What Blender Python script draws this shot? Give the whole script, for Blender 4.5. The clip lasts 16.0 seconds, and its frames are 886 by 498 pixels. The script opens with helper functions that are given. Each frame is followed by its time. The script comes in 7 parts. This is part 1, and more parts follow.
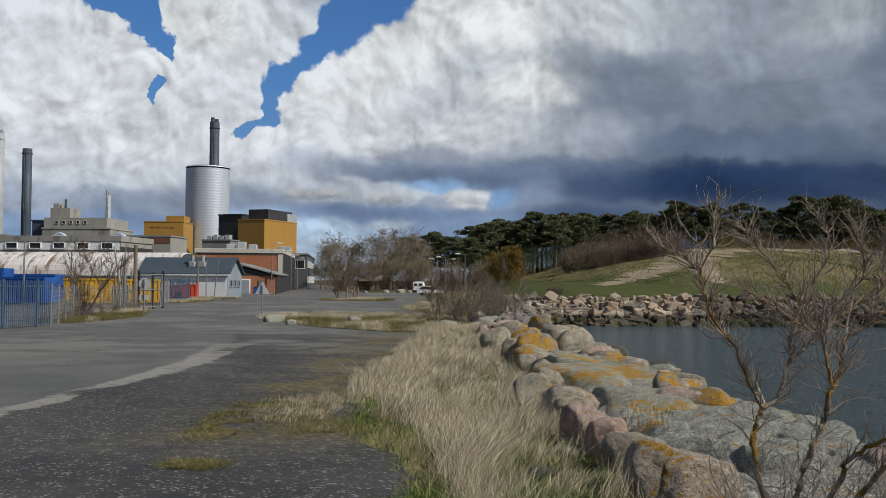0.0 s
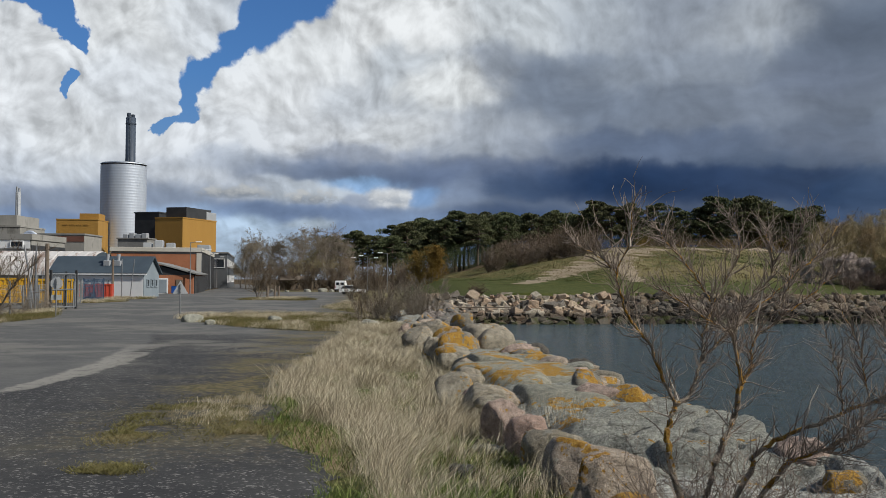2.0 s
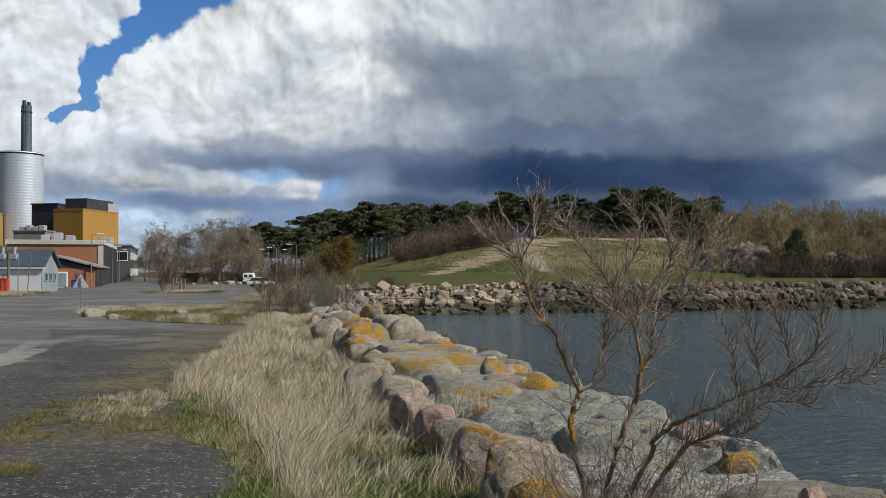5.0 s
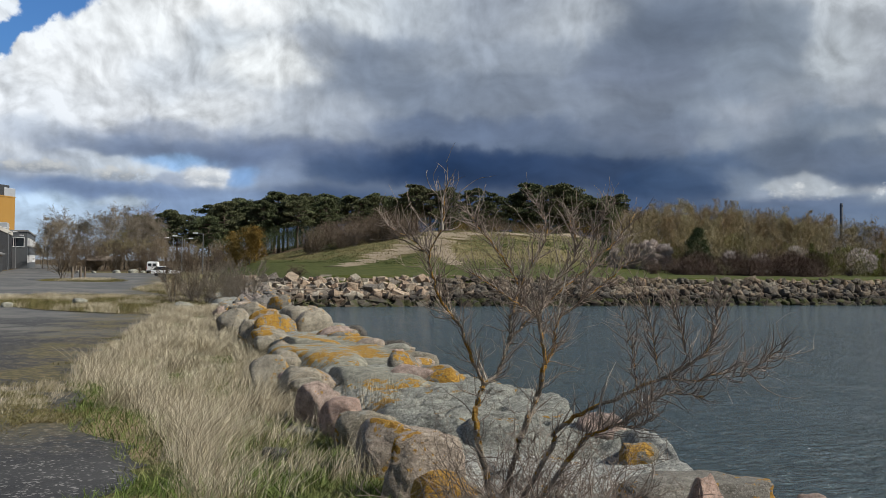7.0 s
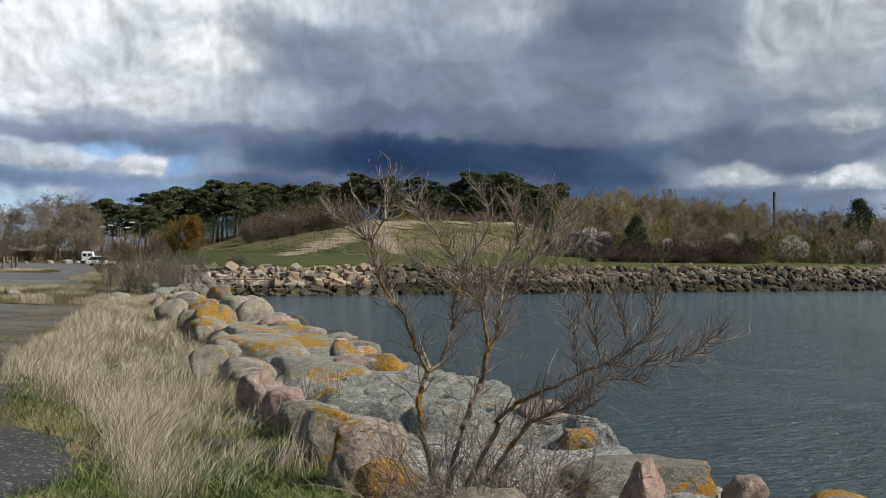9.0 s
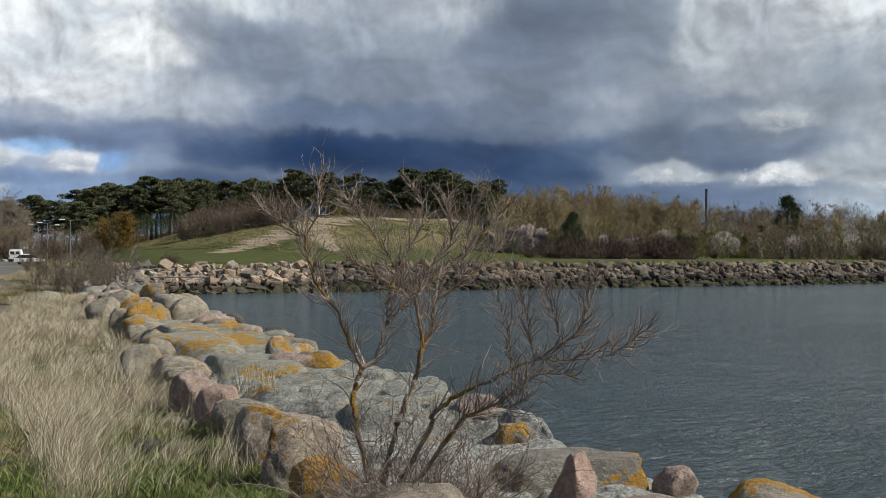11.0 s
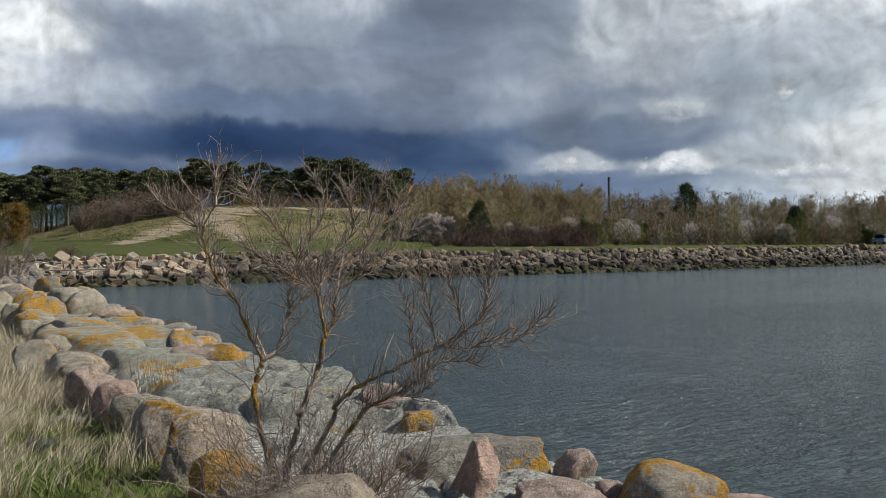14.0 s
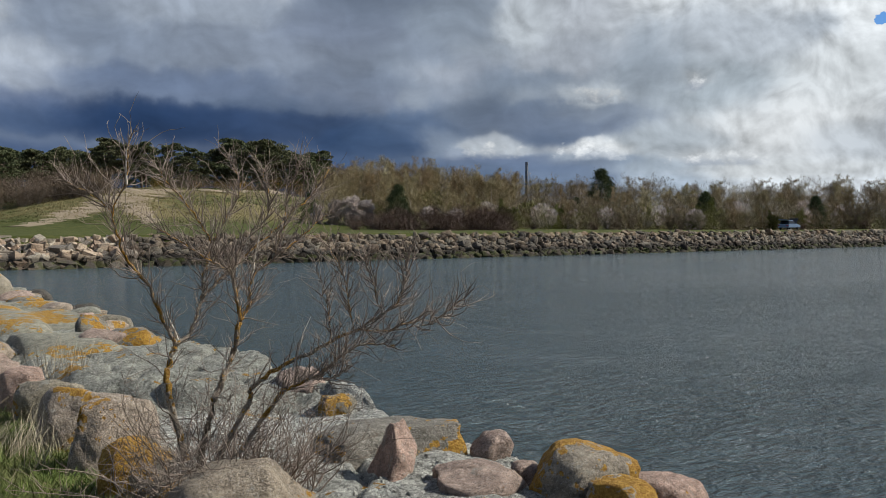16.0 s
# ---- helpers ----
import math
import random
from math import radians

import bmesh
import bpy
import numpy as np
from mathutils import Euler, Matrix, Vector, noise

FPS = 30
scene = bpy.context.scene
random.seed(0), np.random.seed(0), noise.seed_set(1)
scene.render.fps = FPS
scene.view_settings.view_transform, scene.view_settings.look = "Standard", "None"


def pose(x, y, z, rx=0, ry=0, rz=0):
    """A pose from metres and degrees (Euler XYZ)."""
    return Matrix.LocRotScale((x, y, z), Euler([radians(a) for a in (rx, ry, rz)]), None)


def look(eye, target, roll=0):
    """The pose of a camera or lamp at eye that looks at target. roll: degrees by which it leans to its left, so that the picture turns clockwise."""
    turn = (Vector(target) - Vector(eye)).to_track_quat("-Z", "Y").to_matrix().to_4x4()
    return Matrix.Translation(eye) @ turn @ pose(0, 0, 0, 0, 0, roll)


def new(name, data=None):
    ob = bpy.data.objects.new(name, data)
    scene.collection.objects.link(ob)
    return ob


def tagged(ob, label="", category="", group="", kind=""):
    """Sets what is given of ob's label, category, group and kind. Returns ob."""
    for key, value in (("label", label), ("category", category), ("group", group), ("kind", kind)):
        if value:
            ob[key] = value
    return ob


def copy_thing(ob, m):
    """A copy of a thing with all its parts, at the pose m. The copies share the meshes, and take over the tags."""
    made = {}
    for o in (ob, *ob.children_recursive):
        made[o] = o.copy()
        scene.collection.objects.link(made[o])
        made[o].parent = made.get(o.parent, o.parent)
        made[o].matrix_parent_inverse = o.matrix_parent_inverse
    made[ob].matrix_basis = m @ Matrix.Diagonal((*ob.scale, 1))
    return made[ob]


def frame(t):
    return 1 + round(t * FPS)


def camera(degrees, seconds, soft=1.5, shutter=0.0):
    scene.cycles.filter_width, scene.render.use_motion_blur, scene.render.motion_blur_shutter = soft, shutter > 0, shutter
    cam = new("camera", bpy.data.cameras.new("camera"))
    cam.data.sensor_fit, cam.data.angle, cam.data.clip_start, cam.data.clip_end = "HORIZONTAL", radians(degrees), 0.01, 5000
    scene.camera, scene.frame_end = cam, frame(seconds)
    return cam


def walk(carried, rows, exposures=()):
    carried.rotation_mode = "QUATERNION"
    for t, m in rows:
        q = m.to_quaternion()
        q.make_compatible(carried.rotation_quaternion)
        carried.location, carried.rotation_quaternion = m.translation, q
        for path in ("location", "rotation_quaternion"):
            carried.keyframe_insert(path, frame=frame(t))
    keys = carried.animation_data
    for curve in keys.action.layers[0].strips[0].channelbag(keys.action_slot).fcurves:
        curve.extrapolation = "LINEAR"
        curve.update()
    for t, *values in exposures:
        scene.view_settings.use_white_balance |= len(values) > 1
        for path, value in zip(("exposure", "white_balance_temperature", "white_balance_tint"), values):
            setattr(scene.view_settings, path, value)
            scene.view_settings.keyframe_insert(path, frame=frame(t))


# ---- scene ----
cam = camera(50.32, 16.0, soft=0.7)
PATH = [
    (0.0, pose(-0.000, 0.000, 2.400, 91.899, -0.395, -0.011)),
    (0.5, pose(0.001, -0.004, 2.407, 92.035, -0.372, -1.377)),
    (1.0, pose(-0.001, -0.002, 2.407, 92.097, -0.418, -2.733)),
    (1.5, pose(0.004, -0.004, 2.406, 92.043, -0.249, -3.869)),
    (2.0, pose(0.011, -0.006, 2.406, 91.859, -0.298, -4.718)),
    (2.5, pose(0.011, -0.015, 2.404, 91.692, -0.216, -5.312)),
    (3.0, pose(0.016, -0.012, 2.407, 91.568, -0.242, -6.138)),
    (3.5, pose(0.025, -0.010, 2.404, 91.553, -0.209, -7.052)),
    (4.0, pose(0.030, -0.005, 2.406, 91.503, -0.106, -8.093)),
    (6.5, pose(0.045, -0.020, 2.406, 90.963, -0.303, -13.979)),
    (7.0, pose(0.047, -0.025, 2.406, 90.889, -0.732, -15.615)),
    (7.5, pose(0.042, -0.024, 2.405, 90.733, -0.560, -16.924)),
    (8.0, pose(0.042, -0.019, 2.403, 90.456, -0.620, -17.716)),
    (8.5, pose(0.038, -0.018, 2.403, 90.308, -0.572, -18.391)),
    (11.0, pose(0.064, -0.036, 2.400, 90.061, -0.300, -22.886)),
    (11.5, pose(0.076, -0.018, 2.397, 89.901, -0.261, -23.826)),
    (12.0, pose(0.085, -0.007, 2.395, 89.752, -0.186, -24.653)),
    (12.5, pose(0.085, -0.011, 2.398, 89.634, -0.142, -25.335)),
    (13.0, pose(0.087, -0.022, 2.401, 89.553, -0.025, -26.258)),
    (13.5, pose(0.091, -0.039, 2.402, 89.512, -0.013, -27.116)),
    (14.0, pose(0.102, -0.048, 2.401, 89.389, 0.233, -28.490)),
    (14.5, pose(0.104, -0.049, 2.402, 89.153, 0.181, -29.718)),
    (15.0, pose(0.101, -0.054, 2.400, 88.802, 0.057, -31.112)),
    (15.5, pose(0.105, -0.048, 2.397, 88.548, 0.096, -31.836)),
    (16.0, pose(0.113, -0.038, 2.395, 88.387, -0.060, -33.429)),
]
walk(cam, PATH, exposures=[(0.0, -0.22), (4.0, -0.08), (8.0, 0.08), (12.0, 0.10), (16.0, 0.14)])

# ---------------------------------------------------------------- sky and sun
SUN_AZ, SUN_EL = 116.0, 41.0          # degrees clockwise from +y, and above the horizon

world = bpy.data.worlds.new("sky")
scene.world = world
world.use_nodes = True
WT = world.node_tree
for n in list(WT.nodes):
    WT.nodes.remove(n)


class Net:
    """Short hands for a node tree."""

    def __init__(self, tree):
        self.t = tree

    def node(self, kind, **kw):
        n = self.t.nodes.new(kind)
        for k, v in kw.items():
            if k == "op":
                n.operation = v
        return n

    def put(self, sock, v):
        if isinstance(v, bpy.types.NodeSocket):
            self.t.links.new(v, sock)
        elif v is not None:
            sock.default_value = v

    def m(self, op, a, b=None, c=None, clamp=False):
        n = self.node("ShaderNodeMath", op=op)
        n.use_clamp = clamp
        for s, v in zip(n.inputs, (a, b, c)):
            self.put(s, v)
        return n.outputs[0]

    def v(self, op, a, b=None, scale=None):
        n = self.node("ShaderNodeVectorMath", op=op)
        self.put(n.inputs[0], a)
        if b is not None:
            self.put(n.inputs[1], b)
        if scale is not None:
            self.put(n.inputs["Scale"], scale)
        return n.outputs["Value"] if op in ("LENGTH", "DOT_PRODUCT", "DISTANCE") else n.outputs[0]

    def xyz(self, x, y, z):
        n = self.node("ShaderNodeCombineXYZ")
        for s, v in zip(n.inputs, (x, y, z)):
            self.put(s, v)
        return n.outputs[0]

    def sep(self, a):
        n = self.node("ShaderNodeSeparateXYZ")
        self.put(n.inputs[0], a)
        return n.outputs

    def noise(self, vec, scale, detail=6.0, rough=0.55, dist=0.0, color=False):
        n = self.node("ShaderNodeTexNoise")
        self.put(n.inputs["Vector"], vec)
        self.put(n.inputs["Scale"], scale)
        self.put(n.inputs["Detail"], detail)
        self.put(n.inputs["Roughness"], rough)
        self.put(n.inputs["Distortion"], dist)
        return n.outputs["Color" if color else "Fac"]

    def voro(self, vec, scale, feature="F1", out="Distance"):
        n = self.node("ShaderNodeTexVoronoi")
        n.feature = feature
        self.put(n.inputs["Vector"], vec)
        self.put(n.inputs["Scale"], scale)
        return n.outputs[out]

    def step(self, x, lo, hi, a=0.0, b=1.0):
        n = self.node("ShaderNodeMapRange")
        n.interpolation_type = "SMOOTHSTEP"
        for s, v in zip(n.inputs, (x, lo, hi, a, b)):
            self.put(s, v)
        return n.outputs[0]

    def lin(self, x, lo, hi, a=0.0, b=1.0):
        n = self.node("ShaderNodeMapRange")
        for s, v in zip(n.inputs, (x, lo, hi, a, b)):
            self.put(s, v)
        return n.outputs[0]

    def mix(self, f, a, b, blend="MIX"):
        n = self.node("ShaderNodeMix")
        n.data_type, n.blend_type = "RGBA", blend
        self.put(n.inputs[0], f)
        for s, v in ((n.inputs[6], a), (n.inputs[7], b)):
            self.put(s, (*v, 1.0) if isinstance(v, tuple) and len(v) == 3 else v)
        return n.outputs[2]


def srgb(r, g, b):
    """Linear colour from 0..255 values."""
    return tuple(((c / 255 + 0.055) / 1.055) ** 2.4 if c > 10 else c / 255 / 12.92 for c in (r, g, b))


def make_sky():
    """Cumulus and a grey shelf of cloud before a clear sky: soft bodies of colour, torn and heaped by noise, with blue gaps."""
    N = Net(WT)
    out, bg = N.node("ShaderNodeOutputWorld"), N.node("ShaderNodeBackground")
    d = N.node("ShaderNodeTexCoord").outputs["Generated"]
    x, y, z = N.sep(d)
    az = N.m("MULTIPLY", N.m("ARCTAN2", x, y), 57.2958)
    el = N.m("MULTIPLY", N.m("ARCSINE", z), 57.2958)
    # cloud coordinates in tens of degrees; clouds flatten towards the horizon
    flat = N.m("MULTIPLY", N.m("POWER", N.m("MAXIMUM", el, 0.1), 0.8), 0.19)
    p = N.xyz(N.m("MULTIPLY", az, 0.1), flat, 3.7)
    half = (0.5, 0.5, 0.5)
    slow = N.v("SUBTRACT", N.noise(p, 1.5, 2.0, 0.5, color=True), half)
    fine = N.v("SUBTRACT", N.noise(p, 5.0, 5.0, 0.5, color=True), half)
    wx, wy, _ = N.sep(slow)
    fx, fy, _ = N.sep(fine)
    azw = N.m("ADD", az, N.m("ADD", N.m("MULTIPLY", wx, 2.2), N.m("MULTIPLY", fx, 3.0)))
    elw = N.m("ADD", el, N.m("MULTIPLY", N.m("ADD", N.m("MULTIPLY", wy, 1.0), N.m("MULTIPLY", fy, 2.0)), N.lin(el, 2.5, 9.0, 0.2, 1.0)))
    # heaps: soft knolls over finer ones
    q = N.v("ADD", p, N.v("SCALE", slow, scale=0.3))

    def heap(at):
        return N.m("ADD", N.m("MULTIPLY", N.noise(at, 3.4, 6.0, 0.50, 0.35), 1.05), N.m("MULTIPLY", N.noise(at, 9.5, 4.0, 0.5), 0.35))
    h0 = heap(q)
    h1 = heap(N.v("ADD", q, (0.028, 0.040, 0.0)))
    # bodies of cloud: azimuth, elevation, spread in both, colour
    total, weight = N.xyz(*(0.015 * c for c in srgb(176, 186, 198))), 0.015
    for a, e, sa, se, col in CLOUDS:
        u = N.m("MULTIPLY_ADD", azw, 1 / sa, -a / sa)
        v = N.m("MULTIPLY_ADD", elw, 1 / se, -e / se)
        w = N.m("POWER", 0.14, N.m("MULTIPLY_ADD", u, u, N.m("MULTIPLY", v, v)))
        c = N.v("SCALE", srgb(*col), scale=w)
        total = N.v("ADD", total, c)
        weight = N.m("ADD", weight, w)
    cloud = N.v("SCALE", total, scale=N.m("DIVIDE", 1.0, weight))
    # the heaps catch the sun from above; the grey shelf shows them less, and has long soft streaks
    lum = N.v("DOT_PRODUCT", cloud, (0.3, 0.5, 0.2))
    strong = N.step(lum, 0.12, 0.66, 0.14, 0.85)
    relief = N.m("MULTIPLY", N.m("SUBTRACT", h0, h1), 1.25)
    body = N.m("MULTIPLY", N.m("SUBTRACT", h0, 0.745), 1.05)
    streaked = N.v("ADD", N.v("MULTIPLY", p, (1.0, 2.6, 1.0)), N.v("SCALE", slow, scale=0.8))
    streak = N.m("MULTIPLY", N.m("SUBTRACT", N.noise(streaked, 2.0, 6.0, 0.52), 0.5), N.step(lum, 0.15, 0.6, 0.95, 0.30))
    shade = N.m("ADD", 1.0, N.m("ADD", N.m("MULTIPLY", N.m("ADD", relief, body), strong), streak))
    shade = N.m("MINIMUM", N.m("MAXIMUM", shade, 0.62), 1.16)
    cloud = N.v("SCALE", cloud, scale=shade)
    # small heaps standing before the shelf
    puff = N.noise(N.v("MULTIPLY", p, (1.0, 1.25, 1.0)), 11.0, 7.0, 0.56)
    for a, e, w, h, bright in CUMULI:
        u = N.m("MULTIPLY_ADD", az, 1 / w, -a / w)
        v = N.m("MULTIPLY_ADD", el, 1 / h, -e / h)
        v2 = N.m("MULTIPLY", v, N.m("MULTIPLY_ADD", N.m("LESS_THAN", v, 0.0), 2.5, 1.0))
        f = N.m("SUBTRACT", 1.0, N.m("MULTIPLY_ADD", u, u, N.m("MULTIPLY", v2, v2)))
        f = N.m("ADD", f, N.m("MULTIPLY", N.m("SUBTRACT", puff, 0.53), 3.2))
        lit = N.step(N.m("ADD", v, N.m("MULTIPLY", N.m("SUBTRACT", puff, 0.5), 2.2)), -0.2, 0.9)
        tone = N.mix(lit, tuple(c * bright for c in srgb(160, 169, 183)), tuple(c * bright for c in srgb(238, 240, 242)))
        cloud = N.mix(N.m("MULTIPLY", N.step(f, 0.0, 1.0), N.step(v, -0.55, 0.25)), cloud, tone)
    # clear gaps between the clouds
    gap = None
    for (a0, e0), (a1, e1), w in GAPS:
        dx, dy = a1 - a0, (e1 - e0)
        ll = dx * dx + dy * dy
        s = N.m("DIVIDE", N.m("ADD", N.m("MULTIPLY", N.m("SUBTRACT", azw, a0), dx), N.m("MULTIPLY", N.m("SUBTRACT", elw, e0), dy)), ll, clamp=True)
        ex = N.m("SUBTRACT", N.m("SUBTRACT", azw, a0), N.m("MULTIPLY", s, dx))
        ey = N.m("SUBTRACT", N.m("SUBTRACT", elw, e0), N.m("MULTIPLY", s, dy))
        dist = N.m("ADD", N.m("SQRT", N.m("ADD", N.m("MULTIPLY", ex, ex), N.m("MULTIPLY", ey, ey))), N.m("MULTIPLY", N.m("SUBTRACT", h0, 0.70), 1.9))
        g = N.step(dist, w * 0.78, w * 1.12, 1.0, 0.0)
        gap = g if gap is None else N.m("MAXIMUM", gap, g)
    sky = N.node("ShaderNodeTexSky")
    sky.sky_type, sky.sun_disc = "NISHITA", False
    sky.sun_elevation, sky.sun_rotation = radians(SUN_EL), radians(SUN_AZ)
    sky.air_density, sky.dust_density, sky.ozone_density = 1.0, 0.6, 1.5
    blue = N.v("SCALE", N.v("MULTIPLY", sky.outputs[0], N.xyz(N.lin(el, 4.0, 12.0, 0.56, 0.46), N.lin(el, 4.0, 12.0, 0.70, 0.80), N.lin(el, 4.0, 12.0, 1.0, 1.25))), scale=0.085)
    cloud = N.v("MULTIPLY", cloud, (0.975, 1.0, 1.01))
    col = N.mix(gap, cloud, blue)
    N.put(bg.inputs["Color"], col)
    N.put(bg.inputs["Strength"], 1.0)
    WT.links.new(bg.outputs[0], out.inputs[0])


WEST_HEAPS = [
    (-23.7, 13.4, 4.7, 3.6, (226, 230, 236)), (-19.5, 12.9, 3.6, 2.8, (241, 243, 246)), (-22.8, 9.8, 5.5, 2.4, (238, 240, 244)), (-23.6, 7.3, 4.7, 1.6, (217, 222, 230)),
    (-17.9, 8.6, 3.9, 2.2, (235, 238, 242)), (-20.9, 5.9, 5.9, 1.0, (207, 213, 222)), (-13.8, 14.6, 4.3, 2.4, (242, 244, 246)), (-14.2, 11.3, 3.2, 2.2, (223, 227, 233)),
    (-10.2, 14.6, 2.0, 1.8, (218, 223, 230)), (-11.7, 8.2, 2.8, 1.6, (231, 234, 239)), (-10.4, 6.2, 3.6, 0.9, (209, 214, 222)),
]
WEST_BASES = [
    (-23.8, 4.6, 4.7, 0.9, (167, 177, 195)), (-17.8, 4.6, 3.6, 0.8, (146, 158, 180)), (-23.5, 3.1, 4.3, 0.6, (144, 167, 201)), (-18.7, 3.3, 2.8, 0.6, (126, 146, 180)),
    (-11.4, 4.9, 3.6, 0.9, (140, 152, 173)), (-10.7, 3.9, 2.8, 0.5, (169, 195, 228)), (-7.7, 5.4, 3.2, 0.6, (185, 193, 206)), (-3.3, 5.2, 2.4, 0.7, (194, 202, 212)),
    (-5.0, 4.0, 5.9, 0.6, (119, 139, 173)), (-7.7, 3.3, 2.4, 0.5, (192, 214, 237)), (-2.9, 6.7, 8.3, 0.7, (117, 132, 159)),
]
GREAT_HEAP = [
    (-3.7, 13.6, 3.0, 2.0, (234, 236, 238)), (2.2, 15.4, 4.3, 1.8, (239, 240, 241)), (5.3, 11.9, 3.0, 1.5, (236, 238, 239)), (-5.7, 11.0, 3.8, 1.7, (233, 235, 238)),
    (-0.9, 10.6, 2.8, 1.3, (205, 210, 217)), (2.2, 13.2, 2.2, 1.0, (202, 208, 215)), (1.9, 9.0, 3.8, 1.0, (218, 221, 225)), (-5.0, 8.7, 4.3, 1.2, (224, 227, 232)),
    (-7.7, 7.0, 3.8, 0.8, (192, 199, 210)), (-0.9, 7.5, 4.3, 0.7, (161, 169, 185)), (9.0, 15.0, 3.9, 1.8, (208, 213, 218)), (7.5, 8.7, 4.3, 1.5, (173, 180, 191)),
]
LOW_GAP = [
    (0.0, 5.8, 1.8, 0.4, (146, 181, 222)), (1.6, 5.0, 1.4, 0.5, (221, 223, 226)), (0.0, 4.8, 0.9, 0.4, (148, 158, 176)), (3.7, 5.2, 0.9, 0.6, (126, 158, 200)),
    (3.6, 6.2, 3.2, 0.6, (104, 120, 150)), (5.9, 5.7, 1.4, 0.9, (132, 147, 173)), (-2.7, 3.4, 1.4, 0.4, (195, 209, 222)), (7.4, 6.7, 4.3, 0.9, (107, 120, 146)),
]
GREY_SHELF = [
    (7.3, 13.0, 2.0, 1.1, (154, 163, 178)), (10.7, 12.3, 3.9, 1.3, (127, 138, 156)), (13.7, 15.1, 3.2, 1.3, (181, 188, 197)), (18.5, 14.8, 4.7, 1.6, (158, 166, 179)),
    (17.2, 12.2, 5.1, 1.3, (150, 159, 173)), (14.0, 10.2, 5.9, 1.3, (124, 135, 153)), (20.3, 9.9, 5.5, 1.3, (133, 143, 160)), (15.6, 8.2, 7.9, 0.9, (102, 116, 141)),
    (9.2, 6.0, 3.2, 0.9, (69, 88, 119)), (15.6, 5.9, 6.3, 1.1, (34, 57, 92)), (20.9, 5.8, 5.5, 1.1, (32, 54, 89)),
]
DARK_SHELF = [
    (23.1, 14.6, 3.6, 1.3, (179, 185, 193)), (28.4, 13.5, 4.3, 2.2, (106, 117, 135)), (32.0, 12.0, 2.4, 1.4, (135, 146, 161)), (26.9, 11.5, 3.2, 1.4, (115, 125, 144)),
    (31.4, 9.6, 3.2, 1.4, (133, 144, 160)), (28.4, 8.5, 3.2, 1.0, (115, 126, 145)), (25.3, 7.1, 4.7, 0.9, (86, 101, 125)), (28.4, 5.1, 3.6, 1.0, (45, 69, 105)),
    (31.4, 5.7, 2.8, 1.0, (82, 100, 128)),
]
EAST_SHELF = [
    (29.0, 13.2, 3.6, 1.8, (99, 110, 127)), (34.5, 13.4, 2.2, 1.4, (119, 129, 143)), (38.6, 11.6, 2.2, 1.4, (175, 181, 187)), (41.5, 12.4, 2.8, 1.8, (172, 177, 185)),
    (35.5, 10.2, 2.6, 1.0, (144, 152, 163)), (33.3, 9.0, 2.2, 0.7, (159, 165, 175)), (29.0, 10.1, 3.6, 1.4, (111, 120, 136)), (27.4, 7.5, 4.3, 0.9, (114, 123, 140)),
    (31.4, 7.5, 1.1, 0.7, (138, 147, 160)), (38.6, 8.2, 4.3, 0.9, (119, 131, 148)), (38.6, 6.5, 5.9, 1.0, (102, 115, 135)),
]
EAST_LOW = [
    (22.3, 5.8, 5.5, 0.9, (63, 80, 109)), (25.7, 6.2, 2.8, 0.4, (56, 76, 110)), (29.1, 5.1, 2.2, 0.9, (70, 88, 115)), (32.7, 5.1, 1.3, 0.8, (125, 137, 154)),
    (36.6, 4.6, 2.0, 0.4, (184, 190, 196)), (36.2, 3.8, 2.4, 0.3, (102, 115, 139)), (34.3, 4.1, 0.7, 0.3, (144, 154, 170)), (42.1, 7.6, 1.9, 0.6, (169, 176, 185)),
    (38.6, 3.4, 5.9, 0.5, (100, 116, 142)), (42.2, 4.4, 2.2, 0.5, (199, 202, 206)), (41.6, 3.7, 2.8, 0.3, (123, 135, 154)), (39.8, 5.3, 2.0, 0.9, (89, 104, 128)),
]
EAST_BRIGHT = [
    (38.4, 11.9, 2.0, 1.4, (178, 184, 191)), (34.0, 11.2, 2.8, 1.4, (126, 136, 150)), (28.5, 11.8, 3.9, 1.8, (112, 121, 138)), (34.6, 8.9, 2.2, 1.4, (136, 144, 158)),
    (42.4, 7.7, 2.0, 0.7, (180, 186, 191)), (42.4, 6.5, 2.8, 0.5, (130, 140, 155)), (38.7, 7.9, 1.4, 0.5, (147, 155, 166)), (40.8, 9.9, 3.2, 1.4, (157, 163, 173)),
    (48.3, 8.3, 0.8, 0.5, (197, 201, 206)), (45.7, 9.4, 2.4, 2.0, (145, 155, 167)), (50.5, 10.8, 4.3, 1.8, (172, 179, 188)), (50.5, 7.9, 3.6, 1.8, (163, 173, 182)),
]
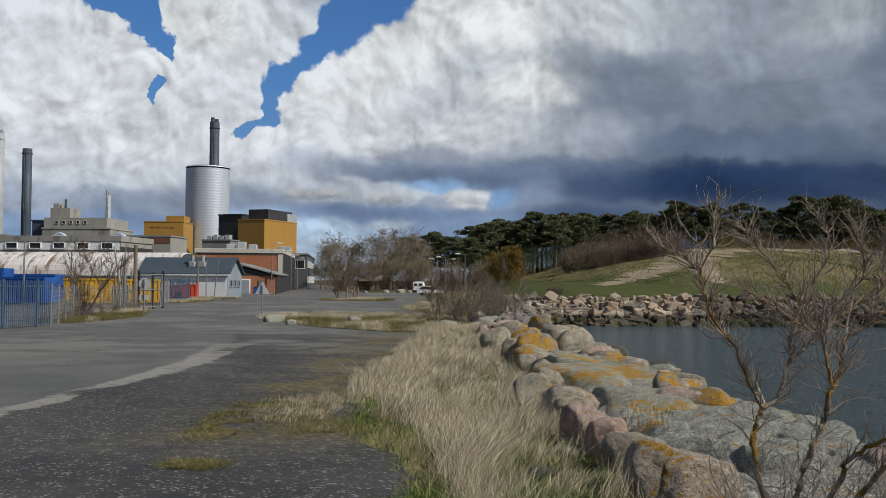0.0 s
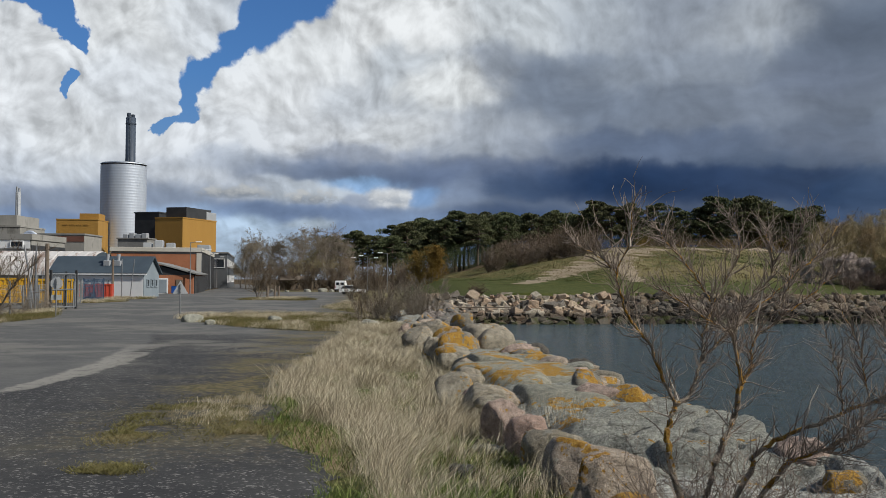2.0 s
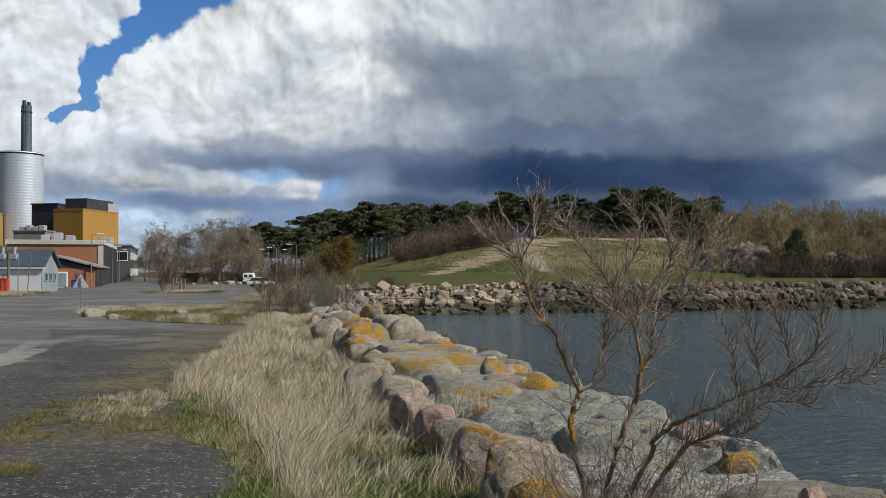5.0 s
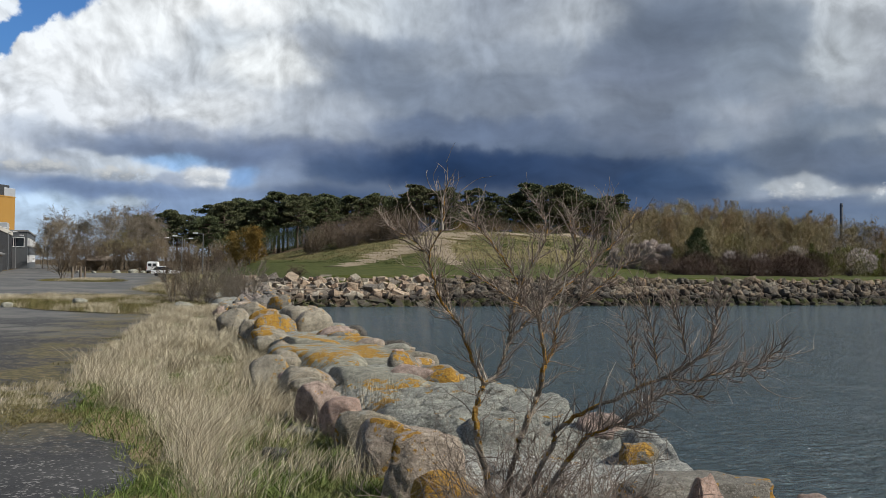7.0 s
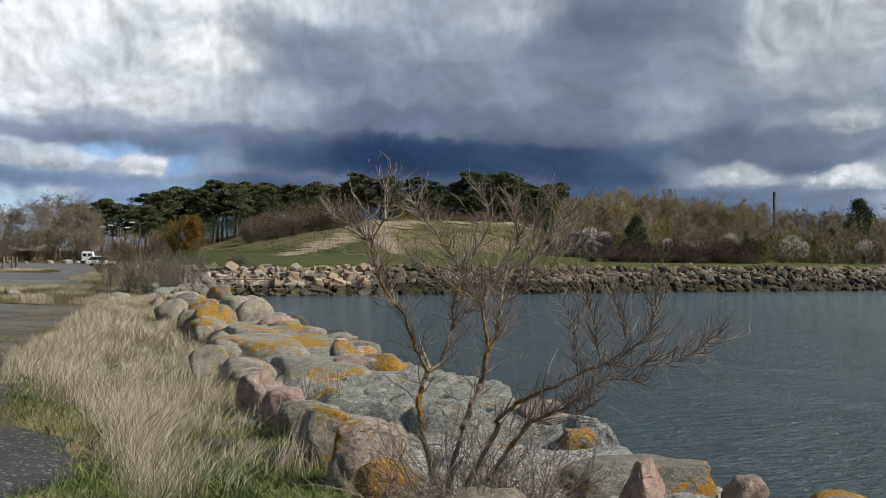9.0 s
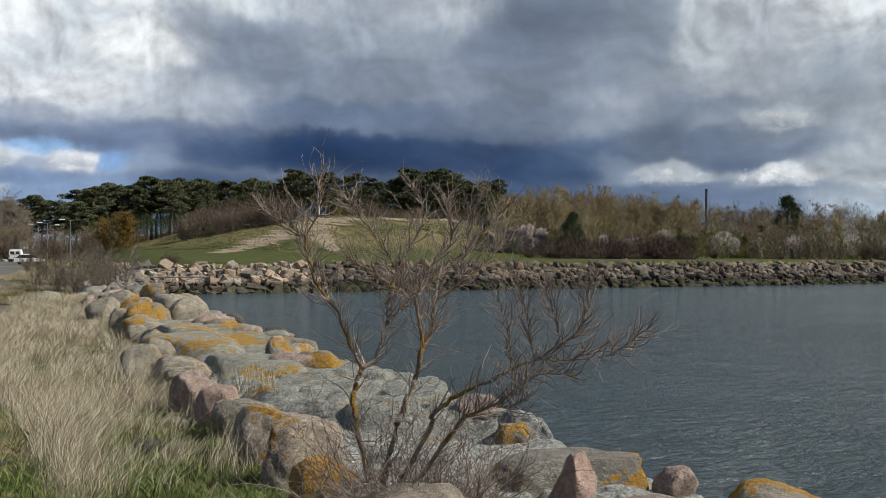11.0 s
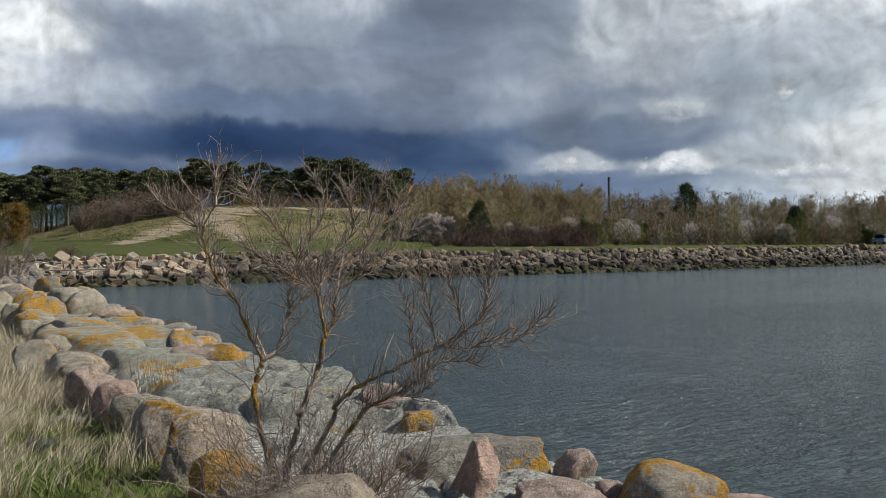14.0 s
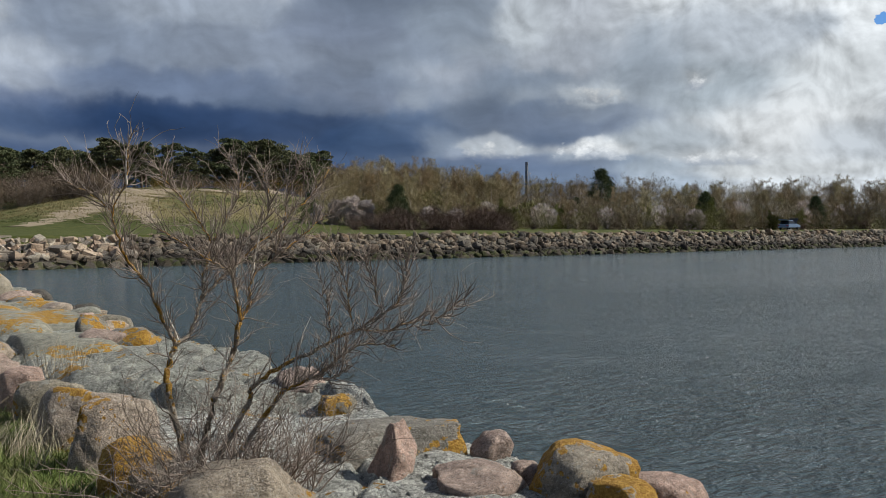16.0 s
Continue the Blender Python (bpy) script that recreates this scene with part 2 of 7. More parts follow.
EAST_HORIZON = [
    (36.4, 4.7, 1.9, 0.5, (167, 173, 182)), (38.1, 6.2, 3.6, 0.7, (103, 115, 136)), (42.5, 4.5, 1.8, 0.4, (210, 213, 215)), (42.8, 3.7, 2.4, 0.3, (124, 138, 157)),
    (40.3, 3.9, 0.9, 0.3, (149, 159, 172)), (40.8, 5.8, 3.6, 0.7, (113, 125, 145)), (47.4, 4.8, 2.8, 1.0, (168, 176, 184)), (49.3, 3.9, 2.8, 0.7, (199, 202, 205)),
    (45.8, 3.4, 3.6, 0.5, (160, 171, 183)), (53.6, 5.8, 4.3, 2.0, (210, 212, 214)), (56.6, 4.7, 2.4, 1.0, (178, 184, 191)), (56.0, 8.0, 3.2, 2.0, (202, 206, 209)),
    (53.6, 3.0, 5.9, 0.5, (202, 205, 207)), (54.5, 10.8, 1.6, 0.9, (160, 168, 178)),
]
# small heaps with crisp tops and flat bases: azimuth, elevation of the base, half width, height, brightness
CUMULI = [
    (1.6, 4.69, 1.5, 0.83, 0.95), (-3.2, 4.65, 2.2, 0.85, 0.66), (-7.7, 4.92, 2.7, 0.85, 0.62), (36.5, 4.0, 2.1, 1.0, 0.76), (42.4, 3.92, 2.4, 1.0, 0.95),
    (42.4, 7.2, 1.9, 0.9, 0.60), (48.3, 7.82, 0.95, 0.9, 0.80), (49.5, 3.45, 3.2, 0.8, 0.85),
]
# Unseen clouds; the bright ones near azimuth 54 and 68 are added to brighten the water.
AROUND = [
    (-15, 30, 30, 10, (156, 168, 184)), (25, 32, 18, 11, (126, 138, 156)), (54, 20, 8, 6, (226, 229, 232)), (68, 26, 24, 15, (238, 240, 241)), (120, 25, 45, 30, (124, 134, 150)), (-120, 25, 60, 30, (100, 112, 132)), (0, 75, 90, 25, (78, 92, 118)),
]
HORIZON = [
    (-22, 1.4, 8, 1.6, (140, 168, 204)), (-8, 1.9, 5, 1.4, (186, 206, 228)), (2, 2.6, 5, 1.2, (132, 154, 188)), (9, 2.8, 4.5, 1.5, (62, 82, 116)), (18, 2.4, 6, 1.6, (36, 58, 94)),
    (27, 2.6, 5, 1.6, (62, 82, 114)), (34, 2.5, 4, 1.3, (90, 107, 133)), (40, 2.3, 4, 1.1, (106, 122, 146)), (46.5, 2.0, 3.5, 1.2, (158, 170, 184)), (56, 2.0, 6, 1.5, (205, 210, 215)),
]
CLOUDS = HORIZON + WEST_HEAPS + WEST_BASES + GREAT_HEAP + LOW_GAP + GREY_SHELF + DARK_SHELF + EAST_SHELF + EAST_LOW + EAST_BRIGHT + EAST_HORIZON + AROUND
# clear strips: both ends, and the half width
GAPS = [
    ((-1.8, 18.0), (-6.4, 15.0), 1.6), ((-6.4, 15.0), (-8.5, 13.1), 1.05), ((-8.5, 13.1), (-10.6, 11.2), 0.9), ((-10.5, 11.5), (-10.8, 9.4), 0.7), ((-11.4, 9.4), (-12.5, 8.5), 0.35),
    ((-21.0, 16.1), (-18.3, 15.3), 0.65), ((-18.3, 15.8), (-17.6, 14.4), 0.7), ((-17.6, 14.3), (-16.7, 13.3), 0.5), ((-16.9, 11.0), (-17.3, 10.6), 0.3), ((58.2, 11.0), (59.0, 11.1), 0.22),
    ((-60, 50), (-100, 60), 20.0), ((70, 70), (130, 60), 18.0),
]
make_sky()

sun_dir = Vector((math.sin(radians(SUN_AZ)) * math.cos(radians(SUN_EL)), math.cos(radians(SUN_AZ)) * math.cos(radians(SUN_EL)), math.sin(radians(SUN_EL))))
lamp = bpy.data.lights.new("sun", "SUN")
lamp.energy, lamp.angle, lamp.color = 4.8, radians(0.53), (1.0, 0.955, 0.875)
sun = new("sun", lamp)
sun.matrix_world = look(sun_dir * 300, (0, 0, 0))

# ---------------------------------------------------------------- materials
def material(name, c1, c2, scale=2.0, rough=0.85, fine=30.0, contrast=0.25, bump=0.3, metal=0.0, world_space=False, spread=0.0,
             stain=None, stain_at=0.6, spec=0.3, stretch=(1, 1, 1), bump_scale=0.02):
    """Two colours mixed by large stains, fine grain, relief, and an optional third colour in blotches."""
    mat = bpy.data.materials.new(name)
    mat.use_nodes = True
    N = Net(mat.node_tree)
    bsdf = mat.node_tree.nodes["Principled BSDF"]
    if world_space:
        p = N.node("ShaderNodeNewGeometry").outputs["Position"]
    else:
        p = N.node("ShaderNodeTexCoord").outputs["Object"]
        rnd = N.node("ShaderNodeObjectInfo").outputs["Random"]
        p = N.v("ADD", p, N.xyz(N.m("MULTIPLY", rnd, 37.0), N.m("MULTIPLY", rnd, 17.0), rnd))
    ps = N.v("MULTIPLY", p, stretch)
    big = N.noise(ps, scale, 5.0, 0.6)
    small = N.noise(ps, fine, 4.0, 0.65)
    col = N.mix(N.step(big, 0.3, 0.7), c1, c2)
    if stain is not None:
        s = N.noise(N.v("ADD", ps, (11.0, 5.0, 2.0)), scale * 1.7, 7.0, 0.65)
        col = N.mix(N.step(s, stain_at - 0.04, stain_at + 0.06), col, stain)
    val = N.m("ADD", 1.0 - contrast, N.m("MULTIPLY", small, 2 * contrast))
    if spread and not world_space:
        val = N.m("MULTIPLY", val, N.lin(rnd, 0, 1, 1 - spread, 1 + spread))
    col = N.v("SCALE", col, scale=val)
    N.put(bsdf.inputs["Base Color"], col)
    N.put(bsdf.inputs["Roughness"], N.m("ADD", rough - 0.08, N.m("MULTIPLY", small, 0.16), clamp=True))
    bsdf.inputs["Metallic"].default_value = metal
    bsdf.inputs["Specular IOR Level"].default_value = spec
    if bump:
        b = N.node("ShaderNodeBump")
        b.inputs["Strength"].default_value, b.inputs["Distance"].default_value = bump, bump_scale
        N.put(b.inputs["Height"], N.m("ADD", N.m("MULTIPLY", big, 2.0), small))
        N.put(bsdf.inputs["Normal"], b.outputs[0])
    return mat


def rock_material(name, tones, lichen, lichen_at, vary=0.16, wet=None, gravel=0.0):
    """Granite or grout: toned stone by stone, finely speckled, with round blotches of orange lichen and pale crust."""
    mat = bpy.data.materials.new(name)
    mat.use_nodes = True
    N = Net(mat.node_tree)
    bsdf = mat.node_tree.nodes["Principled BSDF"]
    geo = N.node("ShaderNodeNewGeometry")
    p = geo.outputs["Position"]
    rnd = N.node("ShaderNodeObjectInfo").outputs["Random"]
    ramp = N.node("ShaderNodeValToRGB")
    ramp.color_ramp.interpolation = "CONSTANT"
    while len(ramp.color_ramp.elements) < len(tones):
        ramp.color_ramp.elements.new(0.5)
    for i, (e, c) in enumerate(zip(ramp.color_ramp.elements, tones)):
        e.position, e.color = i / len(tones), (*c, 1)
    N.put(ramp.inputs[0], rnd)
    col = ramp.outputs[0]
    big = N.noise(p, 2.2, 6.0, 0.62)
    grain = N.noise(p, 60.0, 5.0, 0.75)
    speck = N.voro(p, 120.0, out="Color")
    col = N.mix(N.step(big, 0.38, 0.70, 0.0, 0.5), col, N.v("SCALE", col, scale=0.58))
    col = N.v("SCALE", col, scale=N.m("ADD", 0.46, N.m("MULTIPLY", grain, 1.08)))
    sp = N.sep(speck)[0]
    patch = N.noise(p, 9.0, 6.0, 0.72)
    col = N.v("SCALE", col, scale=N.m("ADD", 0.62, N.m("MULTIPLY", N.step(patch, 0.28, 0.72), 0.72)))
    col = N.mix(N.m("MULTIPLY", N.step(sp, 0.86, 0.92), 0.35), col, (0.52, 0.49, 0.45))
    col = N.mix(N.m("MULTIPLY", N.step(sp, 0.16, 0.10), 0.4), col, (0.06, 0.06, 0.055))
    if gravel:
        chip = N.voro(p, 46.0, out="Color")
        col = N.v("SCALE", col, scale=N.lin(N.sep(chip)[1], 0.0, 1.0, 1 - gravel, 1 + gravel))
    if lichen:
        nz = N.sep(geo.outputs["Normal"])[2]
        cover = N.noise(p, 1.7, 3.0, 0.55)
        wob = N.v("SCALE", N.noise(p, 24.0, 3.0, 0.6, color=True), scale=0.06)
        at = N.v("ADD", p, wob)
        mask = None
        for size, gain in ((9.0, 1.0), (22.0, 0.8)):
            d = N.voro(at, size)
            c = N.sep(N.voro(at, size, out="Color"))[2]
            k = N.m("ADD", cover, N.m("ADD", N.m("MULTIPLY", nz, 0.05), N.m("MULTIPLY", N.m("SUBTRACT", N.m("FRACT", N.m("MULTIPLY", rnd, 7.31)), 0.5), vary)))
            r = N.m("MULTIPLY", N.m("MULTIPLY", N.m("SUBTRACT", k, lichen_at), 5.0 * gain), N.m("ADD", 0.35, N.m("MULTIPLY", c, 1.3)))
            m = N.step(N.m("SUBTRACT", d, r), -0.05, 0.03, 1.0, 0.0)
            mask = m if mask is None else N.m("MAXIMUM", mask, m)
        lc = N.mix(N.step(N.noise(p, 30.0, 4.0, 0.7), 0.38, 0.62), (0.34, 0.165, 0.014), (0.52, 0.30, 0.045))
        lc = N.v("SCALE", lc, scale=N.m("ADD", 0.55, N.m("MULTIPLY", grain, 0.8)))
        pale = N.step(N.noise(N.v("ADD", p, (4.0, 9.0, 1.0)), 5.0, 6.0, 0.7), 0.60, 0.66)
        col = N.mix(N.m("MULTIPLY", pale, 0.45), col, (0.38, 0.385, 0.34))
        col = N.mix(N.m("MULTIPLY", mask, 0.92), col, lc)
    if wet is not None:
        z = N.sep(p)[2]
        w = N.step(N.m("ADD", z, N.m("MULTIPLY", big, 0.5)), wet, wet + 0.35, 1.0, 0.0)
        col = N.mix(w, col, N.v("SCALE", col, scale=0.3))
        weed = N.m("MULTIPLY", N.step(N.m("ADD", z, N.m("MULTIPLY", big, 0.5)), wet - 0.25, wet - 0.1, 1.0, 0.0), N.step(N.noise(p, 1.3, 3.0), 0.45, 0.6))
        col = N.mix(N.m("MULTIPLY", weed, 0.7), col, (0.05, 0.06, 0.012))
    N.put(bsdf.inputs["Base Color"], col)
    bsdf.inputs["Roughness"].default_value = 0.85
    bsdf.inputs["Specular IOR Level"].default_value = 0.25
    b = N.node("ShaderNodeBump")
    b.inputs["Strength"].default_value, b.inputs["Distance"].default_value = 1.0, 0.065
    mid = N.noise(p, 11.0, 6.0, 0.70)
    h = N.m("ADD", N.m("ADD", N.m("MULTIPLY", big, 1.4), N.m("MULTIPLY", grain, 0.5 + gravel)), N.m("MULTIPLY", mid, 1.0))
    N.put(b.inputs["Height"], h)
    N.put(bsdf.inputs["Normal"], b.outputs[0])
    return mat


def ground_material():
    """Soil under the plants: mown green field, dry hill, brown wood floor, dry verge."""
    mat = bpy.data.materials.new("ground")
    mat.use_nodes = True
    N = Net(mat.node_tree)
    bsdf = mat.node_tree.nodes["Principled BSDF"]
    p = N.node("ShaderNodeNewGeometry").outputs["Position"]
    x, y, z = N.sep(p)
    n1 = N.noise(p, 0.06, 6.0, 0.6)
    n2 = N.noise(p, 0.7, 6.0, 0.65)
    n3 = N.noise(p, 9.0, 5.0, 0.7)
    dry = N.mix(N.step(n3, 0.35, 0.65), (0.16, 0.115, 0.062), (0.34, 0.27, 0.16))
    green = N.mix(N.step(n3, 0.3, 0.7), (0.036, 0.049, 0.012), (0.074, 0.085, 0.023))
    field = N.mix(N.step(n2, 0.42, 0.66, 0.0, 0.6), green, (0.10, 0.095, 0.034))
    hilldry = N.mix(N.step(n3, 0.3, 0.7), (0.13, 0.108, 0.05), (0.22, 0.185, 0.09))
    hillmix = N.mix(N.step(N.m("ADD", N.m("MULTIPLY", n1, 0.7), N.m("MULTIPLY", n2, 0.45)), 0.44, 0.62), field, hilldry)
    far = N.mix(N.m("MULTIPLY", N.step(z, 1.9, 3.4), N.step(N.m("ADD", x, N.m("MULTIPLY", n1, 12.0)), 24.0, 46.0, 0.35, 1.0)), field, hillmix)
    verge = N.mix(N.step(n2, 0.4, 0.6), dry, green)
    wall_y = N.m("ADD", 78.0, N.m("MULTIPLY", N.m("SUBTRACT", x, 12.5), 0.055))
    over = N.m("MULTIPLY", N.step(N.m("SUBTRACT", y, wall_y), 0.0, 3.0), N.step(x, 3.0, 9.0))
    col = N.mix(over, verge, far)
    wood = N.mix(N.step(n3, 0.35, 0.65), (0.05, 0.035, 0.02), (0.12, 0.085, 0.045))
    col = N.mix(N.step(N.m("ADD", y, N.m("MULTIPLY", n1, 60.0)), 215.0, 240.0), col, wood)
    shore = N.step(N.m("ADD", z, N.m("MULTIPLY", n2, 0.4)), -0.1, 0.25, 1.0, 0.0)
    col = N.mix(shore, col, (0.07, 0.066, 0.058))
    N.put(bsdf.inputs["Base Color"], N.v("SCALE", col, scale=N.m("ADD", 0.7, N.m("MULTIPLY", n2, 0.6))))
    bsdf.inputs["Roughness"].default_value, bsdf.inputs["Specular IOR Level"].default_value = 0.95, 0.1
    b = N.node("ShaderNodeBump")
    b.inputs["Strength"].default_value, b.inputs["Distance"].default_value = 0.6, 0.08
    N.put(b.inputs["Height"], N.m("ADD", n3, n2))
    N.put(bsdf.inputs["Normal"], b.outputs[0])
    return mat


def asphalt_material():
    """Old tarmac: a smooth grey lane, a darker coarse lot beside it, a pale worn strip between, moss and dirt."""
    mat = bpy.data.materials.new("asphalt")
    mat.use_nodes = True
    N = Net(mat.node_tree)
    bsdf = mat.node_tree.nodes["Principled BSDF"]
    p = N.node("ShaderNodeNewGeometry").outputs["Position"]
    x, y, z = N.sep(p)
    n0 = N.noise(p, 0.12, 4.0, 0.6)
    n1 = N.noise(p, 0.55, 6.0, 0.65)
    n2 = N.noise(p, 7.0, 5.0, 0.7)
    peb = N.voro(p, 38.0, out="Color")
    pebv = N.sep(peb)[0]
    # the lane's edge: a curve in plan, from beside the camera towards the junction
    edge = N.m("ADD", -6.25, N.m("MULTIPLY", N.m("POWER", N.m("DIVIDE", N.m("SUBTRACT", y, 20.0), 12.0), 2.0), -0.95))
    edge = N.m("ADD", edge, N.m("MULTIPLY", N.m("SUBTRACT", n1, 0.5), 1.1))
    off = N.m("SUBTRACT", x, edge)
    coarse = N.m("MULTIPLY", N.step(off, -0.1, 0.25), N.step(y, 45.0, 34.0))
    smooth = N.mix(N.step(n1, 0.35, 0.7), (0.085, 0.085, 0.083), (0.115, 0.114, 0.108))
    old = N.mix(N.step(n1, 0.35, 0.65), (0.031, 0.031, 0.032), (0.056, 0.055, 0.053))
    grit = N.m("MULTIPLY", N.step(pebv, 0.80, 0.88), N.step(n2, 0.42, 0.6))
    old = N.mix(N.m("MULTIPLY", grit, 0.8), old, (0.27, 0.26, 0.24))
    col = N.mix(coarse, smooth, old)
    dusty = N.m("MULTIPLY", N.step(N.m("ADD", n0, N.m("MULTIPLY", n1, 0.5)), 0.70, 0.86), N.step(y, 18.0, 30.0))
    col = N.mix(N.m("MULTIPLY", dusty, 0.55), col, (0.20, 0.19, 0.165))
    width = N.lin(y, 14.0, 34.0, 0.24, 0.75)
    strip = N.step(N.m("ABSOLUTE", off), N.m("MULTIPLY", width, 0.65), width, 1.0, 0.0)
    strip = N.m("MULTIPLY", N.m("MULTIPLY", strip, N.step(y, 36.0, 26.0)), N.step(n2, 0.30, 0.45))
    col = N.mix(N.m("MULTIPLY", N.m("MULTIPLY", strip, N.step(n1, 0.32, 0.48)), 0.75), col, (0.27, 0.257, 0.225))
    # dirt and moss creeping in from the verge
    side = N.m("ADD", x, N.m("MULTIPLY", N.m("SUBTRACT", n1, 0.5), 5.0))
    near = N.m("MULTIPLY", N.step(side, -4.8, -2.0), N.step(y, 9.0, 14.0))
    moss = N.m("MULTIPLY", near, N.step(N.m("ADD", n2, N.m("MULTIPLY", n1, 0.7)), 0.76, 0.94))
    mc = N.mix(N.step(n2, 0.45, 0.62), (0.085, 0.075, 0.022), (0.16, 0.12, 0.06))
    col = N.mix(N.m("MULTIPLY", moss, 0.9), col, mc)
    crack = N.voro(N.v("ADD", p, N.v("SCALE", N.noise(p, 1.5, 3.0, color=True), scale=0.8)), 0.45, feature="DISTANCE_TO_EDGE")
    col = N.mix(N.m("MULTIPLY", N.step(crack, 0.006, 0.016, 1.0, 0.0), 0.22), col, (0.03, 0.03, 0.028))
    col = N.v("SCALE", col, scale=N.m("ADD", 0.75, N.m("MULTIPLY", n2, 0.5)))
    N.put(bsdf.inputs["Base Color"], col)
    bsdf.inputs["Roughness"].default_value, bsdf.inputs["Specular IOR Level"].default_value = 0.88, 0.25
    b = N.node("ShaderNodeBump")
    b.inputs["Strength"].default_value, b.inputs["Distance"].default_value = 0.7, 0.012
    N.put(b.inputs["Height"], N.m("ADD", N.m("MULTIPLY", N.step(pebv, 0.5, 1.0), coarse), n2))
    N.put(bsdf.inputs["Normal"], b.outputs[0])
    return mat


def water_material():
    mat = bpy.data.materials.new("sea_water")
    mat.use_nodes = True
    N = Net(mat.node_tree)
    bsdf = mat.node_tree.nodes["Principled BSDF"]
    p = N.node("ShaderNodeNewGeometry").outputs["Position"]
    bent = N.v("ADD", p, N.v("SCALE", N.noise(p, 0.35, 3.0, 0.5, color=True), scale=1.2))
    pr = N.v("MULTIPLY", bent, (0.80, 1.9, 1.0))
    gust = N.noise(N.v("MULTIPLY", p, (0.035, 0.09, 1.0)), 1.0, 4.0, 0.55)
    w1 = N.noise(pr, 1.9, 2.0, 0.5, 0.4)
    w2 = N.noise(N.v("ADD", pr, (7.0, 3.0, 0.0)), 4.6, 3.0, 0.55, 0.3)
    w3 = N.noise(pr, 13.0, 3.0, 0.6)
    h = N.m("ADD", N.m("ADD", N.m("MULTIPLY", w1, 0.9), N.m("MULTIPLY", w2, 0.55)), N.m("MULTIPLY", w3, 0.26))
    h = N.m("MULTIPLY", h, N.m("MULTIPLY", N.lin(gust, 0.3, 0.7, 0.40, 1.35), N.lin(N.sep(p)[1], 8.0, 60.0, 1.1, 0.5)))
    b = N.node("ShaderNodeBump")
    b.inputs["Strength"].default_value, b.inputs["Distance"].default_value = 1.0, 0.28
    N.put(b.inputs["Height"], h)
    N.put(bsdf.inputs["Normal"], b.outputs[0])
    N.put(bsdf.inputs["Base Color"], N.mix(N.step(gust, 0.3, 0.7), (0.041, 0.066, 0.077), (0.058, 0.086, 0.098)))
    bsdf.inputs["Roughness"].default_value = 0.11
    bsdf.inputs["IOR"].default_value = 1.33
    return mat


M = {}
M["ground"], M["asphalt"], M["water"] = ground_material(), asphalt_material(), water_material()
STONE = [(0.36, 0.28, 0.20), (0.40, 0.28, 0.19), (0.21, 0.18, 0.145), (0.47, 0.365, 0.26), (0.27, 0.225, 0.175), (0.46, 0.40, 0.31), (0.34, 0.25, 0.175), (0.17, 0.15, 0.125)]
M["boulder"] = rock_material("lichened_granite", [(0.37, 0.325, 0.245), (0.41, 0.34, 0.255), (0.34, 0.305, 0.235), (0.43, 0.35, 0.27)], True, 0.545, vary=0.09)
M["pink"] = rock_material("pink_granite", [(0.51, 0.355, 0.28), (0.46, 0.345, 0.28)], True, 0.68)
M["slab_lichen"] = rock_material("lichened_crust", [(0.35, 0.335, 0.26), (0.33, 0.32, 0.25)], True, 0.53, vary=0.04)
M["crust"] = rock_material("grout_crust", [(0.33, 0.325, 0.265), (0.30, 0.30, 0.245)], True, 0.63)
M["wallstone"] = rock_material("breakwater_stone", STONE, False, 0.0, wet=-0.3)
M["wetstone"] = rock_material("wet_stone", [(0.06, 0.058, 0.05), (0.09, 0.08, 0.065)], False, 0.0, wet=-0.9)
M["path"] = material("bare_earth", (0.23, 0.18, 0.12), (0.31, 0.25, 0.175), 0.3, fine=4.0, world_space=True, stain=(0.16, 0.15, 0.06), stain_at=0.62)


# ---------------------------------------------------------------- helpers for meshes
def part(name, bm, mat, parent=None, label="", smooth=False):
    """Link a bmesh as one mesh object under a thing, a part, or at top level."""
    me = bpy.data.meshes.new(name)
    bm.to_mesh(me)
    bm.free()
    me.materials.append(mat)
    if smooth:
        me.shade_smooth()
    ob = new(name, me)
    if parent is not None:
        ob.parent = parent
    if label:
        ob["label"] = label
    return ob


def array_mesh(name, verts, faces, mat, parent=None, smooth=False):
    """A mesh object from arrays of corners and of equal-sided faces."""
    verts, faces = np.asarray(verts, np.float32), np.asarray(faces, np.int32)
    me = bpy.data.meshes.new(name)
    me.vertices.add(len(verts))
    me.vertices.foreach_set("co", verts.ravel())
    k = faces.shape[1]
    me.loops.add(faces.size)
    me.loops.foreach_set("vertex_index", faces.ravel())
    me.polygons.add(len(faces))
    me.polygons.foreach_set("loop_start", np.arange(0, faces.size, k, dtype=np.int32))
    me.polygons.foreach_set("loop_total", np.full(len(faces), k, np.int32))
    me.update(calc_edges=True)
    me.materials.append(mat)
    if smooth:
        me.shade_smooth()
    ob = new(name, me)
    if parent is not None:
        ob.parent = parent
    return ob


def thing(name, loc, label, category, group="", rz=0.0, kind=""):
    e = new(name)
    e.empty_display_size = 0.2
    e.matrix_basis = pose(*loc, 0, 0, rz)
    return tagged(e, label, category, group, kind)


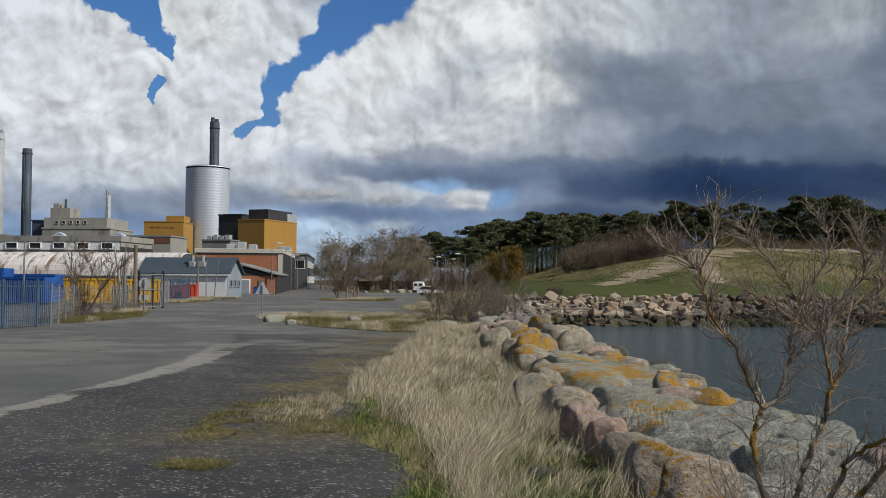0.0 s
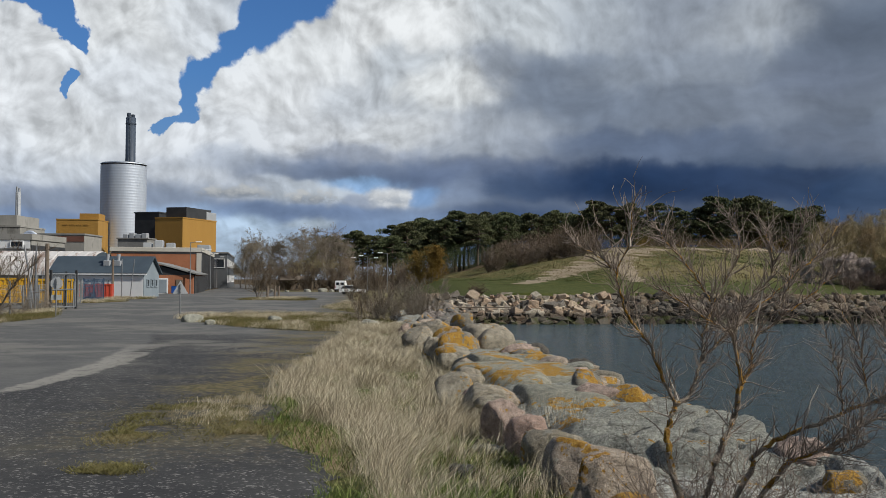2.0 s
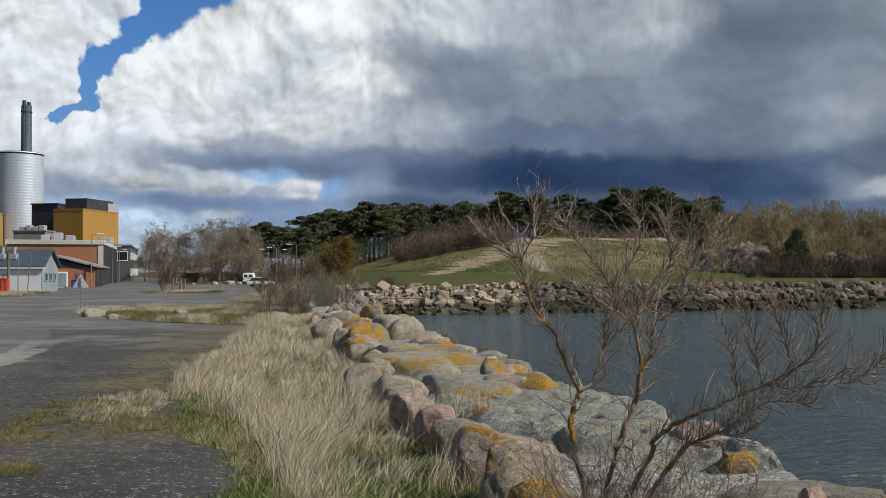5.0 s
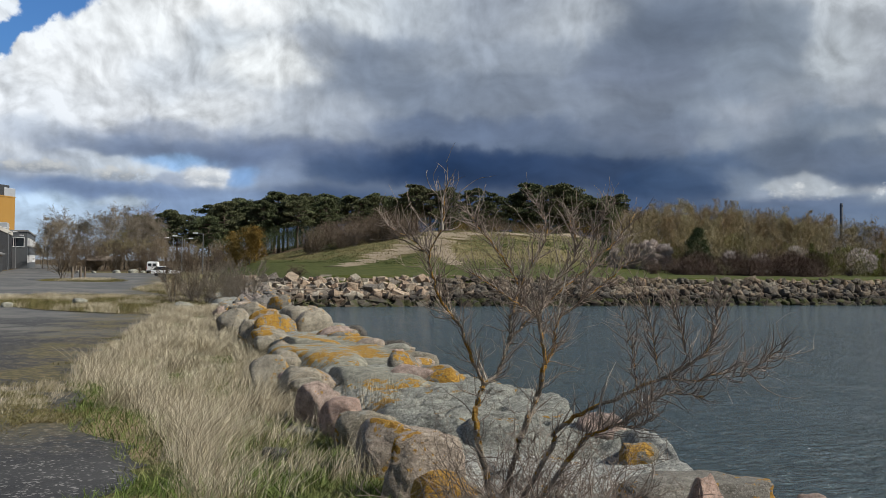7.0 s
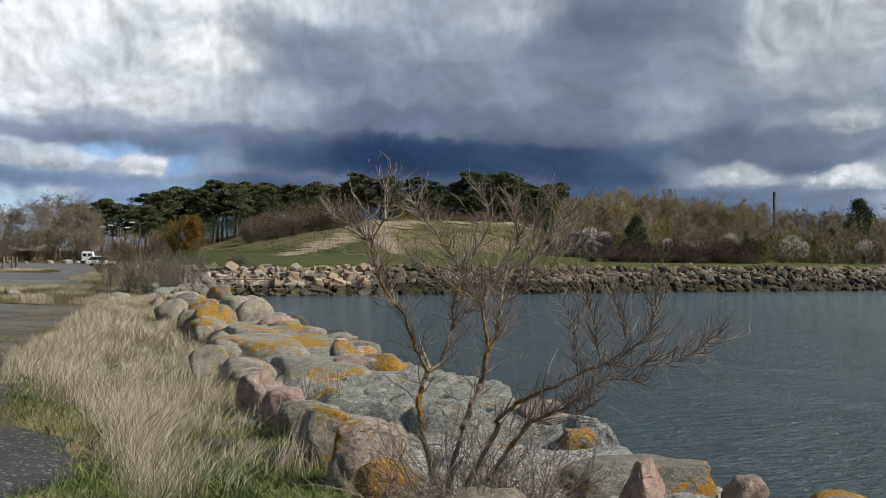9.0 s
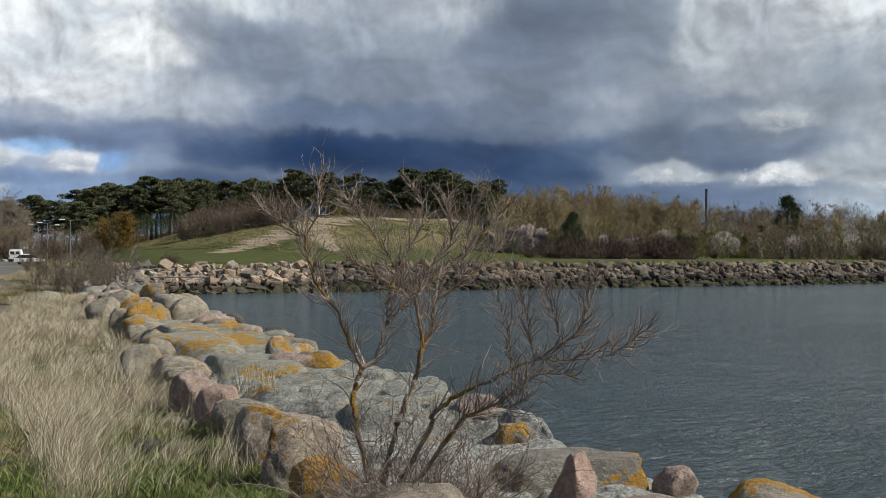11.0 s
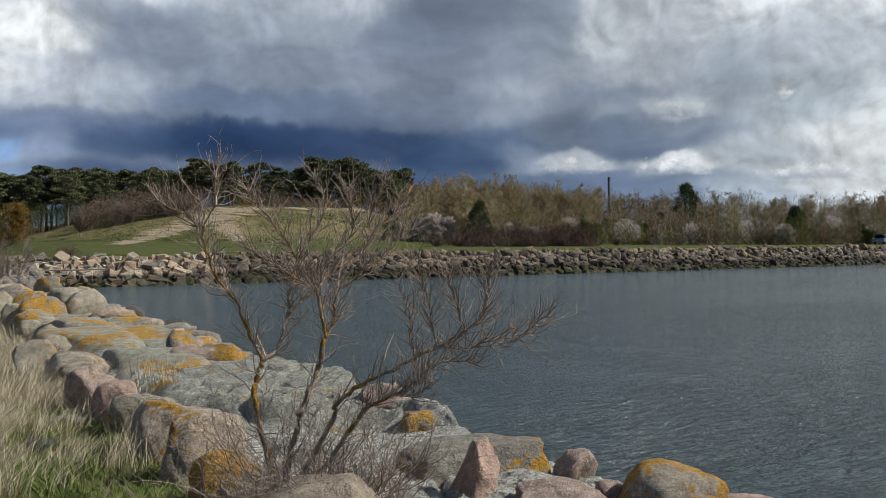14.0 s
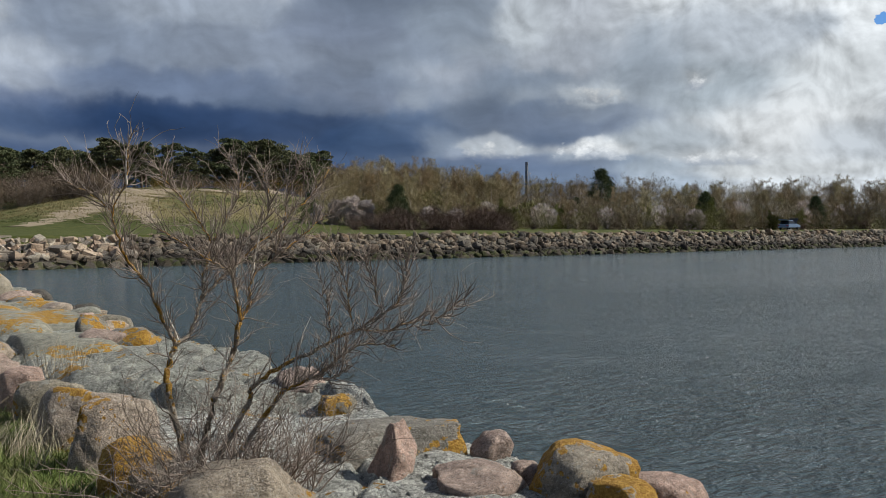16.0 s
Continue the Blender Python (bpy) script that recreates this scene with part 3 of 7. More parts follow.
def box(bm, x0, y0, z0, x1, y1, z1, m=None, bevel=0.0):
    r = bmesh.ops.create_cube(bm, size=1.0)
    t = Matrix.LocRotScale(((x0 + x1) / 2, (y0 + y1) / 2, (z0 + z1) / 2), None, (abs(x1 - x0), abs(y1 - y0), abs(z1 - z0)))
    bmesh.ops.transform(bm, matrix=(m @ t) if m else t, verts=r["verts"])
    if bevel:
        es = list({e for v in r["verts"] for e in v.link_edges})
        bmesh.ops.bevel(bm, geom=es, offset=bevel, segments=1, affect="EDGES")


def boxed(*dims, m=None, bevel=0.0):
    bm = bmesh.new()
    box(bm, *dims, m=m, bevel=bevel)
    return bm


def tube(bm, pts, radii, sides=8, caps=True):
    """A tapered tube along points."""
    rings, up = [], Vector((0.31, 0.17, 0.93))
    pts = [Vector(p) for p in pts]
    for i, p in enumerate(pts):
        d = (pts[min(i + 1, len(pts) - 1)] - pts[max(i - 1, 0)]).normalized()
        a = d.cross(up)
        if a.length < 0.05:
            a = d.cross(Vector((1, 0, 0)))
        a.normalize()
        b = d.cross(a)
        rings.append([bm.verts.new(p + (a * math.cos(k * math.tau / sides) + b * math.sin(k * math.tau / sides)) * radii[i]) for k in range(sides)])
    for r0, r1 in zip(rings, rings[1:]):
        for k in range(sides):
            bm.faces.new((r0[k], r0[(k + 1) % sides], r1[(k + 1) % sides], r1[k]))
    if caps:
        bm.faces.new(rings[0][::-1])
        bm.faces.new(rings[-1])


def tubed(pts, radii, sides=8):
    bm = bmesh.new()
    tube(bm, pts, radii, sides)
    return bm


def smoothstep(x, a, b):
    t = np.clip((np.asarray(x, float) - a) / (b - a), 0, 1)
    return t * t * (3 - 2 * t)


def value_noise(x, y, seed=0):
    """Smooth noise in the plane, about -1..1, for arrays."""
    x, y = np.asarray(x, float), np.asarray(y, float)
    xi, yi = np.floor(x).astype(np.int64), np.floor(y).astype(np.int64)
    xf, yf = x - xi, y - yi

    def h(i, j):
        v = np.sin(i * 127.1 + j * 311.7 + seed * 74.7) * 43758.5453
        return v - np.floor(v)
    u, w = xf * xf * (3 - 2 * xf), yf * yf * (3 - 2 * yf)
    return 2 * ((h(xi, yi) * (1 - u) + h(xi + 1, yi) * u) * (1 - w) + (h(xi, yi + 1) * (1 - u) + h(xi + 1, yi + 1) * u) * w) - 1


# ---------------------------------------------------------------- ground, water
WATER = -1.3


def shore_x(y):
    """The line where the near bank begins to fall to the water."""
    y = np.asarray(y, float)
    return 4.1 + np.clip((3.5 - y) * 0.45, 0, 4) + np.clip((y - 38) / 40, 0, 1) * 2.4


def wall_y(x):
    """The foot of the far breakwater."""
    return 78.0 + (np.asarray(x, float) - 12.5) * 0.055


def zg(x, y):
    x, y = np.asarray(x, float), np.asarray(y, float)
    land = 0.6 * (1 - np.clip(y / 45, 0, 1))
    near = np.maximum(land - np.clip(x - shore_x(y), 0, None) * 0.72, -3.0)
    wy = wall_y(x)
    field = 1.3 * smoothstep(x, 2, 14) + 0.5 * smoothstep(y, 95, 180) * smoothstep(x, 2, 14)
    rise = smoothstep(x, 6, 46) * (1 - smoothstep(x, 70, 98) * 0.62)
    hill = 6.6 * rise * smoothstep(y + 4 * value_noise(x * 0.05, y * 0.05, 3), 112, 172 + 0.12 * np.abs(x - 45))
    hill = hill + (0.55 * value_noise(x * 0.11, y * 0.11, 5) + 0.3 * value_noise(x * 0.3, y * 0.3, 6)) * smoothstep(hill, 0.3, 2.0)
    slope = np.clip((y - wy - 1.0) / 2.6, -1.5, 1.0)
    bank = np.where(slope < 1, -1.6 + slope * (1.6 + 1.2), field) * 1.0
    far = np.minimum(bank, field) + hill
    cut = smoothstep(x, shore_x(y) - 0.5, shore_x(y) + 1.5)
    inland = np.where(y > wy, np.maximum(far * smoothstep(x, 2, 14) + land * (1 - smoothstep(x, 2, 14)), -3.0), near)
    return np.where(y > wy, np.maximum(inland, np.where(cut < 1, near, -9.0)), near)


def graded(lo, hi, n, centre, fine):
    """Coordinates that crowd round a centre."""
    a, b = np.arcsinh((lo - centre) / fine), np.arcsinh((hi - centre) / fine)
    return centre + fine * np.sinh(np.linspace(a, b, n))


def grid_mesh(name, xs, ys, zf, mat, smooth=True):
    X, Y = np.meshgrid(xs, ys)
    V = np.stack([X, Y, zf(X, Y)], -1).reshape(-1, 3)
    nx, ny = len(xs), len(ys)
    i = (np.arange(ny - 1)[:, None] * nx + np.arange(nx - 1)[None, :]).ravel()
    return array_mesh(name, V, np.stack([i, i + 1, i + nx + 1, i + nx], 1), mat, smooth=smooth)


gxs = np.unique(np.concatenate([graded(-1500, 1500, 150, 3.0, 6.0), np.arange(8, 130, 3.0)]))
gys = np.unique(np.concatenate([graded(-300, 2600, 150, 8.0, 8.0), np.arange(74, 92, 0.7), np.arange(92, 215, 2.5)]))
ground = tagged(grid_mesh("ground", gxs, gys, zg, M["ground"]), "grassy ground falling to a stony shore", "ground", kind="structure")
water = tagged(grid_mesh("water", np.linspace(-2, 1500, 12), np.linspace(-300, 92, 12), lambda x, y: np.full_like(x, WATER), M["water"]),
               "rippled dark blue-green harbour water", "water", kind="structure")


def lot_right(y):
    return np.interp(y, [-30, 4, 8.3, 10.5, 12.5, 16.6, 22.8, 36.9, 42, 60, 80, 120, 178],
                     [-0.9, -0.8, -0.5, -0.45, -1.2, -1.5, -1.3, -0.7, -0.1, 0.2, -0.6, -1.5, -2.0]) + 0.22 * value_noise(y * 1.3, 0 * y, 2) + 0.1 * value_noise(y * 4.1, 0 * y, 4)


def lot_left(y):
    return np.interp(y, [-30, 45, 60, 75, 95, 115, 150, 178], [-19.0, -19.6, -20.4, -22.5, -27, -26.0, -26.5, -30]) + 0.3 * value_noise(y * 0.7, 0 * y, 9)


def strip_mesh(name, ys, left, right, mat, lift, n=16):
    ys = np.asarray(ys, float)
    l, r = left(ys), right(ys)
    f = np.linspace(0, 1, n)
    X = l[:, None] * (1 - f) + r[:, None] * f
    Y = np.repeat(ys[:, None], n, 1)
    V = np.stack([X, Y, zg(X, Y) + lift], -1).reshape(-1, 3)
    i = (np.arange(len(ys) - 1)[:, None] * n + np.arange(n - 1)[None, :]).ravel()
    return array_mesh(name, V, np.stack([i, i + 1, i + n + 1, i + n], 1), mat, smooth=True)


lot_ys = np.concatenate([np.arange(-30, 6, 1.0), np.arange(6, 48, 0.25), np.arange(48, 178.5, 1.5)])
tagged(strip_mesh("asphalt_lot", lot_ys, lot_left, lot_right, M["asphalt"], 0.010), "worn grey asphalt lot with moss and grit", "pavement", kind="structure")
road_ys = np.arange(177, 420, 4.0)
tagged(strip_mesh("road", road_ys, lambda y: np.interp(y, [177, 230, 330, 420], [-29.8, -35, -46, -62]), lambda y: np.interp(y, [177, 230, 330, 420], [-21, -26, -38, -54]), M["asphalt"], 0.025, 6),
       "grey asphalt road running past the halls", "road", kind="structure")
yard = grid_mesh("yard", np.linspace(-120, -19.8, 60), np.linspace(30, 178, 60), lambda x, y: zg(x, y) + 0.008, M["asphalt"])
tagged(yard, "dark gravelled works yard behind the fence", "yard", kind="structure")


# ---------------------------------------------------------------- boulders of the near bank
def boulder_mesh(rx, ry, rz, seed, detail=3, power=2.6, cuts=5, rough=0.10, cone=0.0):
    """A worn boulder: a swollen block, trimmed by a few planes and made uneven."""
    rng = random.Random(seed)
    bm = bmesh.new()
    bmesh.ops.create_icosphere(bm, subdivisions=detail, radius=1.0)
    planes = []
    for _ in range(cuts):
        n = Vector((rng.gauss(0, 1), rng.gauss(0, 1), rng.gauss(0, 0.7))).normalized()
        planes.append((n, rng.uniform(0.58, 0.92)))
    off = Vector((rng.uniform(0, 50), rng.uniform(0, 50), rng.uniform(0, 50)))
    for v in bm.verts:
        n = v.co.normalized()
        r = (abs(n.x) ** power + abs(n.y) ** power + abs(n.z) ** power) ** (-1 / power)
        p = n * r
        for a, d in planes:
            k = p.dot(a) - d
            if k > 0:
                p -= a * k * 0.93
        s = 1 + rough * noise.noise(n * 1.6 + off) + rough * 0.5 * noise.noise(n * 4.0 + off) + rough * 0.26 * noise.noise(n * 9.0 + off) + rough * 0.12 * noise.noise(n * 21.0 + off)
        p = p * s
        if cone:
            f = 1 - cone * max(0.0, p.z + 0.2)
            p = Vector((p.x * f + 0.12 * p.z, p.y * f, p.z))
        if p.z < 0:
            p.z *= 1.5
        v.co = Vector((p.x * rx, p.y * ry, p.z * rz))
    return bm


def boulder(x, y, z, r, h, kind, seed):
    mats = {"pink": "pink", "p": "pink", "cone": "pink", "b": "boulder", "o": "lichened", "k": "thick", "g": "blotched", "w": "wetstone", "flat": "crust", "dark": "wetstone", "c": "crust"}
    words = {"pink": "rounded pink granite boulder beside the grass", "p": "pinkish granite boulder with a little lichen", "cone": "pointed pink granite boulder with a pale fleck",
             "b": "rounded grey-brown granite boulder with orange lichen", "o": "boulder thickly covered in orange lichen", "k": "boulder almost hidden under orange lichen by the bush", "g": "granite boulder blotched all over with bright orange lichen", "w": "dark wet boulder at the water's edge",
             "flat": "flat grey stone lying in the grass", "dark": "small dark stone lying in the grass", "c": "broad grey slab crusted with grout"}
    near = y < 12
    bm = boulder_mesh(r, r * (0.95 if kind != "flat" else 0.5), h, seed, 4 if near else 3, cone=0.30 if kind == "cone" else 0.0,
                      power=2.3 if kind == "pink" else 3.0, cuts=3 if kind == "pink" else 7, rough=0.07 if kind == "pink" else 0.13)
    ob = part("boulder", bm, M[mats[kind]], smooth=True)
    ob.matrix_basis = pose(x, y, z, 0, 0, (seed * 47) % 40 - 20)
    return tagged(ob, words[kind], "boulder", "boulders of the bank")


M["lichened"] = rock_material("thick_lichen", [(0.28, 0.25, 0.19), (0.26, 0.24, 0.20)], True, 0.455, vary=0.03)
M["thick"] = rock_material("densest_lichen", [(0.26, 0.23, 0.18)], True, 0.32, vary=0.0)
M["blotched"] = rock_material("blotched_lichen", [(0.36, 0.31, 0.24)], True, 0.34, vary=0.0)
# plan of the largest boulders: kind, x, y, foot, half width, height
NEAR_BOULDERS = [
    ("pink", 1.82, 10.30, 0.50, 0.29, 0.40), ("b", 1.95, 9.60, 0.50, 0.32, 0.38), ("b", 2.10, 8.45, 0.50, 0.44, 0.48), ("b", 1.96, 7.47, 0.50, 0.35, 0.47),
    ("k", 1.93, 6.50, 0.52, 0.25, 0.36), ("b", 2.19, 5.30, 0.58, 0.46, 0.37), ("cone", 3.32, 5.43, 0.62, 0.19, 0.39), ("p", 3.63, 4.95, 0.58, 0.33, 0.22),
    ("p", 4.22, 5.51, 0.56, 0.16, 0.27), ("p", 4.13, 5.02, 0.56, 0.12, 0.18), ("g", 4.23, 4.60, 0.54, 0.36, 0.37), ("g", 4.15, 4.15, 0.55, 0.24, 0.26),
    ("p", 4.65, 4.53, 0.55, 0.09, 0.13), ("p", 5.06, 4.50, 0.45, 0.29, 0.20), ("p", 4.05, 8.43, 0.60, 0.27, 0.33), ("o", 4.08, 7.75, 0.55, 0.21, 0.23),
]
MID_BOULDERS = [
    ("p", 1.69, 11.32, 0.46, 0.29, 0.48), ("b", 1.45, 14.57, 0.40, 0.40, 0.54), ("b", 1.66, 13.02, 0.40, 0.40, 0.52), ("b", 1.75, 15.9, 0.40, 0.45, 0.48),
    ("p", 3.30, 12.95, 0.66, 0.36, 0.30), ("o", 3.36, 14.06, 0.66, 0.26, 0.37), ("w", 4.49, 19.42, 0.15, 0.40, 0.58), ("w", 4.40, 24.35, 0.25, 0.44, 0.50),
    ("o", 3.95, 15.6, 0.45, 0.42, 0.42), ("b", 4.0, 17.4, 0.4, 0.45, 0.45), ("flat", 1.34, 10.38, 0.46, 0.25, 0.13), ("dark", 0.95, 9.23, 0.46, 0.15, 0.13),
]
FAR_BOULDERS = [
    ("o", 2.38, 23.93, 0.45, 0.56, 0.58), ("b", 3.31, 24.52, 0.40, 0.64, 0.76), ("o", 3.65, 34.98, 0.45, 0.50, 0.70), ("b", 1.83, 24.43, 0.35, 0.45, 0.58),
    ("b", 1.58, 28.12, 0.3, 0.52, 0.66), ("p", 1.59, 35.40, 0.3, 0.34, 0.42), ("b", 2.6, 27.5, 0.36, 0.62, 0.62), ("b", 3.5, 29.0, 0.36, 0.62, 0.62), ("b", 2.5, 32.0, 0.35, 0.6, 0.66),
    ("b", 2.0, 21.6, 0.4, 0.6, 0.50), ("p", 3.6, 22.2, 0.4, 0.5, 0.46), ("w", 7.57, 13.52, -1.3, 0.40, 0.42), ("w", 7.95, 12.70, -1.3, 0.32, 0.40), ("b", 2.6, 37.5, 0.2, 0.6, 0.6),
]
for i, (kind, x, y, foot, r, high) in enumerate(NEAR_BOULDERS + MID_BOULDERS + FAR_BOULDERS):
    boulder(x, y, foot + 0.32 * high, r, 0.76 * high, kind, seed=i * 13 + 5)

# smaller stones wedged between the large ones, mostly along the two edges
rng = random.Random(52)
for i in range(46):
    y = 12.2 + 24 * rng.random() ** 1.1
    x = (rng.uniform(1.6, 2.1) if i % 3 == 0 else rng.uniform(3.5, 4.3)) + 0.01 * (y - 11)
    r = rng.uniform(0.16, 0.36) * (1 + 0.012 * (y - 11))
    boulder(x, y, 0.72 - 0.006 * (y - 11) + rng.uniform(-0.06, 0.06), r, r * rng.uniform(0.45, 0.7), rng.choice("bbbppoocb"), 700 + i * 7)

# broad flat slabs that show through the grout
SLABS = [(3.72, 5.95, 0.56, 0.62, 0.50, 0.34, 23), (2.35, 16.4, 0.52, 0.85, 1.7, 0.38, 37), (3.35, 16.6, 0.50, 0.70, 1.5, 0.36, 43), (2.75, 13.1, 0.56, 0.72, 1.1, 0.32, 17), (2.5, 19.8, 0.46, 0.8, 1.3, 0.40, 41), (3.5, 19.9, 0.46, 0.65, 1.3, 0.36, 51), (3.1, 3.6, 0.42, 0.7, 0.8, 0.30, 29), (5.6, 2.2, 0.45, 0.6, 0.8, 0.30, 57)]
for x, y, z, rx, ry, rz, s in SLABS:
    ob = part("slab", boulder_mesh(rx, ry, rz, s, 5 if y < 12 else 4, power=4.5, cuts=4, rough=0.07), M["crust" if y < 4 else "lichened" if s == 23 else "slab_lichen"], smooth=True)
    ob.matrix_basis = pose(x, y, z, (s % 5) - 2, (s % 7) - 2, (s * 31) % 20 - 10)
    tagged(ob, "broad flat stone slab crusted with grout and orange lichen", "slab", "slabs of the bank")


# the grout bed that fills between the stones: a high apron, and a lower one nearer the path's start
def bed_edge(y):
    return np.where(np.asarray(y) > 8.35, 4.22, 4.35) + np.clip((3.5 - np.asarray(y, float)) * 0.45, 0, 4) + np.clip((np.asarray(y, float) - 30) / 40, 0, 1) * 2.2 + 0.12 * value_noise(np.asarray(y, float) * 1.7, 0 * np.asarray(y, float), 12)


def bed_z(X, Y):
    base = zg(np.minimum(X, 1.6), Y)
    low = 0.65 + 0.05 * np.clip(4 - Y, 0, 2)
    high = 0.86 - 0.13 * smoothstep(Y, 10.8, 12.5) - 0.010 * np.clip(Y - 16, 0, 30)
    top = low + (high - low) * smoothstep(Y + 0.5 * value_noise(X * 1.3, Y * 0.0, 5) + 0.55 * (X - 3.2), 8.1, 8.55)
    left = 1.85 - 0.012 * np.clip(Y - 10, 0, 25)
    rise = smoothstep(X, left - 0.15, left + 0.55)
    lumps = 0.055 * value_noise(X * 1.1, Y * 0.8, 7) + 0.03 * value_noise(X * 2.9, Y * 2.3, 8) + 0.014 * value_noise(X * 7, Y * 7, 9) + 0.012 * value_noise(X * 15, Y * 15, 10) + 0.008 * value_noise(X * 24, Y * 24, 11)
    seam = value_noise(X * 1.3 + 0.4 * value_noise(X * 3, Y * 3, 14), Y * 0.8, 13)
    lumps = lumps - 0.07 * np.exp(-(seam / 0.05) ** 2) + 0.05 * np.abs(value_noise(X * 2.1, Y * 1.4, 16))
    drop = np.clip(X - bed_edge(Y), 0, None)
    return base + (top - base) * rise + lumps * rise - 0.12 * (1 - smoothstep(X, left - 0.1, left + 0.1)) - np.minimum(drop * 9.0, 0.6) - 0.55 * np.clip(drop - 0.07, 0, None)


M["grout"] = rock_material("grout_between_stones", [(0.37, 0.37, 0.315)], True, 0.60, vary=0.0, gravel=0.3)
M["gravel"] = rock_material("pale_gravelly_grout", [(0.50, 0.50, 0.45)], True, 0.625, vary=0.0, gravel=0.42)
bed_xs = np.concatenate([np.arange(1.5, 4.9, 0.035), np.arange(4.9, 8.5, 0.2)])
low_bed = grid_mesh("gravel_bed", bed_xs, np.concatenate([np.arange(-12, 0.5, 0.4), np.arange(0.5, 3.5, 0.1), np.arange(3.5, 8.016, 0.035)]), bed_z, M["gravel"])
tagged(low_bed, "pale grey gravelly grout round the bush and boulders", "embankment", kind="structure")
bed = grid_mesh("grout_bed", bed_xs, np.concatenate([np.arange(8.015, 11, 0.035), np.arange(11, 20, 0.07), np.arange(20, 60, 0.4)]), bed_z, M["grout"])
tagged(bed, "rough grey grout and gravel between the boulders", "embankment", kind="structure")

# loose chippings lying on the lower apron
chips, g0 = [], random.Random(8)
for i in range(900):
    x, y = g0.uniform(2.3, 4.6), 3.4 + 4.2 * g0.random() ** 1.3
    s = 0.006 + 0.016 * g0.random() ** 2.5
    chips.append((x, y, float(bed_z(np.array(x), np.array(y))), s, g0.uniform(0, 6.28)))


# ---------------------------------------------------------------- quarry stones: far breakwater, outer slopes
def quarry_stone(seed, flat=0.75):
    """A split block: the corners of a box pushed about, some knocked off."""
    rng = random.Random(seed)
    bm = bmesh.new()
    for sx in (-1, 1):
        for sy in (-1, 1):
            for sz in (-1, 1):
                k = Vector((sx * rng.uniform(0.62, 1.0), sy * rng.uniform(0.62, 1.0), sz * flat * rng.uniform(0.62, 1.0)))
                if rng.random() < 0.35:
                    bm.verts.new(Vector((k.x * 0.55, k.y, k.z)))
                    bm.verts.new(Vector((k.x, k.y * 0.6, k.z * 0.75)))
                else:
                    bm.verts.new(k)
    r = bmesh.ops.convex_hull(bm, input=bm.verts)
    junk = list({g for g in r["geom_interior"] + r["geom_unused"] if isinstance(g, bmesh.types.BMVert)})
    bmesh.ops.delete(bm, geom=junk, context="VERTS")
    bmesh.ops.dissolve_limit(bm, angle_limit=0.16, verts=bm.verts[:], edges=bm.edges[:])
    bmesh.ops.bevel(bm, geom=bm.edges[:], offset=0.035, segments=1, affect="EDGES", clamp_overlap=True)
    me = bpy.data.meshes.new("stone")
    bm.to_mesh(me)
    bm.free()
    return me


def joined(name, stones, mat, parent):
    """Many placed copies of small meshes, joined into one part."""
    vs, fs, n = [], [], 0
    for me, m in stones:
        co = np.empty(len(me.vertices) * 3, np.float32)
        me.vertices.foreach_get("co", co)
        co = co.reshape(-1, 3) @ np.array(m.to_3x3()).T + np.array(m.translation)
        me.calc_loop_triangles()
        t = np.empty(len(me.loop_triangles) * 3, np.int32)
        me.loop_triangles.foreach_get("vertices", t)
        vs.append(co)
        fs.append(t.reshape(-1, 3) + n)
        n += len(co)
    ob = array_mesh(name, np.concatenate(vs), np.concatenate(fs), mat, parent)
    return tagged(ob, kind="stuff")


def island_tones(mat):
    """Let joined stones vary one by one."""
    T = mat.node_tree
    ramp = [n for n in T.nodes if n.bl_idname == "ShaderNodeValToRGB"][0]
    g = T.nodes.new("ShaderNodeNewGeometry")
    T.links.new(g.outputs["Random Per Island"], ramp.inputs[0])


STONES = [quarry_stone(100 + i, 0.6 + 0.05 * (i % 5)) for i in range(10)]
for me in STONES:
    me.materials.append(M["wallstone"])
# Joined stones reuse STONE scaled down, on average less for the crest rows.
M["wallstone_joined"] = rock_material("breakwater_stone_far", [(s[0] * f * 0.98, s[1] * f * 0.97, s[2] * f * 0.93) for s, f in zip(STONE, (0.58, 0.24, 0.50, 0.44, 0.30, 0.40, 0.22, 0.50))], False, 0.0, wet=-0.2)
M["wallstone_top"] = rock_material("far_top_stone", [(s[0] * 0.50, s[1] * 0.48, s[2] * 0.43) for s in STONE], False, 0.0, wet=-0.2)
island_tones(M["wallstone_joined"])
island_tones(M["wallstone_top"])

joined("gravel", [(STONES[i % 10], Matrix.LocRotScale((x, y, z), Euler((a, a * 2.1, a * 3.7)), (k, k * 0.8, k * 0.6))) for i, (x, y, z, k, a) in enumerate(chips)],
       M["gravel"], low_bed)

breakwater = thing("breakwater", (0, 0, 0), "long breakwater of piled grey and brown quarry stones", "breakwater", kind="structure")
rng = random.Random(4)
apart, rest, crest = [], [], []
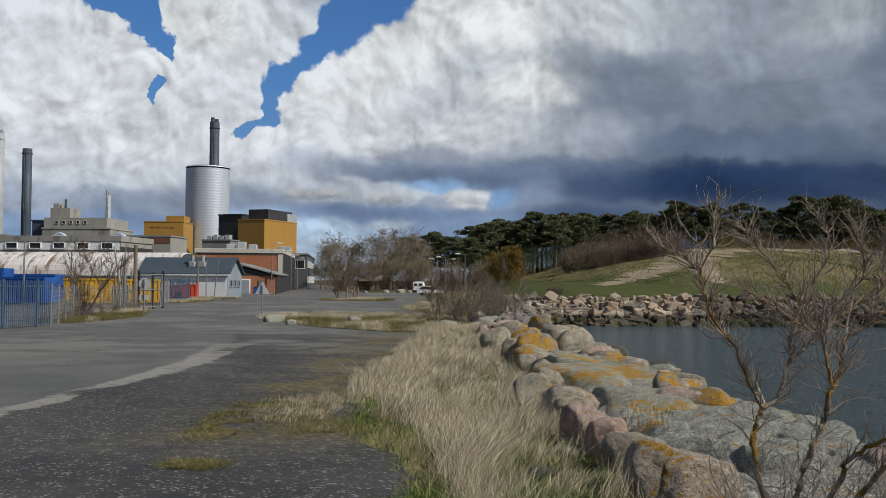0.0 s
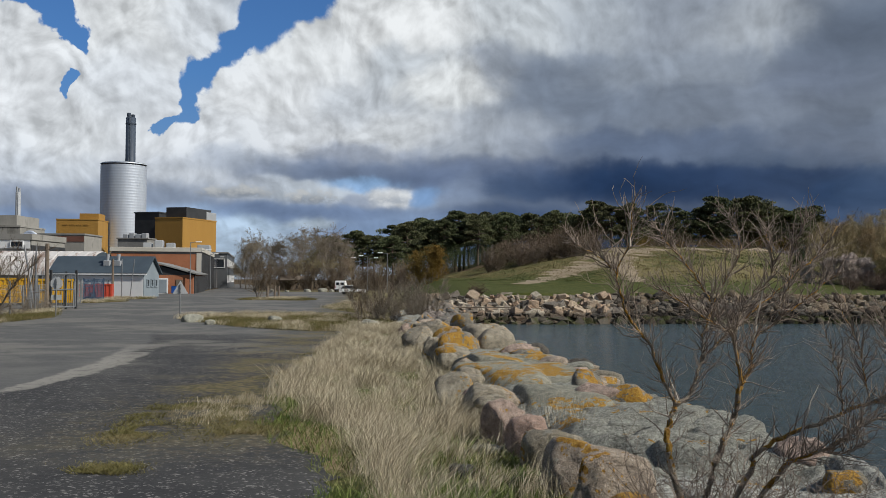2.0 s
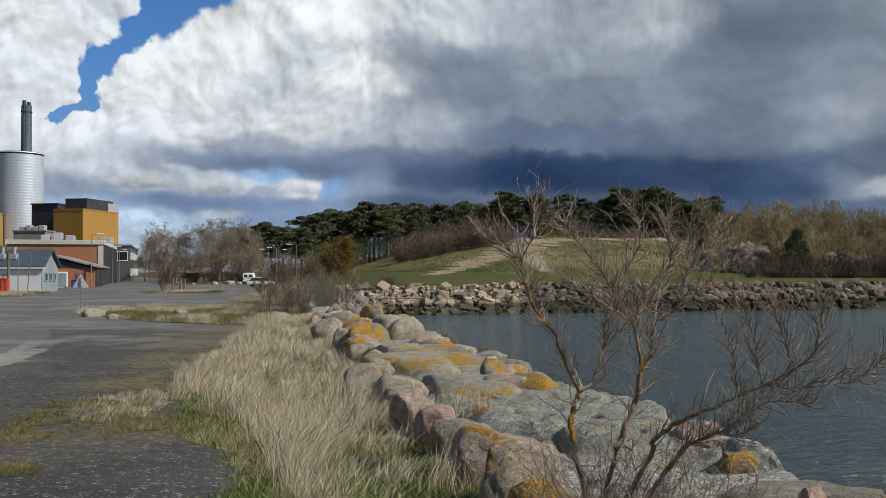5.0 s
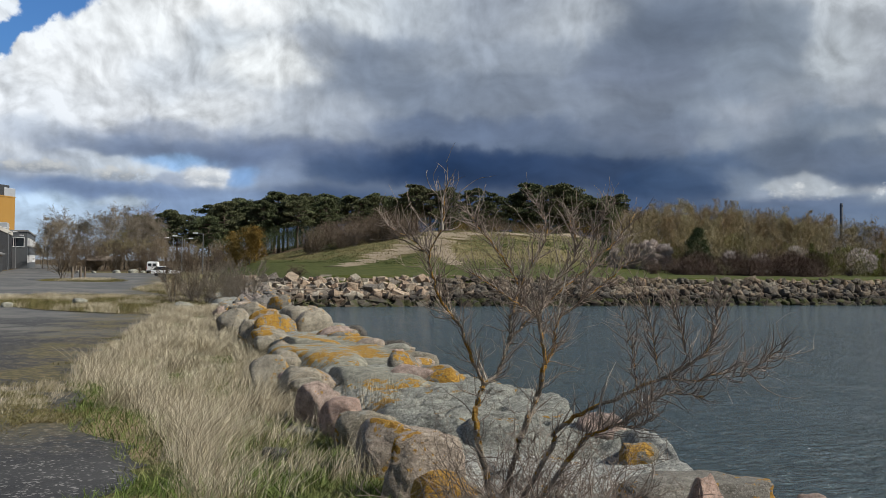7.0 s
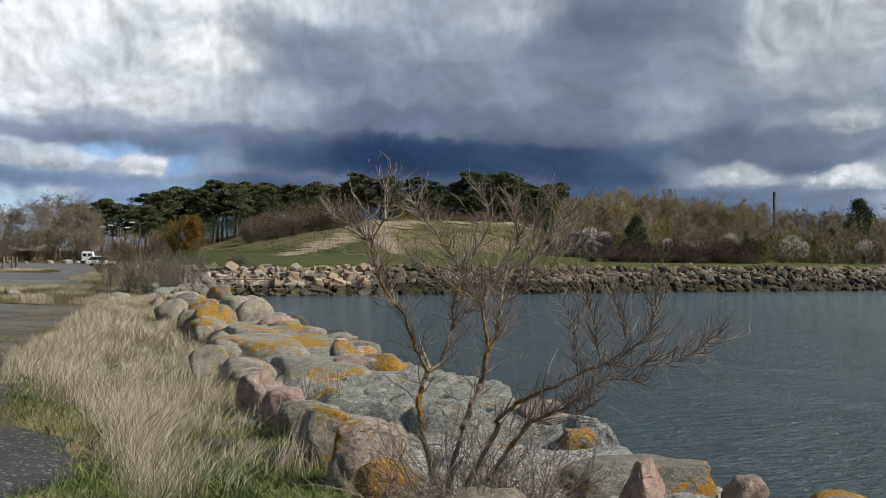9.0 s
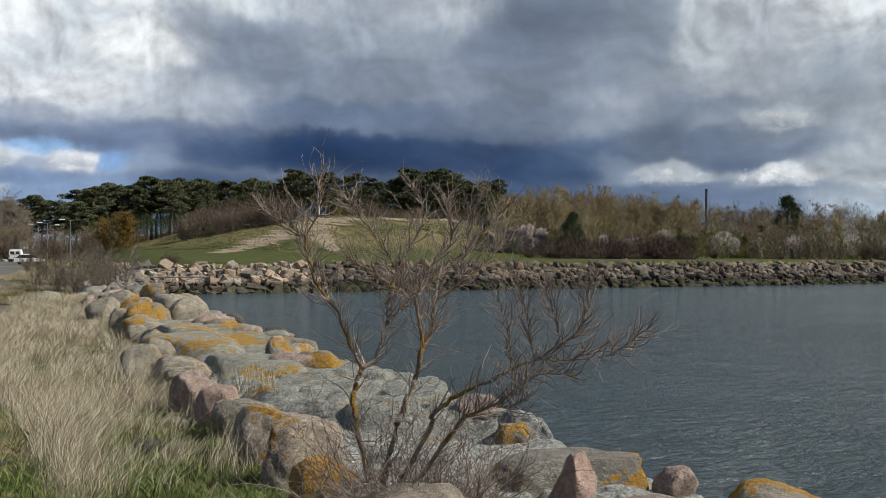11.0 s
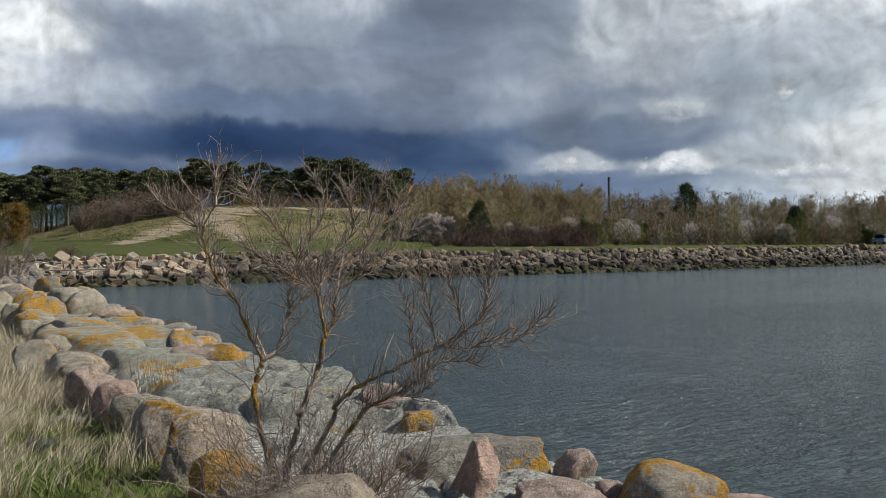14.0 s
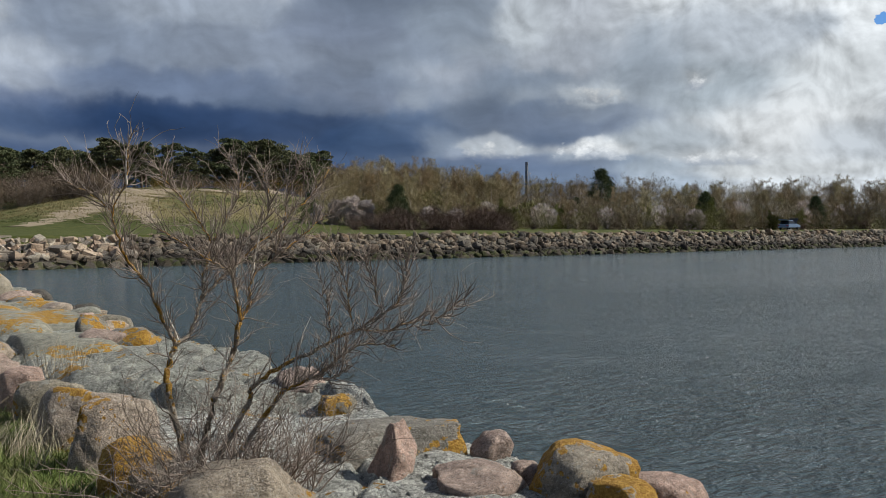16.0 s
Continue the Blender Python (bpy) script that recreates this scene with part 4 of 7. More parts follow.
for row in range(10):
    x = 4.6 + rng.uniform(0, 0.5)
    while x < 215:
        s = rng.choice((0.22, 0.28, 0.34, 0.40, 0.46, 0.58)) * (1.15 if row < 2 else 1.0)
        wy = float(wall_y(x))
        f = min(1.0, row / 8)
        y = wy + 0.45 + f * 3.0 + 0.5 * (row == 9) + rng.uniform(-0.2, 0.2)
        z = WATER - 0.15 + f * 2.22 + rng.uniform(-0.12, 0.12) + (0.22 * rng.random() if row == 8 else 0)
        m = Matrix.LocRotScale((x, y, z), Euler((rng.gauss(0.25, 0.3), rng.gauss(0, 0.3), rng.choice((0, 1.57, 3.14, 4.71)) + rng.gauss(0, 0.35))), (s * rng.uniform(0.85, 1.3), s * rng.uniform(0.85, 1.1), s * rng.uniform(0.8, 1.1)))
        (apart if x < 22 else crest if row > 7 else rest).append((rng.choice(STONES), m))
        x += s * (rng.uniform(1.15, 1.5) if row < 7 else rng.uniform(0.95, 1.25))
for me, m in apart[:430]:
    ob = new("stone", me)
    ob.parent, ob.matrix_basis = breakwater, m
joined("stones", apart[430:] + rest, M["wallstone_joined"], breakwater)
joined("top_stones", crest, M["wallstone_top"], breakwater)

outer = []
M["slope_joined"] = rock_material("shore_stone", [(0.20, 0.18, 0.15), (0.25, 0.21, 0.18), (0.15, 0.14, 0.125)], True, 0.66, wet=-0.55)
island_tones(M["slope_joined"])
y = -6.0
while y < 78:
    for k in range(4):
        s = rng.uniform(0.25, 0.5)
        x = float(shore_x(y)) + 0.55 + k * 0.85 + rng.uniform(-0.2, 0.2)
        z = float(zg(x, y)) + (0.05 if y > 12 or k > 1 else -0.28)
        outer.append((rng.choice(STONES), Matrix.LocRotScale((x, y + rng.uniform(-0.2, 0.2), z), Euler((rng.uniform(-3, 3), rng.uniform(-3, 3), rng.uniform(-3, 3))), (s, s, s * 0.8))))
    if y > 35:
        for k in range(3):
            s = rng.uniform(0.25, 0.5)
            outer.append((rng.choice(STONES), Matrix.LocRotScale((float(shore_x(y)) - 0.1 - 0.7 * k + rng.uniform(-0.2, 0.2), y, float(zg(2.0, y)) + 0.25), Euler((rng.uniform(-3, 3), rng.uniform(-3, 3), 0)), (s, s, s * 0.8))))
    y += rng.uniform(0.55, 0.85)
bank = thing("shore_stones", (0, 0, 0), "dark stones of the bank sloping into the water", "stones", kind="stuff")
joined("stones", outer, M["slope_joined"], bank)


# ---------------------------------------------------------------- grass
def blades(name, pts, height, width, lean, curl, mat, seed, label, spread=0.6):
    """Curved blades of grass, one mesh. pts: n x 2 in plan; height: n."""
    g = np.random.RandomState(seed)
    n = len(pts)
    base = np.column_stack([pts, zg(pts[:, 0], pts[:, 1]) - 0.01])
    a = g.uniform(0, 2 * np.pi, n)
    side = np.column_stack([np.cos(a), np.sin(a), np.zeros(n)])
    tilt = np.column_stack([g.normal(lean[0], spread * 0.5, n), g.normal(lean[1], spread * 0.5, n)])
    h = height[:, None]
    w = (width * g.uniform(0.6, 1.3, n))[:, None]
    up = np.array([0, 0, 1.0])

    def at(f):
        bend = np.column_stack([tilt * (f + curl * f * f), np.zeros(n)])
        return base + h * (f * up * (1 - 0.12 * f) + bend * 0.75)
    m1, m2, tip = at(0.45), at(0.78), at(1.0)
    V = np.stack([base - side * w, base + side * w, m1 - side * w * 0.85, m1 + side * w * 0.85, m2 - side * w * 0.6, m2 + side * w * 0.6, tip], 1).reshape(-1, 3)
    k = (np.arange(n) * 7)[:, None]
    F = np.concatenate([k + np.array([[0, 1, 3]]), k + np.array([[0, 3, 2]]), k + np.array([[2, 3, 5]]), k + np.array([[2, 5, 4]]), k + np.array([[4, 5, 6]])])
    ob = array_mesh(name, V, F, mat)
    return tagged(ob, label, "grass", kind="stuff")


def grass_material(name, lo, hi, tip, roots=None):
    mat = bpy.data.materials.new(name)
    mat.use_nodes = True
    N = Net(mat.node_tree)
    bsdf = mat.node_tree.nodes["Principled BSDF"]
    g = N.node("ShaderNodeNewGeometry")
    r = g.outputs["Random Per Island"]
    p = g.outputs["Position"]
    big = N.noise(p, 1.1, 4.0, 0.6)
    col = N.mix(r, lo, hi)
    col = N.mix(N.step(big, 0.45, 0.68, 0.0, 0.6), col, tip)
    N.put(bsdf.inputs["Base Color"], N.v("SCALE", col, scale=N.m("ADD", 0.75, N.m("MULTIPLY", N.noise(p, 25.0, 2.0), 0.5))))
    bsdf.inputs["Roughness"].default_value, bsdf.inputs["Specular IOR Level"].default_value = 0.7, 0.2
    bsdf.inputs["Subsurface Weight"].default_value = 0.0
    return mat


M["straw"] = grass_material("dry_grass", (0.31, 0.26, 0.17), (0.66, 0.585, 0.435), (0.44, 0.38, 0.26))
M["green"] = grass_material("green_grass", (0.07, 0.11, 0.022), (0.155, 0.20, 0.05), (0.24, 0.21, 0.10))
M["moss"] = grass_material("low_moss_grass", (0.098, 0.095, 0.03), (0.18, 0.155, 0.06), (0.25, 0.20, 0.105))


def tufts(centres, per, radius, g):
    c = np.repeat(centres, per, 0)
    return c + g.normal(0, radius, c.shape)


g = np.random.RandomState(11)


def verge(n, y0, y1, right=1.75, power=1.0):
    y = y0 + (y1 - y0) * g.rand(n) ** power
    l = lot_right(y) - 0.14
    return np.column_stack([l + (right - l) * g.rand(n), y])


# tall dry tufts on the verge, thickest in two drifts
c = verge(5200, 6.2, 46, 1.75, 1.5)
drift = np.exp(-(((c[:, 0] + 0.15) / 0.95) ** 2 + ((c[:, 1] - 14.5) / 3.6) ** 2)) + np.exp(-(((c[:, 0] - 0.45) / 0.6) ** 2 + ((c[:, 1] - 9.3) / 2.2) ** 2)) + smoothstep(c[:, 1], 15, 18) * 0.8 + 0.75 * smoothstep(c[:, 0], 0.6, 0.9) * smoothstep(c[:, 1], 10.6, 11.6)
drift = drift + 0.25 * value_noise(c[:, 0] * 2.1, c[:, 1] * 1.1, 21)
bare = ((c[:, 0] > 0.8) & (c[:, 1] < 10.4)) | ((c[:, 0] > 0.45) & (c[:, 1] < 8.8))
edge = (c[:, 0] > 0.6) & (c[:, 1] < 11.5) & (g.rand(len(c)) < 0.62)
thin = value_noise(c[:, 0] * 1.1 + 3.0, c[:, 1] * 0.7, 77) > 0.35
c = c[(drift > 0.55 + 0.12 * (c[:, 1] < 13)) & ~bare & ~edge & ~thin]
pts = tufts(c, 46, 0.11, g)
swing = np.repeat(g.normal((0.22, -0.05), (0.32, 0.32), (len(c), 2)), 46, 0)
keep = (pts[:, 0] < 1.9)
pts, swing = pts[keep], swing[keep]
hs = (0.09 + 0.37 * g.rand(len(pts)) ** 1.5) * (0.9 + 0.5 * value_noise(pts[:, 0] * 1.3, pts[:, 1] * 0.9, 31))
blades("dry_grass", pts, hs, 0.0010 + 0.00009 * pts[:, 1], (swing[:, 0], swing[:, 1]), 0.55, M["straw"], 1, "tall blond dry grass bent by the wind", 0.62)
# short green between and under it
c = verge(30000, 5.0, 44, 1.85, 1.7)
hs = g.uniform(0.05, 0.15, len(c)) * (1 + 0.5 * value_noise(c[:, 0] * 1.5, c[:, 1] * 1.5, 8))
blades("green_grass", c, hs, 0.003 + 0.00016 * c[:, 1], (0.1, 0.0), 0.8, M["green"], 2, "short fresh green grass of the verge", 1.0)
c = np.column_stack([g.uniform(0.45, 1.95, 34000), g.uniform(4.6, 10.2, 34000)])
c = c[value_noise(c[:, 0] * 1.7, c[:, 1] * 1.2, 15) > -0.45]
blades("lush_grass", c, g.uniform(0.025, 0.09, len(c)), np.full(len(c), 0.0022), (0.1, 0.0), 1.0, M["green"], 3, "lush green grass at the foot of the boulders", 1.2)
c = np.column_stack([g.uniform(0.4, 1.8, 40), g.uniform(7.4, 10.5, 40)])
pts = tufts(c, 40, 0.06, g)
blades("dry_tufts", pts, g.uniform(0.12, 0.34, len(pts)), np.full(len(pts), 0.003), (0.3, 0.0), 0.9, M["straw"], 4, "scattered dry tufts among the green grass")

# thin dead stalks between the stones and before the boulders
c = np.column_stack([g.normal(2.25, 0.16, 9), g.normal(10.7, 0.35, 9)])
c = np.concatenate([c, np.column_stack([g.normal(1.5, 0.05, 3), g.normal(7.9, 0.12, 3)]), np.column_stack([g.uniform(1.2, 1.7, 6), g.uniform(10.5, 13.5, 6)])])
pts = tufts(c, 9, 0.05, g)
lift = np.where(pts[:, 0] > 1.85, 0.34, 0.0)
blades("dry_stalks", pts, g.uniform(0.25, 0.55, len(pts)) + lift, np.full(len(pts), 0.0028), (0.05, 0.0), 0.2, M["straw"], 9, "thin dead plant stalks between the boulders", 0.5)

# low patches on the old asphalt
pp = []
for cx, cy, sx, sy, n in ((-2.3, 14.6, 0.75, 1.5, 15000), (-2.9, 12.3, 0.35, 0.8, 5200), (-2.55, 9.75, 0.3, 0.3, 4200), (-1.5, 12.4, 0.5, 0.8, 5000), (-1.6, 19.5, 0.5, 1.8, 4500), (-1.2, 26.0, 0.6, 3.0, 5000), (-3.2, 14.0, 0.15, 1.2, 1500)):
    q = np.column_stack([g.normal(cx, sx * 0.55, n), g.normal(cy, sy * 0.55, n)])
    pp.append(q[value_noise(q[:, 0] * 2.6, q[:, 1] * 1.6, 41) > -0.25])
pp = np.concatenate(pp)
blades("moss_patches", pp, g.uniform(0.02, 0.07, len(pp)), 0.0035 + 0.00016 * pp[:, 1], (0.1, 0), 0.8, M["moss"], 5, "low mossy grass growing through the asphalt", 1.4)
c = np.column_stack([g.normal(-2.0, 0.4, 70), g.normal(14.6, 0.9, 70)])
pts = tufts(c, 30, 0.08, g)
blades("dry_wisps", pts, g.uniform(0.04, 0.15, len(pts)), np.full(len(pts), 0.003), (0.25, 0.0), 0.7, M["straw"], 6, "flattened dry grass on the asphalt")

# the two grassed islands and the strip by the fence
def island_points(n, poly):
    q = np.array(poly)
    lo, hi = q.min(0), q.max(0)
    p = lo + (hi - lo) * g.rand(n, 2)
    inside = np.zeros(n, bool)
    for (x0, y0), (x1, y1) in zip(q, np.roll(q, -1, 0)):
        c = (y0 > p[:, 1]) != (y1 > p[:, 1])
        with np.errstate(divide="ignore", invalid="ignore"):
            inside ^= c & (p[:, 0] < (x1 - x0) * (p[:, 1] - y0) / (y1 - y0) + x0)
    return p[inside]


ISLE = [(-11.2, 57.5), (-9.0, 63), (-4.0, 64), (0.5, 60), (1.5, 50), (0.2, 42.5), (-2.4, 43.2), (-6.3, 47.5), (-10.2, 55)]
STRIP = [(-14.6, 108), (-13, 116), (-7, 115), (-5.5, 110), (-7, 105)]
EDGE = [(-22.6, 50.5), (-19.3, 49.5), (-18.6, 58), (-20.2, 64), (-22.6, 72), (-24.0, 72)]
EDGE2 = [(-31.0, 93), (-25.5, 92), (-24.0, 99), (-27.5, 104)]
EDGE3 = [(-29.5, 108), (-25.5, 108), (-24.5, 114), (-29, 116)]
CORNER = [(-3.6, 80), (-1.8, 96), (2, 100), (6, 74), (4, 60), (0.6, 62), (-1.5, 70)]
for poly, n, name in ((ISLE, 6000, "island_grass"), (STRIP, 1500, "island_grass"), (EDGE, 2800, "fence_grass"), (EDGE2, 700, "fence_grass"), (EDGE3, 500, "fence_grass"), (CORNER, 2600, "corner_grass")):
    c = island_points(n, poly)
    soil = bmesh.new()
    vs = [soil.verts.new((x, y, float(zg(x, y)) + 0.035)) for x, y in poly]
    soil.faces.new(vs)
    tagged(part("verge_soil", soil, M["ground"]), "dry soil of a grassed strip", "soil", kind="structure")
    hot = value_noise(c[:, 0] * 0.5, c[:, 1] * 0.5, 51) > 0.12
    for sel, mat, lo, hi, lab in ((hot, "straw", 0.14, 0.5, "dry grass on a strip beside the asphalt"), (~hot | (np.arange(len(c)) % 3 == 0), "moss", 0.1, 0.34, "greenish low grass on a strip beside the asphalt")):
        pts = tufts(c[sel], 15, 0.14, g)
        if len(pts):
            blades(name, pts, g.uniform(lo, hi, len(pts)), np.full(len(pts), 0.0065), (0.2, 0.0), 0.7, M[mat], 7, lab, 0.9)


# ---------------------------------------------------------------- the bare bush on the bank
M["bush_bark"] = rock_material("lichened_bark", [(0.40, 0.32, 0.24), (0.43, 0.36, 0.275)], True, 0.43)
M["twig"] = material("grey_twig", (0.155, 0.122, 0.098), (0.34, 0.275, 0.222), 3.0, fine=25, world_space=True, bump=0.0)
M["twig_pale"] = material("bleached_twig", (0.42, 0.37, 0.31), (0.55, 0.5, 0.43), 3.0, fine=25, world_space=True, bump=0.0)


def spline(pts, n):
    """Points along a smooth curve through pts."""
    P = [Vector(p) for p in pts]
    P = [P[0] * 2 - P[1]] + P + [P[-1] * 2 - P[-2]]
    out = []
    for i in range(1, len(P) - 2):
        for k in range(n):
            t = k / n
            a, b, c, d = P[i - 1], P[i], P[i + 1], P[i + 2]
            out.append(0.5 * ((2 * b) + (c - a) * t + (2 * a - 5 * b + 4 * c - d) * t * t + (3 * b - a - 3 * c + d) * t ** 3))
    return out + [P[-2]]


def crooked(p, d, length, rng, n=5, wander=0.22, lift=0.08):
    """A twig that wanders as it grows."""
    pts, q, v = [Vector(p)], Vector(p), Vector(d).normalized()
    for _ in range(n):
        v = (v + Vector((rng.gauss(0, wander), rng.gauss(0, wander), rng.gauss(lift, wander)))).normalized()
        q = q + v * (length / n)
        pts.append(q.copy())
    return pts


# main limbs in plan and height, each with its thickness at foot and tip
LIMBS_A = {
    "stem_a": ([(2.00, 5.72, 0.91), (1.91, 5.78, 1.32), (1.93, 5.85, 1.49), (1.98, 5.88, 1.61)], 0.042, 0.034),
    "a1": ([(1.98, 5.88, 1.61), (1.90, 5.87, 1.79), (1.81, 5.85, 1.99), (1.70, 5.82, 2.13), (1.62, 5.80, 2.29), (1.58, 5.78, 2.45), (1.64, 5.70, 2.66), (1.65, 5.66, 2.88)], 0.025, 0.004),
    "a1b": ([(1.58, 5.78, 2.45), (1.48, 5.77, 2.54), (1.31, 5.72, 2.63)], 0.009, 0.003),
    "a2": ([(1.98, 5.88, 1.61), (2.10, 5.92, 1.70), (2.19, 5.97, 1.90), (2.21, 6.00, 2.05), (2.27, 6.00, 2.25), (2.21, 6.05, 2.38), (2.11, 6.08, 2.54), (2.00, 6.10, 2.66), (1.96, 6.10, 2.74)], 0.026, 0.004),
    "a3": ([(2.19, 5.97, 1.90), (2.36, 6.00, 2.04), (2.52, 6.05, 2.17), (2.71, 6.10, 2.30), (2.89, 6.10, 2.47), (3.06, 6.15, 2.58), (3.23, 6.20, 2.79)], 0.017, 0.003),
    "a4": ([(2.27, 6.00, 2.25), (2.38, 6.05, 2.41), (2.49, 6.05, 2.62), (2.43, 6.10, 2.83)], 0.009, 0.002),
}
LIMBS_B = {
    "stem_b": ([(2.08, 5.72, 0.90), (2.24, 5.80, 1.32), (2.29, 5.83, 1.42), (2.37, 5.86, 1.56), (2.40, 5.85, 1.74)], 0.046, 0.034),
    "b1": ([(2.40, 5.85, 1.74), (2.35, 5.80, 1.98), (2.33, 5.77, 2.08), (2.37, 5.74, 2.23), (2.51, 5.68, 2.41), (2.52, 5.62, 2.53), (2.47, 5.60, 2.71)], 0.027, 0.004),
    "b2": ([(2.40, 5.85, 1.74), (2.48, 5.88, 1.86), (2.52, 5.92, 2.02), (2.68, 5.95, 2.14), (2.83, 5.97, 2.25), (2.97, 5.95, 2.36), (3.09, 5.95, 2.45)], 0.022, 0.004),
    "b3": ([(2.33, 5.77, 2.08), (2.18, 5.72, 2.14), (2.01, 5.66, 2.24), (1.80, 5.60, 2.35)], 0.012, 0.003),
    "b4": ([(2.68, 5.95, 2.14), (2.73, 5.90, 2.36), (2.77, 5.90, 2.60), (2.86, 5.88, 2.79)], 0.01, 0.002),
}
LIMBS_C = {
    "stem_c": ([(2.18, 5.68, 0.89), (2.39, 5.68, 1.23), (2.41, 5.66, 1.33), (2.55, 5.60, 1.45), (2.72, 5.50, 1.54), (2.85, 5.42, 1.63), (2.98, 5.34, 1.70), (3.14, 5.26, 1.80)], 0.036, 0.016),
    "c1": ([(3.14, 5.26, 1.80), (3.22, 5.20, 1.88), (3.26, 5.17, 2.01), (3.27, 5.16, 2.16)], 0.012, 0.003),
    "c2": ([(2.98, 5.34, 1.70), (3.11, 5.20, 1.70), (3.19, 5.10, 1.74), (3.31, 5.00, 1.75), (3.39, 4.90, 1.82), (3.50, 4.82, 1.93)], 0.012, 0.0025),
    "c3": ([(2.98, 5.34, 1.70), (2.94, 5.34, 1.88), (2.90, 5.32, 2.03), (2.79, 5.30, 2.24)], 0.01, 0.002),
    "c4": ([(2.85, 5.42, 1.63), (2.84, 5.45, 1.83), (2.78, 5.46, 2.06)], 0.01, 0.002),
    "c5": ([(3.14, 5.26, 1.80), (3.09, 5.27, 1.98), (3.02, 5.30, 2.15)], 0.009, 0.002),
    "stem_d": ([(2.28, 5.60, 0.92), (2.53, 5.55, 1.27), (2.61, 5.50, 1.34), (2.71, 5.42, 1.40), (2.81, 5.33, 1.49), (2.86, 5.28, 1.56), (2.99, 5.20, 1.63), (3.13, 5.10, 1.62)], 0.03, 0.007),
    "d1": ([(2.71, 5.42, 1.40), (2.79, 5.30, 1.41), (2.86, 5.20, 1.47)], 0.008, 0.003),
}


def bare_bush():
    rng = random.Random(21)
    root = thing("bush", (2.2, 5.7, 0.55), "leafless lichened bush with crooked grey limbs growing between boulders", "bush")
    inv = Matrix.Translation((-2.2, -5.7, -0.55))
    thin, fine, pale = bmesh.new(), bmesh.new(), bmesh.new()
    for group in (LIMBS_A, LIMBS_B, LIMBS_C):
        for key, (pts, r0, r1) in group.items():
            line = spline(pts, 5)
            n = len(line)
            line = [p + Vector((rng.gauss(0, 0.006), rng.gauss(0, 0.006), rng.gauss(0, 0.004))) for p in line]
            bm = bmesh.new()
            tube(bm, line, [0.52 * r0 + (0.52 * r1 - 0.52 * r0) * (i / (n - 1)) ** 0.8 + rng.uniform(-0.001, 0.002) * (r0 > 0.01) for i in range(n)], 9)
            bmesh.ops.transform(bm, matrix=inv, verts=bm.verts)
            part("limb", bm, M["bush_bark"], root, smooth=True)
            for i in range(3 if r0 > 0.03 else 1, n):
                k = 1 if r0 > 0.03 else 3
                for _ in range(k):
                    if rng.random() < 0.16:
                        continue
                    d = (line[i] - line[i - 1]).normalized()
                    d = (d + Vector((rng.gauss(0, 0.65), rng.gauss(0, 0.65), rng.gauss(0.3, 0.4)))).normalized()
                    tw = crooked(line[i], d, rng.uniform(0.10, 0.34) * (1.0 if i < n - 3 else 0.5), rng, 5)
                    tube(thin, tw, [0.0040, 0.0035, 0.003, 0.0024, 0.0019, 0.0012], 4, False)
                    for q in tw[1:]:
                        for _ in range(1):
                            if rng.random() < 0.6:
                                e = Vector((rng.gauss(d.x, 0.8), rng.gauss(d.y, 0.8), rng.gauss(d.z + 0.2, 0.6)))
                                tube(fine, crooked(q, e, rng.uniform(0.04, 0.16), rng, 3), [0.0018, 0.0015, 0.0012, 0.0008], 3, False)
    # dense suckers round the foot
    for i in range(200):
        a = rng.uniform(0, math.tau)
        rr = rng.uniform(0.03, 0.58)
        x, y = 2.22 + rr * math.cos(a) * 1.15, 5.66 + rr * math.sin(a) * 0.8
        d = Vector((math.cos(a) * 0.5 + rng.gauss(0, 0.35), math.sin(a) * 0.4 + rng.gauss(0, 0.35), rng.uniform(0.5, 1.3)))
        tw = crooked((x, y, 0.62 + 0.1 * rng.random()), d, rng.uniform(0.25, 0.85), rng, 6, 0.25, 0.02)
        tube(thin, tw, [0.005, 0.0045, 0.004, 0.003, 0.0024, 0.0018, 0.0012], 4, False)
        for q in tw[2:]:
            for _ in range(2):
                e = Vector((rng.gauss(0, 0.8), rng.gauss(0, 0.8), rng.gauss(0.35, 0.6)))
                tube(fine, crooked(q, e, rng.uniform(0.06, 0.24), rng, 3), [0.0020, 0.0016, 0.0013, 0.0008], 3, False)
    # a few bleached dead shoots
    for p, d, l in (((1.64, 5.70, 2.62), (0.05, -0.05, 1), 0.30), ((2.24, 6.0, 2.1), (0.2, 0, 1), 0.34), ((2.62, 5.5, 1.45), (0.45, 0.1, 1), 0.38), ((2.51, 5.92, 2.02), (0.1, 0, 1), 0.4), ((2.0, 5.88, 1.65), (-0.3, 0, 0.9), 0.35)):
        tube(pale, crooked(p, d, l, rng, 6, 0.12), [0.008, 0.007, 0.006, 0.005, 0.004, 0.003, 0.0015], 5, False)
    for nm, bm, mat in (("twig_mass", thin, "twig"), ("fine_twig_mass", fine, "twig"), ("dead_wood", pale, "twig_pale")):
        bmesh.ops.transform(bm, matrix=inv, verts=bm.verts)
        tagged(part(nm, bm, M[mat], root), kind="stuff")


bare_bush()


